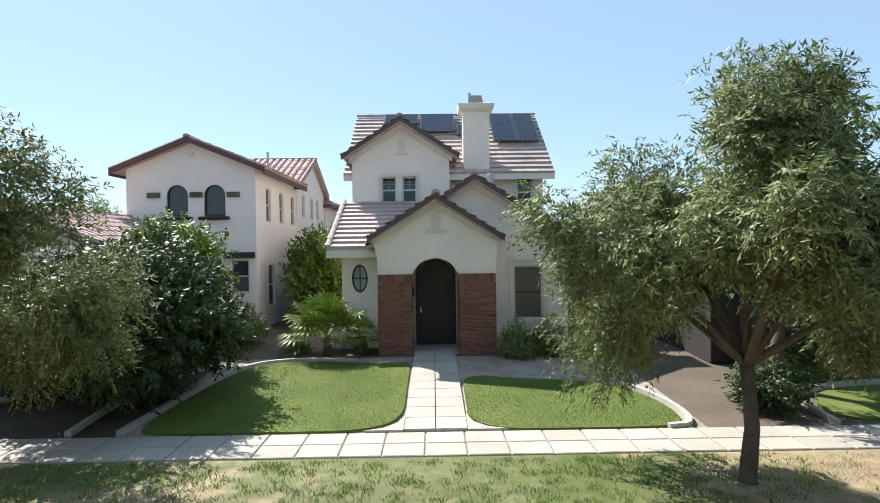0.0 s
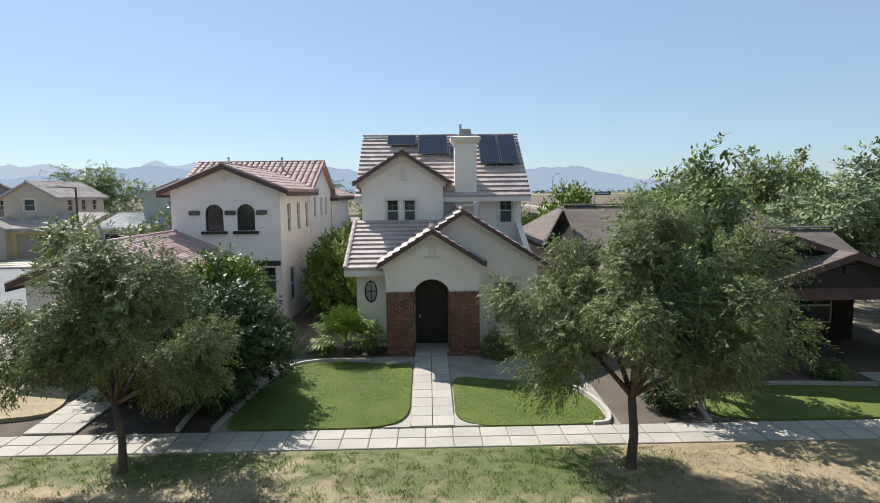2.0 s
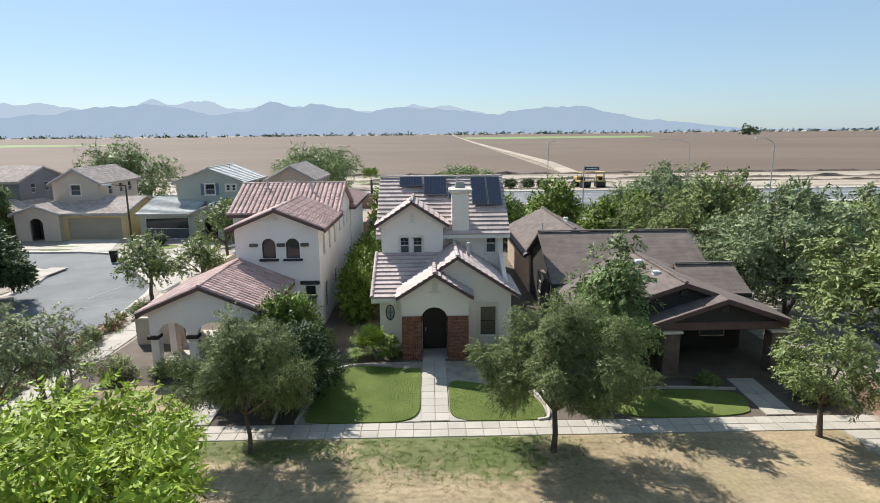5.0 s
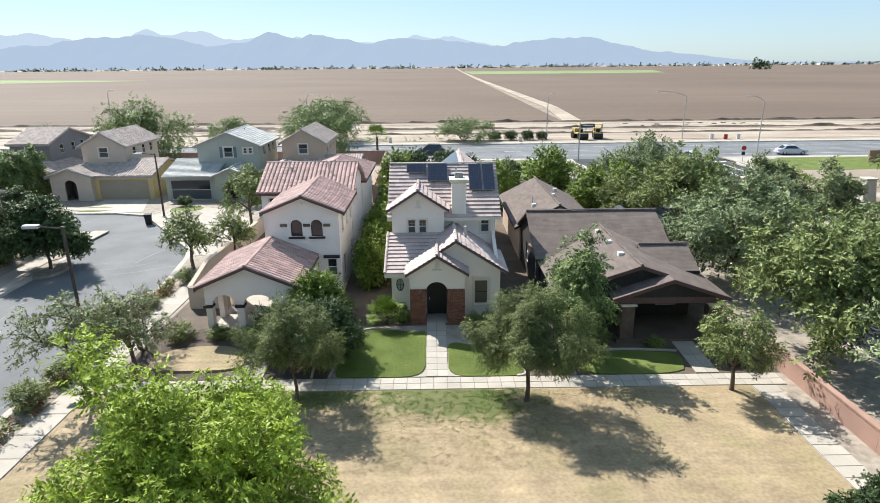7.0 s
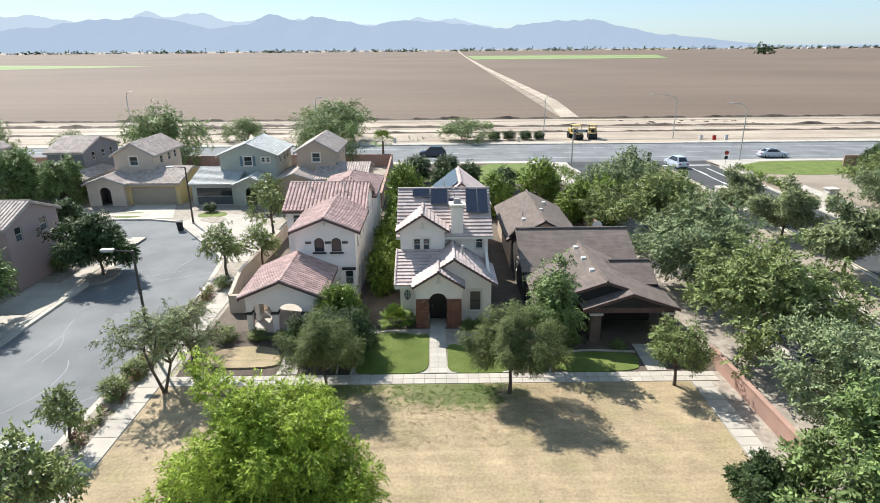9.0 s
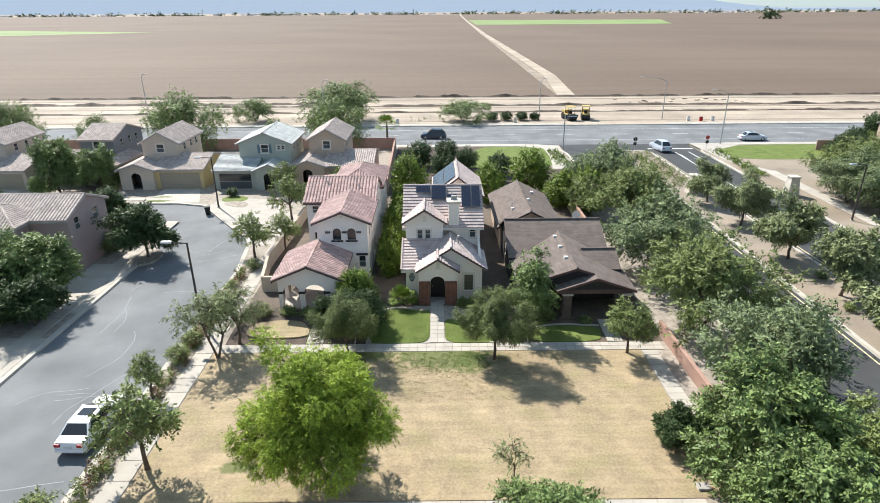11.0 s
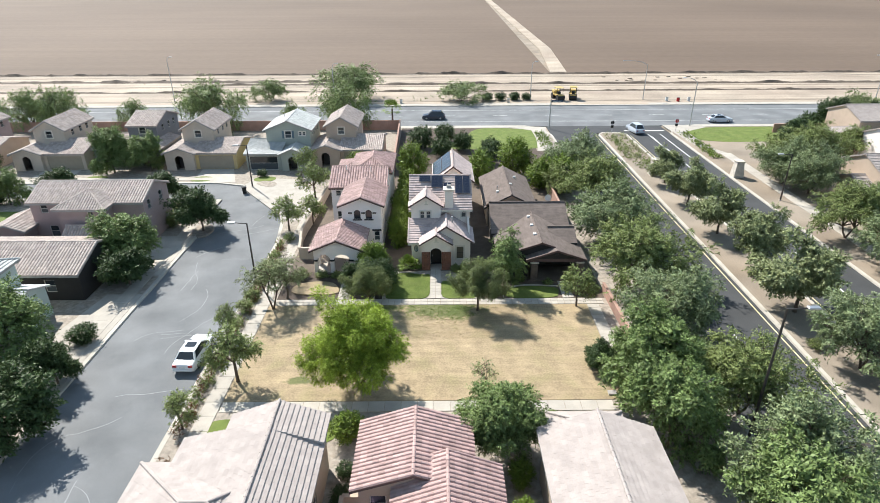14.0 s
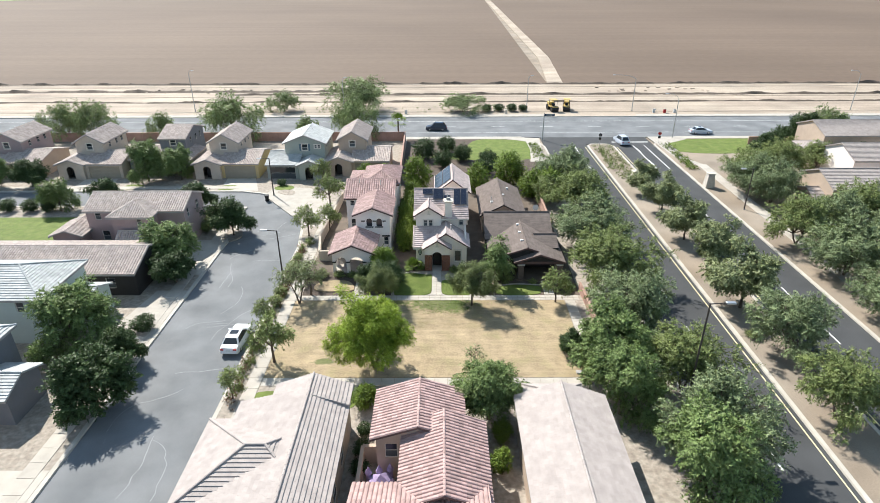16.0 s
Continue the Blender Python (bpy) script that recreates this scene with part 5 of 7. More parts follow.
def simple_house(blocks, wall, tile, label, style="barrel", windows=()):
    h = thing("house", label, "house")
    T = (tile, style, "brown_trim" if tile == "tile_red" else "grey_trim")
    for kind, *b in blocks:
        hs = {}
        x0, x1, y0, y1, z0, eave, rise = b[:7]
        for side, o in windows:
            u0, u1 = (x0, x1) if side in "SN" else (y0, y1)
            us, vs = [p[0] for p in o], [p[1] for p in o]
            if min(us) > u0 + 0.25 and max(us) < u1 - 0.25 and max(vs) < eave - 0.1 and len(b) > 7 and side in b[7]:
                hs.setdefault(side, []).append(o)
        if kind == "hip":
            hip_block(h, x0, x1, y0, y1, z0, eave, rise, wall, *T, holes=hs)
        else:
            gable_block(h, x0, x1, y0, y1, z0, eave, rise, kind, wall, *T, holes=hs, ridge_at=b[8] if len(b) > 8 else None)
        at = dict(S=y0, N=y1, E=x1, W=x0)
        for side, os in hs.items():
            for o in os:
                window(h, facing(side, at[side]), o)
    return h


two_storey(-43.0, 51.2, 11.0, 11.5, "stucco_beige", "stucco_yellow", "tile_brown", "cream and yellow stucco two-storey house with arched entry")
two_storey(-30.3, 50.6, 9.2, 11, "stucco_sage", "stucco_sage", "tile_grey", "grey-green stucco two-storey house with blue shutters", style="flat", garage=False, shutters=True, mirror=-1, wide=True)
two_storey(-20.6, 52.5, 11.0, 12, "stucco_tan", "stucco_tan", "tile_brown", "tan stucco two-storey house with brown tiled roofs", mirror=1)
two_storey(-66.5, 51.2, 11.0, 11.5, "stucco_beige", "stucco_beige", "tile_brown", "pale stucco two-storey house with a garage")
two_storey(-82.0, 51.8, 12.0, 12, "stucco_pink", "stucco_tan", "tile_brown", "rosy stucco two-storey house with brown tiles")
two_storey(-55.2, 53.5, 10.5, 12, "stucco_grey", "stucco_grey", "tile_brown", "dark grey stucco house behind street trees", mirror=-1, gable=False)
E_WIN = [("E", rect_pts(25.2, 26.0, 3.7, 4.9)), ("E", rect_pts(28.2, 29.1, 3.7, 4.9)), ("S", rect_pts(-45.3, -44.5, 3.8, 4.9)), ("S", rect_pts(-39.0, -38.4, 3.9, 4.7)), ("S", rect_pts(-44.9, -43.9, 0.9, 2.3))]
simple_house([("x", -46.4, -33.7, 24.2, 30.6, 0, 5.25, 1.25, "SE"), ("hip", -42.2, -37.2, 22.3, 27.2, 0, 5.2, 1.3, "S"), ("x", -41.0, -36.2, 20.6, 22.5, 0, 2.8, 0.6, ""), ("y", -50.0, -46.4, 22.0, 26.6, 0, 2.7, 0.6, "")],
             "stucco_pink", "tile_brown", "mauve stucco two-storey house with ribbed tile roof", windows=E_WIN)
simple_house([("x", -56.0, -34.6, 11.5, 19.4, 0, 3.0, 1.35, "SE")], "siding", "tile_brown", "dark stone-faced single-storey house with brown barrel tiles", windows=[("E", rect_pts(15, 17, 0.8, 2.4)), ("S", rect_pts(-38, -37, 0.9, 2.2))])
simple_house([("hip", -50, -38.8, 2.2, 9.8, 0, 5.3, 1.7, "SE"), ("x", -42, -36.3, 4.6, 9.2, 0, 2.9, 0.9, "E")], "stucco_teal", "tile_grey", "pale teal stucco house with grey flat tile roof", "flat",
             [("S", rect_pts(-44, -43.2, 3.8, 5.0)), ("E", rect_pts(5.2, 6.0, 3.8, 4.9)), ("S", rect_pts(-41.3, -40.5, 3.6, 4.7))])
simple_house([("hip", -52, -38.3, -9.5, -2.8, 0, 5.4, 1.5, "SE"), ("x", -41, -35.2, -9.2, -5.0, 0, 2.9, 0.8, "")], "stucco_grey", "tile_grey", "dark grey stucco house with shaded porch", "flat", [("E", rect_pts(-6, -5, 3.8, 4.9))])
simple_house([("hip", -52, -36.5, -24, -15, 0, 5.4, 1.5, "")], "stucco_tan", "tile_brown", "tan stucco house behind street trees")
# houses south of the park
S_E = [("E", rect_pts(y, y + 0.8, 2.9, 3.9)) for y in (-13.6, -16.5, -19.6)] + [("E", rect_pts(y, y + 1.3, 0.5, 2.0)) for y in (-14.5, -17.8)]
simple_house([("y", -12.9, -7.75, -11.4, -9.6, 0, 4.35, 0.95, ""), ("y", -15.2, -7.75, -24.5, -11.4, 0, 4.15, 1.15, "E", -10.3), ("hip", -17.0, -8.5, -20.4, -13.2, 0, 4.0, 1.5, "")], "stucco_tan", "tile_pale", "tan stucco house with pale concrete tile roof in straight courses", "flat", S_E)
simple_house([("y", -5.1, 0.9, -14.6, -9.9, 0, 4.0, 1.0, "S"), ("y", -2.9, 2.35, -20.4, -13.4, 0, 3.95, 1.05, "W"), ("x", -6.0, 2.3, -27.0, -19.0, 0, 3.9, 1.2, "")], "stucco_tan", "tile_red", "tan stucco house with red clay barrel tiles", "barrel", [("S", rect_pts(-4.5, -3.6, 1.9, 3.2)), ("W", rect_pts(-15.6, -14.7, 2.2, 3.3))])
simple_house([("y", 5.5, 11.7, -24.5, -10.6, 0, 4.05, 1.2, ""), ("hip", 6.3, 10.2, -11.5, -9.2, 0, 3.9, 0.8, "")], "stucco_tan", "tile_pale", "tan stucco house with pale concrete tile roof", "flat")
# houses beyond the boulevard
simple_house([("x", 55.5, 70, 33, 41, 0, 4.6, 1.6, ""), ("x", 53.8, 57, 34, 38.5, 0, 2.9, 0.8, "")], "stucco_tan", "tile_pale", "tan stucco house with pale roof among trees", "flat")
simple_house([("x", 70, 86, 60, 69, 0, 5.0, 1.6, ""), ("hip", 66.5, 72, 57, 63, 0, 3.0, 1.0, "")], "stucco_tan", "tile_pale", "tan stucco house with pale roof among trees", "flat")
simple_house([("x", 66, 82, 45, 53, 0, 5.0, 1.6, "")], "stucco_white", "tile_pale", "pale stucco house with pale roof among trees", "flat")


# ---- trees and shrubs ----
def leaf_mesh(name, centres, radius, per, size, material, seed, droop=0.3, flat=1.0):
    """Many small leaves: sprigs that leave each clump, droop, and carry leaves to both sides."""
    r = np.random.default_rng(seed)
    k = 9
    twigs = max(1, per // k)
    c = np.repeat(np.asarray(centres, float), twigs, 0)
    rad = np.repeat(np.asarray(radius, float) * np.ones(len(centres)), twigs)
    n = len(c)
    g = r.normal(0, 1, (n, 3))
    g /= np.linalg.norm(g, axis=1)[:, None]
    base = c + g * (rad * r.uniform(0.1, 0.9, n) ** 0.6)[:, None] * np.array((1, 1, flat))
    mid = np.asarray(centres, float).mean(0)
    out = base - mid
    out /= np.linalg.norm(out, axis=1)[:, None] + 1e-9
    d = g * 0.6 + out * 0.6 + r.normal(0, 0.35, (n, 3))
    d /= np.linalg.norm(d, axis=1)[:, None]
    length = size[0] * 2.5 * r.uniform(0.6, 1.3, n)
    face = np.repeat(g * 0.9 + out * 0.45 + np.array((0, 0, 0.5)), k, 0)
    s = np.cross(d, r.normal(0, 1, (n, 3)))
    s /= np.linalg.norm(s, axis=1)[:, None]
    j = np.arange(k)
    f = (j + 0.5) / k
    p = base[:, None] + d[:, None] * (length[:, None] * f)[..., None] + np.array((0, 0, -1.0)) * (droop * length[:, None] * f**2 * 0.9)[..., None]
    side = np.where(j % 2, 1.0, -1.0)[None, :, None]
    ld = d[:, None] * 0.55 + s[:, None] * side * 0.75 + np.array((0, 0, -1.0)) * (droop * (0.25 + f))[None, :, None] + r.normal(0, 0.22, (n, k, 3))
    p, ld = p.reshape(-1, 3), ld.reshape(-1, 3)
    n = len(p)
    ld /= np.linalg.norm(ld, axis=1)[:, None]
    w3 = np.cross(ld, face + r.normal(0, 0.42, (n, 3)))
    w3 /= np.linalg.norm(w3, axis=1)[:, None]
    l, w = size[0] * 1.12 * r.uniform(0.6, 1.3, n)[:, None], size[1] * 1.4 * r.uniform(0.6, 1.3, n)[:, None]
    up = np.cross(ld, w3) * w * 0.35
    v = np.stack([p, p + ld * l * 0.45 + w3 * w / 2 + up, p + ld * l, p + ld * l * 0.45 - w3 * w / 2 + up], 1).reshape(-1, 3)
    me = bpy.data.meshes.new(name)
    me.vertices.add(4 * n)
    me.vertices.foreach_set("co", v.ravel())
    me.loops.add(4 * n)
    me.loops.foreach_set("vertex_index", np.arange(4 * n))
    me.polygons.add(n)
    me.polygons.foreach_set("loop_start", np.arange(n) * 4)
    me.polygons.foreach_set("loop_total", np.full(n, 4))
    me.materials.append(material)
    me.update(calc_edges=True)
    return me


def tree(label, height, crown_r, leaf, seed, clear=0.3, clumps=70, per=90, size=(0.2, 0.09), droop=0.3, squash=0.62, trunks=1, clump_r=0.55, lean=0.0, gaps=0.0, name="tree", bark="bark", trunk_r=None, at=(0, 0, 0)):
    """A tapered trunk that forks into limbs, and a crown of leaf clumps with an uneven outline. The base is at 0."""
    r = random.Random(seed)
    t = thing(name, label, "tree" if name != "shrub" else "shrub", at)
    if name == "shrub":
        crown_r -= 0.6 * clump_r
        zc = height * (clear + 1) / 2
        rz = height * (1 - clear) / 2 - 0.4 * clump_r
        cen = []
        while len(cen) < clumps:
            a, b = r.uniform(0, 2 * math.pi), r.uniform(-1, 1)
            s = r.uniform(0.25, 1) ** 0.45
            k = math.sqrt(1 - b * b)
            wob = 0.86 + 0.45 * noise.noise(Vector((math.cos(a) * k * 2.1 + seed, math.sin(a) * k * 2.1, b * 2.1)))
            cen.append((math.cos(a) * k * s * wob * crown_r, math.sin(a) * k * s * wob * crown_r, zc + b * s * wob * rz))
        stems = [tube([(0, 0, -0.05), (c[0] * 0.4, c[1] * 0.4, c[2] * 0.5), c], [0.035, 0.025, 0.01], 5) for c in cen[:14]]
        part("stem", merge(*stems), M[bark], t, kind="stuff")
        rad = [clump_r * r.uniform(0.65, 1.35) for _ in cen]
        part("crown", leaf_mesh("crown", cen, rad, per, size, LEAF[leaf], seed, droop), LEAF[leaf], t)
        return t
    # limbs rise from the trunk, fork twice, and carry clumps at their ends
    tr = trunk_r or 0.018 * height + 0.03
    nl = max(5, round(clumps / 20))
    fork = height * clear
    paths, ends = [], []
    feet = []
    for k in range(trunks):
        a = 2 * math.pi * k / trunks + r.uniform(0, 1)
        sp = 0.0 if trunks == 1 else 0.1 * height
        p0 = Vector((math.cos(a) * 0.06 * (trunks > 1), math.sin(a) * 0.06 * (trunks > 1), -0.05))
        p2 = Vector((math.cos(a) * sp + r.uniform(-0.1, 0.1) + lean * 0.3, math.sin(a) * sp + r.uniform(-0.1, 0.1), fork))
        feet.append((p0, p0.lerp(p2, 0.5) + Vector((r.uniform(-0.08, 0.08), r.uniform(-0.08, 0.08), 0)), p2))
    for i in range(nl):
        foot = feet[i % trunks][2]
        a = 2.4 * i + r.uniform(-0.4, 0.4)
        b = radians((8, 34, 62, 80, 20, 48)[i % 6] + r.uniform(-9, 9))
        u = r.uniform(0.5, 0.72)
        tip = Vector((math.cos(a) * math.cos(b) * crown_r * u + lean, math.sin(a) * math.cos(b) * crown_r * u, fork + math.sin(b) * (height - fork) * u + 0.12 * height))
        mid = foot.lerp(tip, 0.5) + Vector((r.uniform(-0.15, 0.15), r.uniform(-0.15, 0.15), 0.08 * (tip - foot).length))
        paths.append(([foot, foot.lerp(mid, 0.55), mid, tip], [tr * 0.62, tr * 0.5, tr * 0.36, tr * 0.16]))
        for j in range(5):
            q = 0.45 + 0.13 * j + r.uniform(-0.05, 0.05)
            s0 = mid.lerp(tip, max(0, min(1, q * 2 - 1)))
            d = (tip - foot).normalized() * 0.7 + Vector((r.gauss(0, 0.6), r.gauss(0, 0.6), r.gauss(0.05, 0.42)))
            s1 = s0 + d.normalized() * crown_r * r.uniform(0.25, 0.45)
            paths.append(([s0, s0.lerp(s1, 0.5) + Vector((0, 0, 0.05)), s1], [tr * 0.24, tr * 0.15, 0.012]))
            ends.append((s0.lerp(s1, 0.75), 0.85))
            for k in range(3):
                d2 = d.normalized() * 0.5 + Vector((r.gauss(0, 0.7), r.gauss(0, 0.7), r.gauss(-0.12, 0.5)))
                s2 = s0.lerp(s1, r.uniform(0.5, 1)) + d2.normalized() * crown_r * r.uniform(0.14, 0.28)
                paths.append(([s0.lerp(s1, 0.6), s2], [0.016, 0.007]))
                ends.append((s2, r.uniform(0.6, 1.15)))
    hr = sorted(math.hypot(e[0].x - lean, e[0].y) for e in ends)[int(len(ends) * 0.93)]
    zt = sorted(e[0].z for e in ends)[int(len(ends) * 0.96)]
    kx, kz = (crown_r - 0.6 * clump_r) / hr, (height - 0.5 * clump_r - fork) / (zt - fork)

    def fit(p):
        p = Vector(p)
        if p.z > fork:
            w = min(1.0, (p.z - fork) / (0.12 * height))
            p = Vector((p.x * (1 + (kx - 1) * w), p.y * (1 + (kx - 1) * w), fork + (p.z - fork) * kz))
        elif abs(p.x) + abs(p.y) > 0.5:
            p = Vector((p.x * kx, p.y * kx, p.z))
        return p

    tubes = [tube([p0, p0 + Vector((0, 0, 0.15)), pm, p2], [tr * f2 * q for q, f2 in ((1.45, 1.0), (1.1, 1.0), (0.92, 1.0), (0.8, 1.0))] if trunks == 1 else [tr * 1.0, tr * 0.8, tr * 0.66, tr * 0.6], 8) for p0, pm, p2 in feet]
    part("trunk", merge(*tubes), M[bark], t, smooth=True)
    limbs = [tube([fit(p) for p in pts], rr, 5 if rr[0] > 0.03 else 4) for pts, rr in paths]
    cen = [tuple(fit(e[0])) for e in ends]
    rad = [clump_r * e[1] for e in ends]
    per = max(9, int(per * clumps / len(cen)))
    part("branch_work", merge(*limbs), M[bark], t, smooth=True)
    part("crown", leaf_mesh("crown", cen, rad, per, size, LEAF[leaf], seed, droop), LEAF[leaf], t)
    return t


def copies(src, spots, base_r, group):
    """Copies of a tree at (x, y, crown radius, height factor)."""
    r = random.Random(len(spots) + 3)
    tagged(src, group=group)
    for i, (x, y, cr, hf) in enumerate(spots):
        k = cr / base_r
        m = pose(x, y, 0, 0, 0, r.uniform(0, 360)) @ Matrix.Diagonal((k, k, k * hf, 1))
        if i == 0:
            src.matrix_basis = m
        else:
            o = copy_thing(src, Matrix.Identity(4))
            o.matrix_basis = m


# trees of the park and the front yards
tree("slender ash tree with drooping narrow green leaves", 4.95, 2.5, "ash", 31, clear=0.30, clumps=150, per=760, size=(0.085, 0.0185), droop=0.45, trunks=1, clump_r=0.5, gaps=0.36, at=(2.88, 9.15, 0), lean=0.2, trunk_r=0.1, squash=0.85)
tree("young ash tree with thin grey-green crown", 4.45, 2.2, "ash", 32, clear=0.32, clumps=140, per=460, size=(0.085, 0.02), droop=0.4, clump_r=0.5, gaps=0.3, trunk_r=0.08, at=(-7.14, 9.4, 0))
tree("thin street tree with sparse grey-green crown", 4.9, 2.3, "pale", 33, clear=0.34, clumps=70, per=110, size=(0.13, 0.04), droop=0.4, trunks=2, clump_r=0.42, gaps=0.4, at=(-16.1, 9.65, 0))
tree("thin street tree leaning over the footway", 4.4, 1.9, "pale", 34, clear=0.34, clumps=50, per=110, size=(0.13, 0.04), droop=0.4, clump_r=0.42, gaps=0.4, at=(-15.2, 11.5, 0.02))
tree("broad bright yellow-green mesquite on the dry lawn", 7.0, 3.7, "bright", 35, clear=0.26, clumps=300, per=470, size=(0.125, 0.036), droop=0.35, trunks=3, clump_r=0.62, gaps=0.15, at=(-6.7, -1.7, 0))
tree("small bare sapling with few leaves", 2.9, 1.0, "pale", 36, clear=0.35, clumps=26, per=28, size=(0.1, 0.04), clump_r=0.3, gaps=0.3, at=(2.7, -2.2, 0), trunk_r=0.04)
tree("small green tree beside the porch walk", 3.7, 1.7, "olive", 37, clear=0.33, clumps=70, per=110, size=(0.13, 0.04), droop=0.4, clump_r=0.4, gaps=0.25, at=(12.15, 9.8, 0))
tree("tall narrow green tree in front of the bungalow", 5.7, 1.9, "green", 38, clear=0.25, clumps=110, per=120, size=(0.17, 0.055), droop=0.5, squash=0.9, clump_r=0.45, gaps=0.2, at=(5.79, 13.29, 0.12))
tree("dense dark green rounded shrub by the lawn", 3.35, 2.15, "dark", 39, clear=0.02, clumps=150, per=280, size=(0.1, 0.036), droop=0.1, squash=1.0, clump_r=0.5, name="shrub", at=(-6.65, 13.05, 0.05))
tree("dense dark green shrub in shade", 2.7, 1.5, "dark", 43, clear=0.02, clumps=90, per=130, size=(0.12, 0.05), droop=0.1, squash=1.0, clump_r=0.45, name="shrub", at=(-8.9, 13.5, 0.05))
tree("bright green rounded tree beside the arcade", 3.85, 1.65, "lime", 40, clear=0.15, clumps=110, per=130, size=(0.14, 0.05), droop=0.1, squash=0.9, clump_r=0.45, name="shrub", at=(-7.4, 16.0, 0.15))
tree("dark green tree with a full round crown", 5.2, 2.9, "green", 41, clear=0.22, clumps=190, per=240, size=(0.17, 0.06), droop=0.3, clump_r=0.55, at=(3.4, -8.6, 0))
tree("bare grey shrubby tree with twiggy crown", 3.2, 1.6, "bare", 42, clear=0.2, clumps=60, per=60, size=(0.14, 0.02), droop=0.1, trunks=3, clump_r=0.4, at=(-16.0, 14.2, 0.05))

mesq = tree("spreading grey-green mesquite beside the boulevard", 6.0, 4.0, "grey", 51, clear=0.24, clumps=230, per=135, size=(0.18, 0.066), droop=0.25, trunks=2, clump_r=0.6, gaps=0.3)
copies(mesq, [(19.6, 44.6, 4.6, 0.95), (19.0, 23.2, 4.9, 0.9), (18.9, 3.6, 4.4, 1.0), (19.9, -12.7, 4.6, 0.95), (50.3, 38.7, 4.3, 1.0), (47.6, 15.8, 4.9, 0.9), (49.0, 43.0, 4.0, 1.0), (32.6, 0.2, 4.1, 1.0), (51.8, 25.7, 4.2, 1.0), (46.4, 6.0, 4.0, 1.0), (56, 20, 4.4, 1.0), (53, 5, 4.5, 1.0)], 4.0, "boulevard mesquites")
mesq2 = tree("spreading olive-green mesquite beside the boulevard", 6.0, 4.2, "olive", 52, clear=0.24, clumps=230, per=135, size=(0.18, 0.066), droop=0.25, trunks=2, clump_r=0.6, gaps=0.3)
copies(mesq2, [(19.4, 33.4, 4.7, 1.0), (18.8, 13.4, 5.0, 0.9), (20.6, -4.8, 3.9, 1.0), (50.8, 46.7, 4.2, 1.0), (46.6, 24.5, 4.4, 0.95), (65.7, 54.3, 3.4, 1.0), (32.0, -8.5, 3.8, 1.0), (57, 28, 4.6, 1.0), (55, 13, 4.6, 1.0), (58, 51, 4.2, 1.0), (16.0, 39.5, 2.8, 1.0)], 4.2, "boulevard mesquites")
elm = tree("round-headed grey-green tree in the median", 4.7, 2.7, "pale", 53, clear=0.28, clumps=140, per=150, size=(0.17, 0.075), droop=0.35, clump_r=0.5)
copies(elm, [(32.2, 43.5, 2.6, 1.05), (32.3, 35.2, 3.0, 1.0), (32.3, 25.9, 3.1, 1.05), (32.4, 18.2, 3.2, 1.05), (32.0, 8.6, 3.8, 1.0)], 2.7, "median trees")
dark = tree("dense dark green street tree with round crown", 4.8, 2.9, "dark", 54, clear=0.24, clumps=150, per=175, size=(0.19, 0.085), droop=0.2, clump_r=0.6)
copies(dark, [(-29.0, 27.6, 3.0, 1.0), (-37.1, 37.0, 2.5, 0.95), (-29.6, -7.4, 3.3, 0.95), (-31.6, 14.4, 2.4, 0.9), (-30.0, -1.0, 1.9, 1.15), (-51.3, 38.3, 2.5, 1.0), (-68.8, 46.9, 2.7, 1.0), (60.5, 61.4, 2.6, 1.0), (75, 55.9, 2.6, 1.0), (74, 73.0, 2.8, 1.2), (80, 72, 3, 1.0), (12.0, 0.6, 1.3, 1.0)], 2.9, "dark street trees")
elm2 = tree("leafy green shade tree beside the footway", 5.6, 3.2, "green", 55, clear=0.22, clumps=170, per=155, size=(0.19, 0.07), droop=0.3, clump_r=0.6)
copies(elm2, [(-34.2, 18.6, 3.7, 0.85), (-36.0, 1.4, 4.0, 0.9), (-50.6, 49.8, 3.4, 1.1), (-45.2, 50.4, 3.1, 1.0), (-58, 36.5, 2.6, 1.0), (-75, 47.5, 3.0, 1.0), (14.9, -2.4, 3.7, 1.0), (14.4, -8.0, 3.4, 1.0), (17.5, -17, 4.0, 1.0)], 3.2, "round-headed street trees")
palo = tree("wide palo verde with feathery green crown", 6.0, 5.2, "palo", 56, clear=0.12, clumps=220, per=84, size=(0.26, 0.07), droop=0.35, trunks=3, clump_r=0.75)
copies(palo, [(-21.0, 102.5, 8.0, 0.8), (-18.6, 75.8, 5.0, 1.35), (-44.2, 75.7, 6.8, 1.1), (-73.2, 75.7, 4.7, 1.4), (-79.4, 75.7, 4.4, 1.4), (-39.6, 101.9, 4.2, 0.9), (5.0, 100.6, 5.8, 0.6), (80, 76, 4, 1.3), (-58.9, 75.7, 2.9, 1.6), (-28.6, 75.8, 2.5, 1.6), (-100, 75.7, 4.6, 1.3)], 5.2, "palo verdes along the arterial")
sap = tree("small young street tree with thin foliage", 3.4, 1.5, "olive", 57, clear=0.35, clumps=48, per=90, size=(0.14, 0.055), droop=0.2, clump_r=0.36, gaps=0.2)
copies(sap, [(-18.6, 5.2, 1.25, 1.1), (-16.2, -0.9, 2.0, 1.1), (-18.5, -6.0, 1.3, 1.0), (-18.6, 27.4, 2.0, 0.95), (-16.0, 29.0, 1.7, 1.0), (-17.5, 38.3, 2.2, 1.0), (-20.4, 15.4 + 33, 1.8, 1.0), (53.0, 7.5, 2.4, 1.1)], 1.5, "thin saplings by the side street")
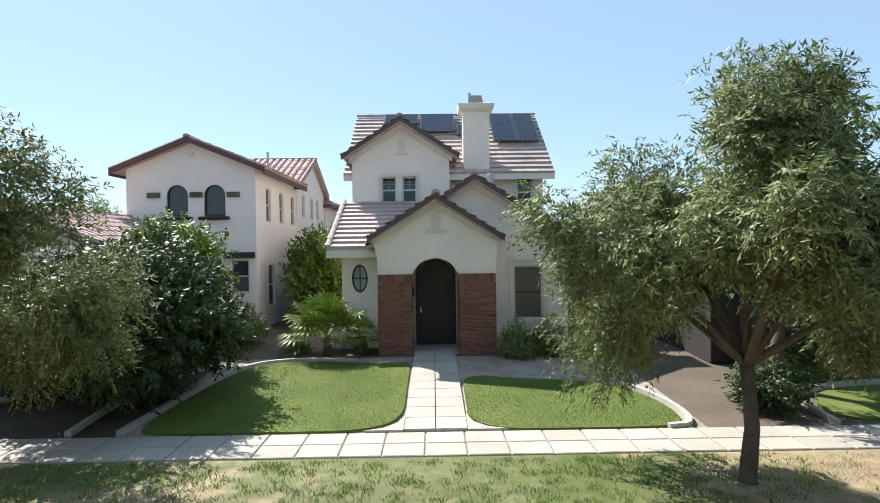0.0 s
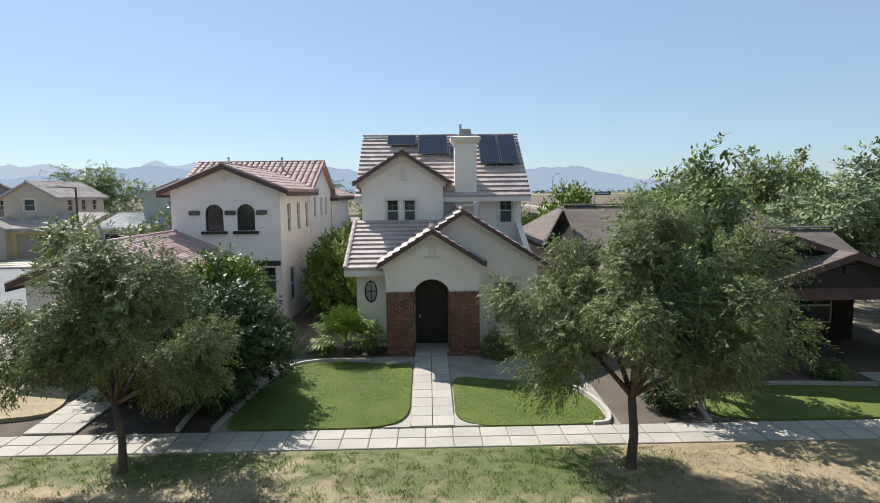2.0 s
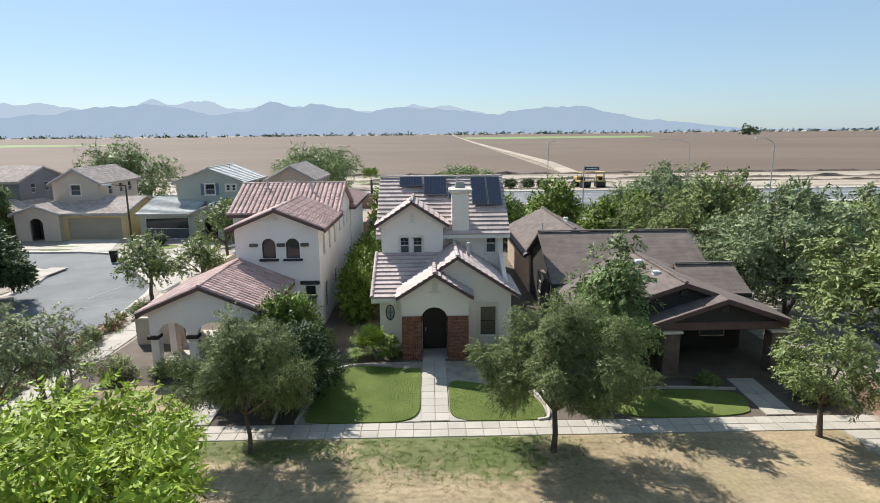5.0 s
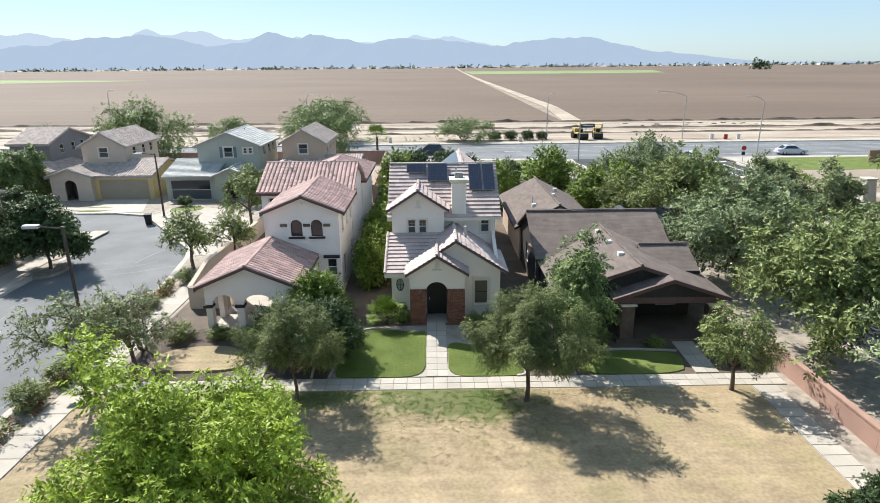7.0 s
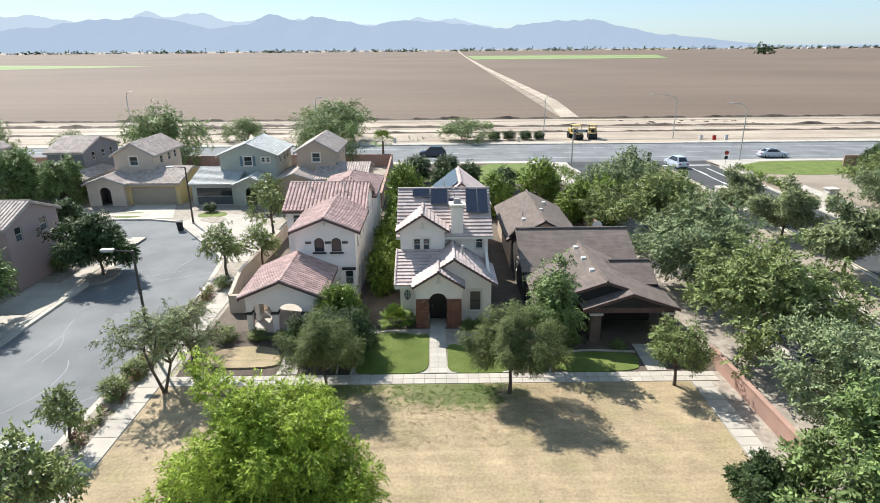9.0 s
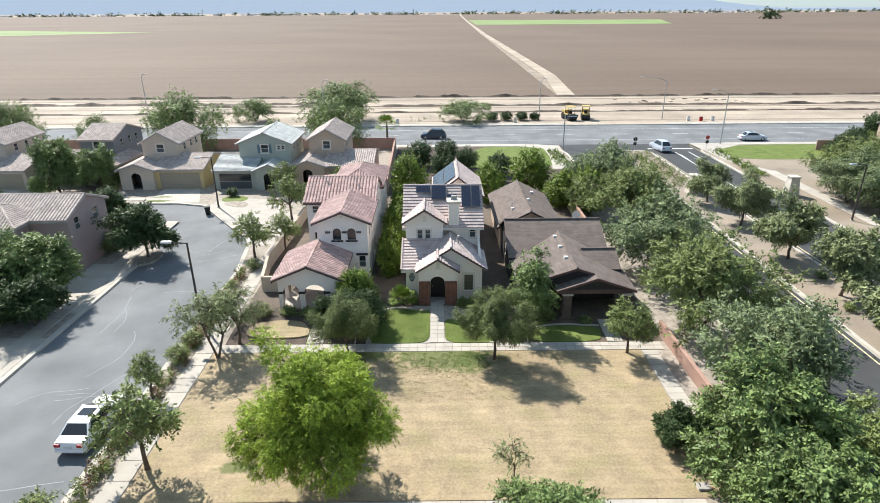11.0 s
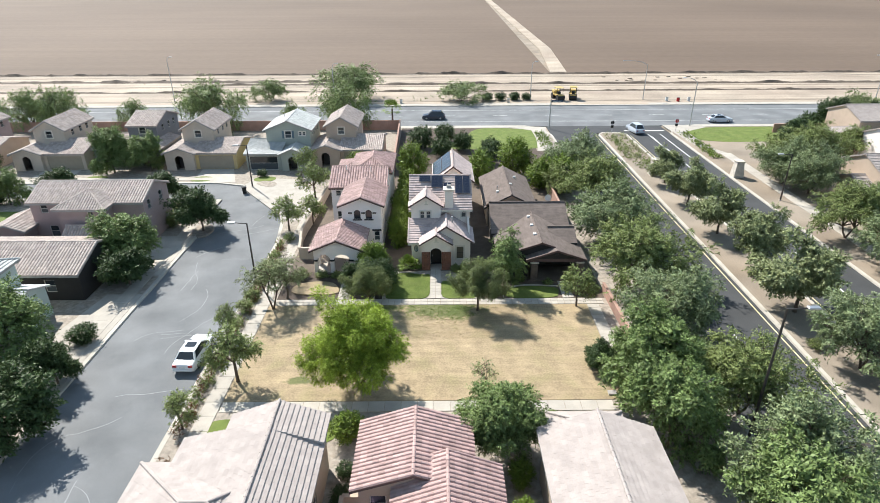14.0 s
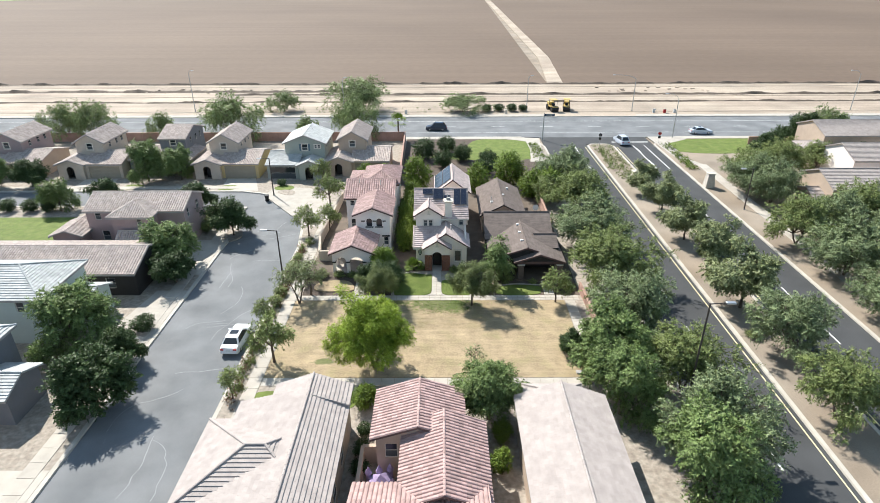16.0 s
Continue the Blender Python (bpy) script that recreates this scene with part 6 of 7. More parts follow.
bush = tree("dense dark green orchard shrub", 2.9, 1.9, "dark", 58, clear=0.05, clumps=70, per=100, size=(0.16, 0.07), droop=0.1, squash=1.0, clump_r=0.5, name="shrub")
copies(bush, [(-3.7, 62.1, 2.5, 1.0), (0.6, 65.9, 2.1, 1.0), (3.6, 60.8, 2.0, 1.0), (0.0, 57.2, 2.0, 1.0), (8.1, 57.3, 2.0, 1.0), (11.0, 101, 1.4, 0.8), (14.0, 101, 1.5, 0.8), (17.2, 101, 1.5, 0.8), (20, 101.2, 1.3, 0.8), (-31.0, 4.5, 1.35, 0.8),
               (-66, 36.4, 1.4, 0.9), (-62.5, 36.4, 1.4, 0.9), (-59.6, 36.4, 1.3, 0.9), (4.9, 12.1, 0.8, 0.75), (-27.2, 47.6, 0.9, 0.8), (7.2, 53.4, 1.8, 1.0), (66.0, 69, 2.3, 1.0), (70, 72, 2.4, 1.0), (-6.6, -12.3, 0.8, 0.9), (-6.5, -14.2, 0.8, 0.9), (-6.6, -10.2, 0.7, 0.9)], 1.9, "rounded bushes")
hedge = tree("bright yellow-green hedge shrub between the houses", 3.0, 1.3, "lime", 59, clear=0.02, clumps=60, per=100, size=(0.15, 0.055), droop=0.1, squash=1.0, clump_r=0.42, name="shrub")
copies(hedge, [(-5.2, 22.6, 1.25, 1.25), (-5.2, 24.8, 1.3, 1.3), (-5.1, 27.0, 1.3, 1.2), (-5.2, 29.4, 1.3, 1.3), (-5.1, 32.0, 1.4, 1.15), (-5.0, 35.0, 1.5, 1.1), (-4.8, 38.5, 1.6, 1.1), (-4.4, 43.5, 2.3, 1.2), (5.4, 44.3, 2.2, 1.0), (10.8, 46.8, 2.7, 1.0), (13.9, 41.5, 2.1, 1.0), (16.4, 40.4, 2.4, 1.0), (-9.6, 24.0 + 24, 1.6, 1.0),
                (-6.8, -7.2, 1.2, 0.9), (4.2, -11, 0.9, 1.0), (4.0, -14, 0.9, 1.0), (-13.0, 48.4, 1.6, 1.0)], 1.3, "hedge shrubs")
dusk = tree("olive green bush beside the yard walls", 2.2, 1.2, "olive", 60, clear=0.03, clumps=46, per=90, size=(0.12, 0.04), droop=0.1, squash=1.0, clump_r=0.38, name="shrub")
copies(dusk, [(1.05, 16.4, 0.6, 1.0), (1.85, 16.6, 0.6, 1.0), (-4.6, 17.4, 0.5, 0.6), (2.9, 16.4, 0.5, 0.7), (-12.6, 15.6, 0.8, 0.6), (-11.0, 15.5, 0.8, 0.55), (-14.6, 15.4, 0.9, 0.7), (-6.4, 18.6, 0.8, 0.9), (6.3, 14.6, 0.7, 0.7), (7.4, 14.5, 0.75, 0.75), (10.2, 13.9, 0.6, 0.6), (7.0, 13.9, 0.5, 0.5), (13.6, 12.4, 0.9, 0.7), (-18.6, 17.5, 0.9, 0.7), (-18.5, 20.2, 0.8, 0.6), (-18.6, 9.2, 1.0, 0.7), (-18.6, 11.6, 0.9, 0.6),
                (-18.5, 1.5, 0.9, 0.6), (-18.6, 3.2, 0.7, 0.6), (-18.5, -11.5, 0.7, 0.6), (-17.9, 24.6, 0.8, 0.7), (32, 12.8, 0.7, 0.6), (31.4, 15.6, 0.6, 0.6), (32.8, 21.5, 0.7, 0.6), (30.6, 3.0, 0.8, 0.6), (-33.0, 31.6, 1.5, 0.8), (-33.2, 29.0, 1.3, 0.8), (-32.4, 34.6, 1.2, 0.8)], 1.2, "low shrubs in the yards")


def rows_of(name, label, x0, x1, y0, y1, n, h, leaf, seed):
    """Low planting too dense to count."""
    r = random.Random(seed)
    cen = [(r.uniform(x0, x1), r.uniform(y0, y1), h * r.uniform(0.3, 0.8)) for _ in range(n)]
    tagged(part(name, leaf_mesh(name, cen, h * 0.6, 60, (0.14, 0.05), LEAF[leaf], seed, 0.0), LEAF[leaf]), label, "planting", "", "stuff")


rows_of("low_hedge", "low clipped green hedge beside the corner lawn", 44.2, 46.0, 55, 71, 110, 0.5, "lime", 71)
rows_of("low_hedge", "low clipped green hedge beside the corner lawn", 17.4, 19.4, 62, 71, 70, 0.5, "lime", 72)
rows_of("median_plants", "low shrubs planted along the median nose", 30.2, 33.8, 50, 70, 160, 0.45, "olive", 73)
rows_of("verge_plants", "dry low shrubs along the street verge", -19.0, -18.1, -20, 24, 110, 0.38, "rust", 74)
rows_of("verge_plants", "low green shrubs along the street verge", -19.0, -18.1, -6, 24, 120, 0.5, "olive", 76)
rows_of("desert_scrub", "sparse scrub on the pale dirt", -60, 22, 99.5, 104, 60, 0.5, "olive", 75)
# far tree line across the fields
r = random.Random(77)
cen = []
for k in range(420):
    x = r.uniform(-2500, 2500)
    if -60 < x < 60:
        continue
    y = r.uniform(2290, 2330)
    for j in range(3):
        cen.append((x + r.uniform(-9, 9), y, r.uniform(1.0, 5.5)))
for x in (596, 602, 609, 614):
    for j in range(8):
        cen.append((x + r.uniform(-4, 4), 1120 + r.uniform(-4, 4), r.uniform(2, 13)))
tagged(part("far_tree_line", leaf_mesh("far_tree_line", cen, 4.5, 16, (4.0, 2.4), LEAF["dark"], 9, 0.0, 0.6), LEAF["dark"]), "distant dark tree line along the fields", "trees", "", "stuff")


def fan_palm(label, at, h, n, size, trunk=0.18):
    """A palm: short trunk and fan leaves of narrow blades on stalks."""
    r = random.Random(int(at[0] * 10) + 400)
    t = thing("palm", label, "palm", at)
    part("trunk", tube([(0, 0, -0.05), (0.02, 0, h * 0.5), (0, 0.03, h)], [trunk * 1.2, trunk, trunk * 0.9], 9), M["bark"], t, smooth=True)
    for i in range(n):
        a, e = i * 2.4 + r.uniform(-0.2, 0.2), radians(r.uniform(-25, 75))
        d = Vector((math.cos(a) * math.cos(e), math.sin(a) * math.cos(e), math.sin(e)))
        side = d.cross(Vector((0, 0, 1))).normalized()
        up = side.cross(d)
        hub = Vector((0, 0, h)) + d * size * r.uniform(0.5, 0.9)
        v, f = [Vector((0, 0, h)) - side * 0.012, Vector((0, 0, h)) + side * 0.012, hub + side * 0.012, hub - side * 0.012], [(0, 1, 2, 3)]
        for k in range(13):
            b = radians(-105 + 210 * k / 12)
            w = d * math.cos(b) + side * math.sin(b)
            tip = hub + w * size * r.uniform(0.5, 0.66) - Vector((0, 0, size * 0.14)) + up * 0.05
            mid = hub + w * size * 0.36 + up * 0.03
            o = w.cross(up).normalized() * size * 0.032
            n0 = len(v)
            v += [hub, mid + o, tip, mid - o]
            f.append((n0, n0 + 1, n0 + 2, n0 + 3))
        part("frond", (v, f), LEAF["lime"], t)


fan_palm("low fan palm with splayed bright green fronds", (-3.75, 16.9, 0.2), 0.5, 46, 0.95, 0.1)
fan_palm("small fan palm beside the planting", (-2.95, 17.2, 0.2), 0.45, 16, 0.6)
fan_palm("feathery palm at the road corner", (-9.4, 78.6 - 3, 0.0), 3.8, 26, 1.7)


# ---- street furniture and vehicles ----
def street_lamp(label, x, y, h, arm, turn=0, m="pole_dark", box=True):
    t = thing("street_lamp", label, "street lamp", (x, y, 0), turn, "lamps along the streets")
    part("pole", tube([(0, 0, -0.1), (0, 0, h * 0.5), (0, 0, h)], [0.11, 0.085, 0.07], 8), M[m], t)
    part("base_plate", tube([(0, 0, 0), (0, 0, 0.12)], [0.2, 0.18], 8), M["kerb"], t)
    if box:
        part("arm", tube([(0, 0, h - 0.08), (arm, 0, h + 0.02)], [0.05, 0.04], 6), M[m], t)
        s = 1 if arm > 0 else -1
        part("lamp_head", bevel_box(min(arm, arm + s * 0.75), max(arm, arm + s * 0.75), -0.17, 0.17, h - 0.06, h + 0.1, 0.03), M["alu"], t)
    else:
        pts = [(0, 0, h - 0.05), (arm * 0.25, 0, h + 0.55), (arm * 0.6, 0, h + 0.85), (arm, 0, h + 0.95)]
        part("arm", tube(pts, [0.06, 0.055, 0.05, 0.045], 6), M[m], t)
        s = 1 if arm > 0 else -1
        part("lamp_head", bevel_box(min(arm, arm + s * 0.7), max(arm, arm + s * 0.7), -0.14, 0.14, h + 0.86, h + 1.0, 0.03), M["alu"], t)
    return t


street_lamp("dark street lamp with a flat head over the kerb", -19.0, 14.4, 6.7, -1.1)
street_lamp("dark street lamp with a flat head over the kerb", -27.4, 42.9, 6.2, -1.1, 10)
street_lamp("dark street lamp with a flat head in the boulevard", 20.25, -7.14, 10.22, 1.2)
street_lamp("dark street lamp among boulevard trees", 45.3, 36.4, 6.4, -1.1)
street_lamp("tall grey lamp with a curved arm at the junction", 48.6, 78.4 - 2, 8.2, -2.2, 0, "pole", False)
street_lamp("tall grey lamp with a long curved arm beyond the road", 47.2, 101, 7.8, -5.0, 0, "pole", False)
street_lamp("tall grey lamp beyond the road", 21.0, 101.5, 7.6, 0.6, 0, "pole", False)
street_lamp("tall grey lamp beyond the road", -62.0, 101.5, 9.0, 0.6, 0, "pole", False)
street_lamp("tall grey lamp beyond the road", -24.0, 97.5, 8.0, 0.6, 0, "pole", False)
street_lamp("tall grey lamp beyond the road", 102, 101.5, 8.6, -2.0, 0, "pole", False)
sp = thing("sign_pole", "grey pole with a dark street name sign", "sign", (20.9, 75.3, 0))
part("pole", tube([(0, 0, -0.1), (0, 0, 5.6)], [0.12, 0.09], 8), M["pole"], sp)
part("sign", bevel_box(0.1, 2.2, -0.03, 0.03, 4.9, 5.35), M["sign"], sp)
part("lettering", boxes((0.35, 1.95, -0.045, -0.035, 5.07, 5.2)), M["paint"], sp)
for x, y in ((31.9, 71.2), (44.3, 72.2)):
    t = thing("traffic_sign", "small road sign with a dark disc on a post", "sign", (x, y, 0))
    part("post", tube([(0, 0, 0), (0, 0, 2.3)], [0.04, 0.04]), M["pole"], t)
    part("disc", tube([(0, -0.03, 2.0), (0, 0.0, 2.0)], [0.36, 0.36], 8), M["red"] if x > 40 else M["black"], t)
    part("box", bevel_box(-0.25, 0.25, -0.05, 0.05, 1.0, 1.5), M["black"], t)
for x, y in ((31.9, 47.3), (43.9, 46.2)):
    t = thing("gate_pillar", "tapered pale stone entrance pillar with a cap", "pillar", (x, y, 0))
    v = [(sx * w, sy * w, z) for z, w in ((-0.05, 0.75), (2.3, 0.5)) for sx, sy in ((-1, -1), (1, -1), (1, 1), (-1, 1))]
    part("shaft", (v, [(0, 1, 5, 4), (1, 2, 6, 5), (2, 3, 7, 6), (3, 0, 4, 7), (4, 5, 6, 7)]), M["stone"], t)
    part("cap", bevel_box(-0.62, 0.62, -0.62, 0.62, 2.3, 2.48, 0.04), M["stone"], t)
for x, y, mt in ((52, 99, "paint"), (54.5, 98.6, "red"), (-9.0, 98.2, "paint"), (15.5, 98.4, "stone"), (57, 98.8, "paint"), (11.6, -4.9, "paint"), (12.2, -2.6, "paint")):
    t = thing("utility_box", "small pale utility box on the ground", "box", (x, y, 0))
    part("body", bevel_box(-0.3, 0.3, -0.2, 0.2, -0.02, 0.9 if y > 50 else 0.12), M[mt], t)
    part("lid", bevel_box(-0.33, 0.33, -0.23, 0.23, 0.9 if y > 50 else 0.12, 0.96 if y > 50 else 0.16), M["grey_trim"], t)
b = thing("wheelie_bin", "black wheeled rubbish bin standing on the street edge", "bin", (-27.9, 40.7, ROAD), 20)
v = [(sx * w, sy * w * 1.1, z) for z, w in ((0.05, 0.24), (0.95, 0.31)) for sx, sy in ((-1, -1), (1, -1), (1, 1), (-1, 1))]
part("body", (v, [(0, 1, 5, 4), (1, 2, 6, 5), (2, 3, 7, 6), (3, 0, 4, 7), (3, 2, 1, 0)]), M["black"], b)
part("lid", bevel_box(-0.34, 0.34, -0.4, 0.36, 0.95, 1.02), M["black"], b)
for s in (-1, 1):
    part("wheel", tube([(s * 0.2, 0.3, 0.1), (s * 0.27, 0.3, 0.1)], [0.1, 0.1], 10), M["rubber"], b)


def car(label, at, turn, paint, kind="sedan"):
    """A car: lofted body, glass house, wheels, lamps. It points along +y."""
    t = thing("car", label, "car", at, turn, "cars on the roads")
    tall = 1.0 if kind == "sedan" else 1.22
    L, W = 4.7, 0.9
    prof = [(-2.35, 0.35, 0.62, 0.80), (-2.25, 0.28, 0.92, 0.86), (-1.5, 0.22, 1.0, 0.9), (0, 0.2, 0.98, 0.9), (1.0, 0.22, 0.95, 0.9), (1.9, 0.25, 0.86, 0.88), (2.25, 0.3, 0.72, 0.8), (2.35, 0.36, 0.55, 0.7)]
    v, f = [], []
    for y, z0, z1, w in prof:
        z1 *= 1 + (tall - 1) * 0.5
        v += [(-w, y, z0), (-w - 0.02, y, (z0 + z1) / 2), (-w + 0.06, y, z1 - 0.05), (-w + 0.2, y, z1), (w - 0.2, y, z1), (w - 0.06, y, z1 - 0.05), (w + 0.02, y, (z0 + z1) / 2), (w, y, z0)]
    for i in range(len(prof) - 1):
        for k in range(8):
            f.append((8 * i + k, 8 * i + (k + 1) % 8, 8 * i + 8 + (k + 1) % 8, 8 * i + 8 + k))
    f += [tuple(range(8)), tuple(8 * (len(prof) - 1) + k for k in range(7, -1, -1))]
    body = part("body", (v, f), M[paint], t, smooth=False)
    rear = -2.1 if kind != "sedan" else -1.75
    ys = [(rear, 0.95), (rear + 0.55, 1.42 * tall), (0.25, 1.45 * tall), (1.15, 0.95)]
    zb = 0.97 * (1 + (tall - 1) * 0.5)
    cab, cf = [], []
    for y, z in ys:
        w = 0.86 if z < 1.1 else 0.66
        cab += [(-w, y, max(z, zb)), (w, y, max(z, zb))]
    A = [(-0.84, ys[0][0], zb - 0.03), (0.84, ys[0][0], zb - 0.03), (-0.62, ys[1][0], ys[1][1]), (0.62, ys[1][0], ys[1][1]), (-0.62, ys[2][0], ys[2][1]), (0.62, ys[2][0], ys[2][1]), (-0.84, ys[3][0], zb - 0.03), (0.84, ys[3][0], zb - 0.03)]
    A = [Vector(q) for q in A]
    c = part("cabin", (A, [(0, 2, 3, 1), (4, 6, 7, 5), (0, 6, 4, 2), (1, 3, 5, 7), (2, 4, 5, 3)]), M[paint], t)

    def pane(nm, q, inset, off):
        mid = sum((A[i] for i in q), Vector()) / 4
        part(nm, ([mid + (A[i] - mid) * inset + Vector(off) for i in q], [(0, 1, 2, 3)]), M["glass"], c)

    pane("rear_window", (0, 2, 3, 1), 0.86, (0, -0.012, 0.012))
    pane("windscreen", (4, 6, 7, 5), 0.88, (0, 0.012, 0.012))
    pane("side_window", (0, 6, 4, 2), 0.84, (-0.015, 0, 0.012))
    pane("side_window", (1, 3, 5, 7), 0.84, (0.015, 0, 0.012))
    if kind == "sedan":
        part("sunroof", boxes((-0.4, 0.4, -0.6, 0.05, 1.44, 1.462)), M["glass"], t)
    for s in (-1, 1):
        for y in (-1.4, 1.42):
            w = part("wheel", tube([(s * 0.72, y, 0.33), (s * 0.91, y, 0.33)], [0.33, 0.33], 16), M["rubber"], t)
            part("rim", tube([(s * 0.9, y, 0.33), (s * 0.925, y, 0.33)], [0.21, 0.2], 10), M["alu"], w)
        part("tail_lamp", bevel_box(s * 0.62 - 0.16, s * 0.62 + 0.16, -2.37, -2.27, 0.68, 0.86), M["red"], t)
        part("headlamp", bevel_box(s * 0.6 - 0.17, s * 0.6 + 0.17, 2.16, 2.31, 0.58, 0.7), M["alu"], t)
        part("mirror", bevel_box(s * 0.98 - 0.09, s * 0.98 + 0.09, 0.75, 0.87, 0.95, 1.07), M[paint], t)
    part("bumper", bevel_box(-0.78, 0.78, -2.42, -2.28, 0.36, 0.56), M[paint], t)
    part("number_plate", boxes((-0.22, 0.22, -2.385, -2.37, 0.64, 0.76)), M["paint"], t)
    return t


car("white sedan parked beside the kerb", (-20.75, 2.5, ROAD), -2, "white")
car("pale silver car waiting at the junction", (36.7, 72.6, ROAD), 8, "silver", "suv")
car("dark blue car on the arterial road", (-1.5, 83.5, ROAD), 88, "darkcar", "suv")
car("silver car on the arterial road", (56, 80.0, ROAD), 270, "silver")


def roller(label, x, y, turn):
    """A yellow road roller: two drums, frame, engine hood, canopy on posts."""
    t = thing("road_roller", label, "road roller", (x, y, 0), turn)
    for s in (-1, 1):
        part("drum", tube([(-0.85, s * 1.5, 0.68), (0.85, s * 1.5, 0.68)], [0.68, 0.68], 18), M["black"], t)
    part("frame", bevel_box(-0.75, 0.75, -2.0, 2.0, 0.95, 1.3, 0.06), M["machine"], t)
    part("hood", bevel_box(-0.7, 0.7, 0.5, 2.1, 1.3, 2.0, 0.1), M["machine"], t)
    part("seat", bevel_box(-0.35, 0.35, -0.8, -0.2, 1.3, 1.9, 0.06), M["black"], t)
    for sx in (-0.7, 0.7):
        for y2 in (-1.2, 0.4):
            part("post", tube([(sx, y2, 1.3), (sx, y2, 2.75)], [0.04, 0.04], 6), M["black"], t)
    part("canopy", bevel_box(-0.85, 0.85, -1.4, 0.6, 2.75, 2.87, 0.04), M["machine"], t)


roller("yellow road roller standing on the dirt verge", 27.4, 101.5, 12)
roller("yellow road roller standing on the dirt verge", 31.0, 102.0, -10)


# ---- walls and yard clutter ----
def wall_run(name, pts, h, m, label):
    """A block wall with a capping course, pier by pier."""
    t = thing(name, label, "wall")
    for (x0, y0), (x1, y1) in zip(pts, pts[1:]):
        dx, dy = x1 - x0, y1 - y0
        l = math.hypot(dx, dy)
        ox, oy = -dy / l * 0.1, dx / l * 0.1
        n = max(1, round(l / 2.4))
        for i in range(n):
            a, b = (x0 + dx * i / n, y0 + dy * i / n), (x0 + dx * (i + 1) / n - dx / l * 0.01, y0 + dy * (i + 1) / n - dy / l * 0.01)
            for nm, z0, z1, k, mm2 in (("panel", -0.05, h, 1.0, m), ("coping", h, h + 0.08, 1.35, m)):
                v = [(p[0] + s * ox * k, p[1] + s * oy * k, z) for z in (z0, z1) for p, s in ((a, 1), (a, -1), (b, -1), (b, 1))]
                part(nm, (v, [(0, 1, 2, 3), (7, 6, 5, 4), (0, 4, 5, 1), (1, 5, 6, 2), (2, 6, 7, 3), (3, 7, 4, 0)]), M[mm2], t)
    return t


wall_run("garden_wall", [(-15.6, 19.5), (-16.4, 24.5), (-16.0, 32), (-15.8, 40)], 1.5, "block", "tan rendered garden wall along the side yard")
wall_run("garden_wall", [(-15.6, 19.5), (-13.3, 19.5)], 1.5, "block", "tan rendered garden wall joining the house")
wall_run("garden_wall", [(-7.4, 48), (-7.6, 60), (-7.9, 74.5)], 1.9, "block_red", "brown block wall beside the orchard")
wall_run("garden_wall", [(-7.9, 74.5), (-120, 74.5)], 1.8, "block_red", "brown block wall along the arterial road")
wall_run("low_wall", [(15.35, 12.6), (15.4, 9.5), (15.5, 3.2)], 0.9, "block_red", "low red block wall with a pale coping")
wall_run("garden_wall", [(-5.2, -13.2), (-6.3, -13.2), (-6.3, -22)], 1.6, "stucco_tan", "tan rendered patio wall")
wall_run("garden_wall", [(14.6, 28), (14.6, 45)], 1.7, "block_red", "brown block wall behind the bungalow")
wall_run("garden_wall", [(62, 71), (76, 71), (90, 71)], 1.6, "block_red", "brown block wall beside the corner lawn")
u = thing("play_castle", "pale purple toy play castle with pointed turrets in a patio", "play castle", (-4.75, -16.0, 0), 12)
part("wall", boxes((-0.8, 0.8, -0.7, -0.62, -0.02, 1.1), (-0.8, 0.8, 0.62, 0.7, -0.02, 1.1), (-0.8, -0.72, -0.62, 0.62, -0.02, 1.1), (0.72, 0.8, -0.62, 0.62, -0.02, 1.1)), M["purple"], u)
part("roof", ([(-0.8, -0.7, 1.1), (0.8, -0.7, 1.1), (0.8, 0.7, 1.1), (-0.8, 0.7, 1.1), (0, 0, 1.75)], [(0, 1, 4), (1, 2, 4), (2, 3, 4), (3, 0, 4)]), M["purple"], u)
for sx in (-0.78, 0, 0.78):
    for sy in (-0.68, 0.68):
        w = part("turret", tube([(sx, sy, -0.02), (sx, sy, 1.35), (sx, sy, 1.36)], [0.2, 0.2, 0.26], 9), M["purple"], u)
        part("spire", tube([(sx, sy, 1.36), (sx, sy, 1.95)], [0.27, 0.015], 9), M["purple"], w)
for x, y in ((-18.3, 33.2), (-18.0, 34.4), (-17.8, 35.6), (-17.7, 36.8)):
    part("step", bevel_box(x - 0.9, x + 0.9, y - 0.35, y + 0.35, 0.0, 0.06), M["concrete"], thing("stepping_slab", "pale concrete stepping slab in gravel", "slab", (0, 0, 0.0)))
rk = random.Random(90)
cen = [(rk.uniform(40, 75) * (1 if rk.random() < 0.5 else -1.2) + 5, rk.uniform(122, 131), 0.0) for _ in range(40)]
rocks = []
for x, y, z in cen:
    s = rk.uniform(0.2, 0.6)
    rocks.append(boxes((x - s, x + s, y - s * 0.6, y + s * 0.6, -0.05, s * 0.4)))
tagged(part("rubble", merge(*rocks), M["dirt"]), "scattered clods on the graded dirt", "rubble", "", "stuff")


# ---- grass blades where the ground is passed closely ----
def inside(x, y, loop):
    hit = np.zeros(len(x), bool)
    for (ax, ay), (bx, by) in zip(loop, loop[1:] + loop[:1]):
        if ay != by:
            hit ^= ((ay > y) != (by > y)) & (x < (bx - ax) * (y - ay) / (by - ay) + ax)
    return hit


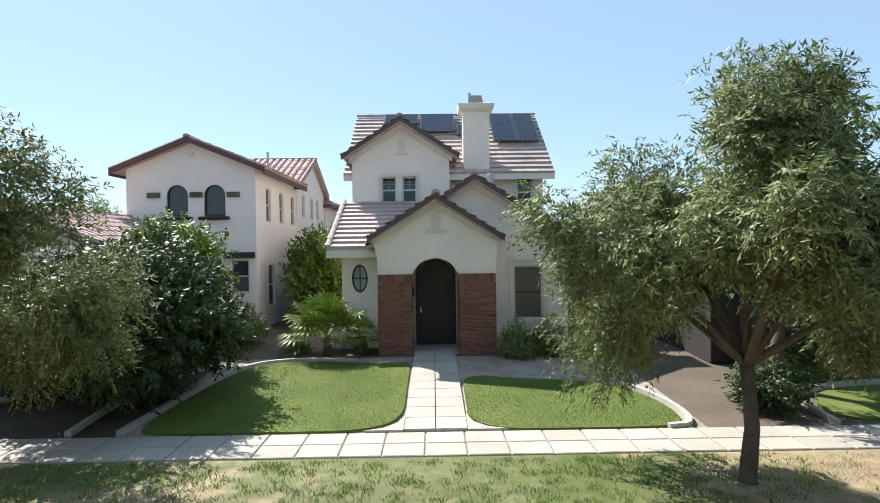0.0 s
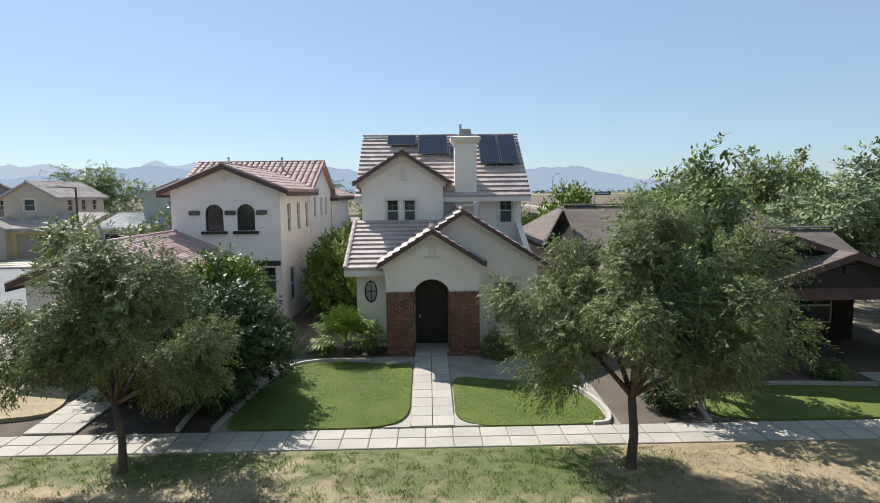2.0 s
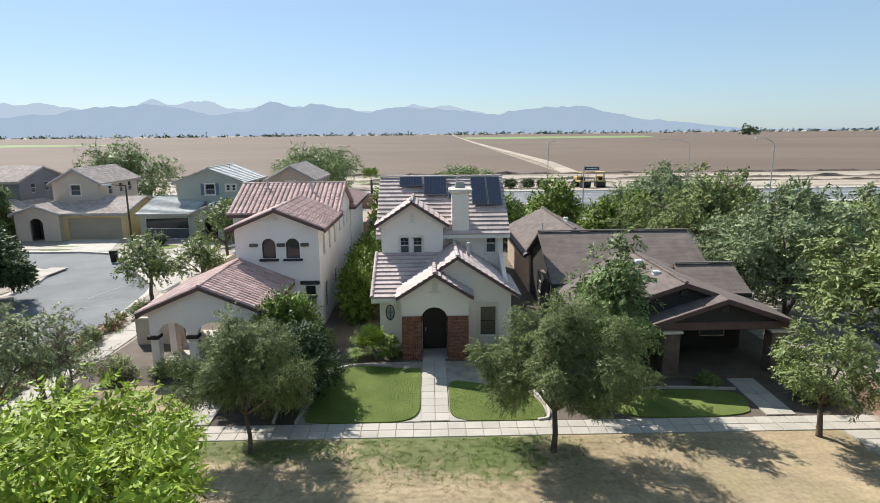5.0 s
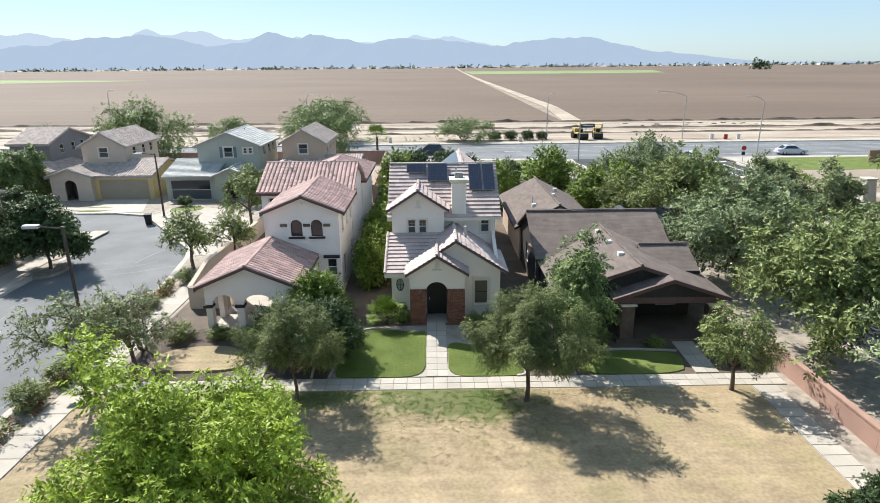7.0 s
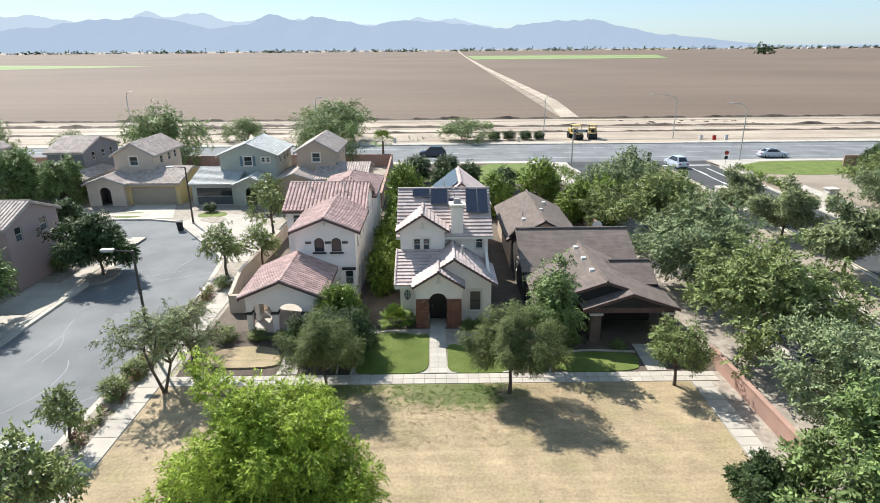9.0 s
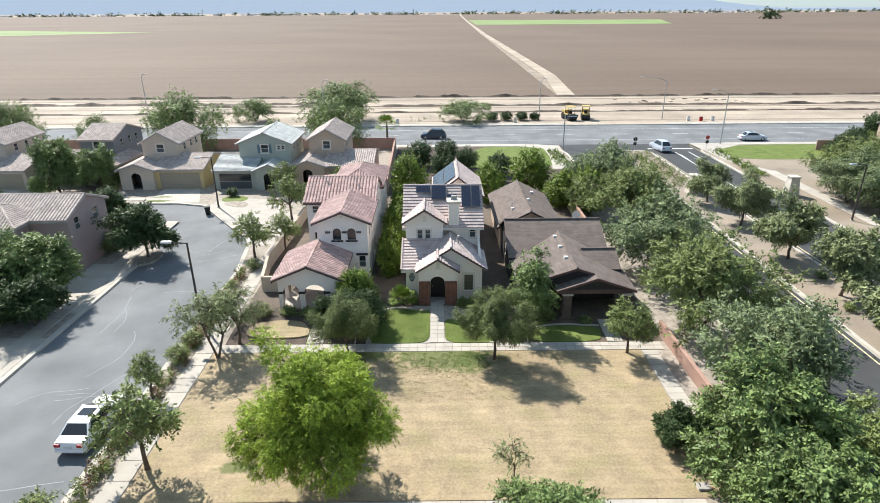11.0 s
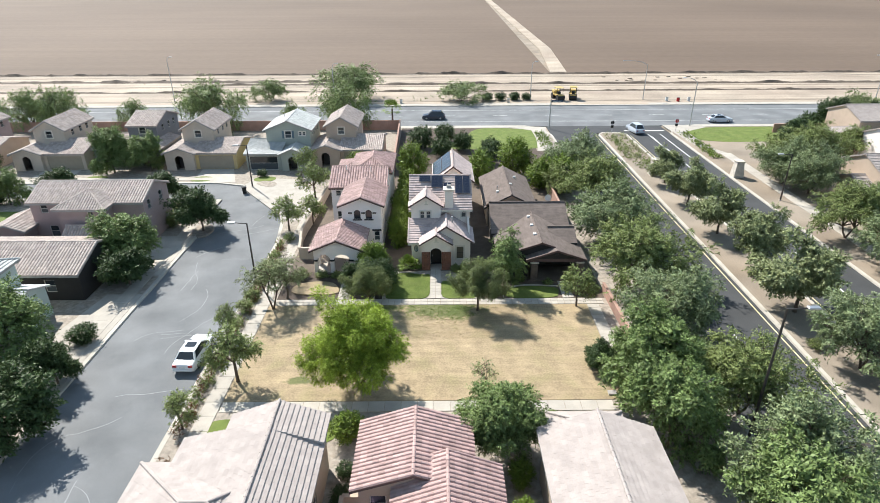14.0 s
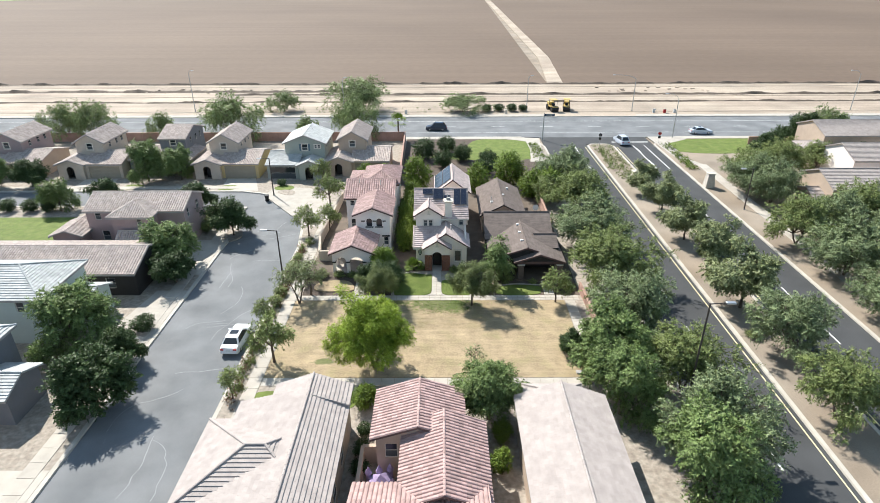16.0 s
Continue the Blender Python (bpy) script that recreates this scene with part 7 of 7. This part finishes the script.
def blades(name, x, y, z, tall, wide, material, label, seed):
    """Upright grass blades, three corners each, leaning at random."""
    r = np.random.default_rng(seed)
    n = len(x)
    a, h = r.uniform(0, 6.283, n), r.uniform(0.5, 1.2, n) * tall
    foot = np.stack([x, y, z - 0.004], 1)
    side = np.stack([np.cos(a), np.sin(a), np.zeros(n)], 1) * wide * r.uniform(0.7, 1.3, n)[:, None]
    tip = foot + np.stack([r.normal(0, 0.45, n) * h, r.normal(0, 0.45, n) * h, h], 1)
    v = np.stack([foot - side, foot + side, tip], 1).reshape(-1, 3)
    me = bpy.data.meshes.new(name)
    me.vertices.add(3 * n)
    me.vertices.foreach_set("co", v.ravel())
    me.loops.add(3 * n)
    me.loops.foreach_set("vertex_index", np.arange(3 * n))
    me.polygons.add(n)
    me.polygons.foreach_set("loop_start", np.arange(n) * 3)
    me.polygons.foreach_set("loop_total", np.full(n, 3))
    me.materials.append(material)
    me.update(calc_edges=True)
    tagged(part(name, me, material), label, "grass", "", "stuff")


rg = np.random.default_rng(77)
for key in "ab":
    loop = [(float(p[0]), float(p[1])) for p in LAWNS[key]]
    gx, gy = rg.uniform(-6.2, 3.3, 110000), rg.uniform(11.25, 16.3, 110000)
    ok = inside(gx, gy, loop)
    gx, gy = gx[ok], gy[ok]
    gz = np.array([yard(a, b) for a, b in zip(gx, gy)]) + 0.05
    blades("lawn_grass", gx, gy, gz, 0.026, 0.006, LEAF["grass"], "short trimmed green grass blades on the lawn", 5 + len(gx) % 7)
tx, ty = rg.uniform(-10, 7.5, 3600), rg.uniform(4.5, 10.05, 3600)
gx = np.repeat(tx, 22) + rg.normal(0, 0.06, 79200)
gy = np.minimum(np.repeat(ty, 22) + rg.normal(0, 0.06, 79200), 10.08)
green = np.repeat((((tx + 0.7) / 4.6) ** 2 + ((ty - 10.0) / 2.6) ** 2 + rg.normal(0, 0.25, 3600) < 1) | (((tx + 7.5) / 3.5) ** 2 + ((ty - 9.8) / 1.3) ** 2 + rg.normal(0, 0.3, 3600) < 1), 22)
blades("park_grass", gx[green], gy[green], np.full(int(green.sum()), 0.03), 0.055, 0.006, LEAF["grass"], "uneven green grass tufts at the park edge", 8)
blades("dry_grass", gx[~green], gy[~green], np.full(int((~green).sum()), 0.03), 0.035, 0.005, M["straw"], "dry straw-coloured grass tufts in the park", 9)
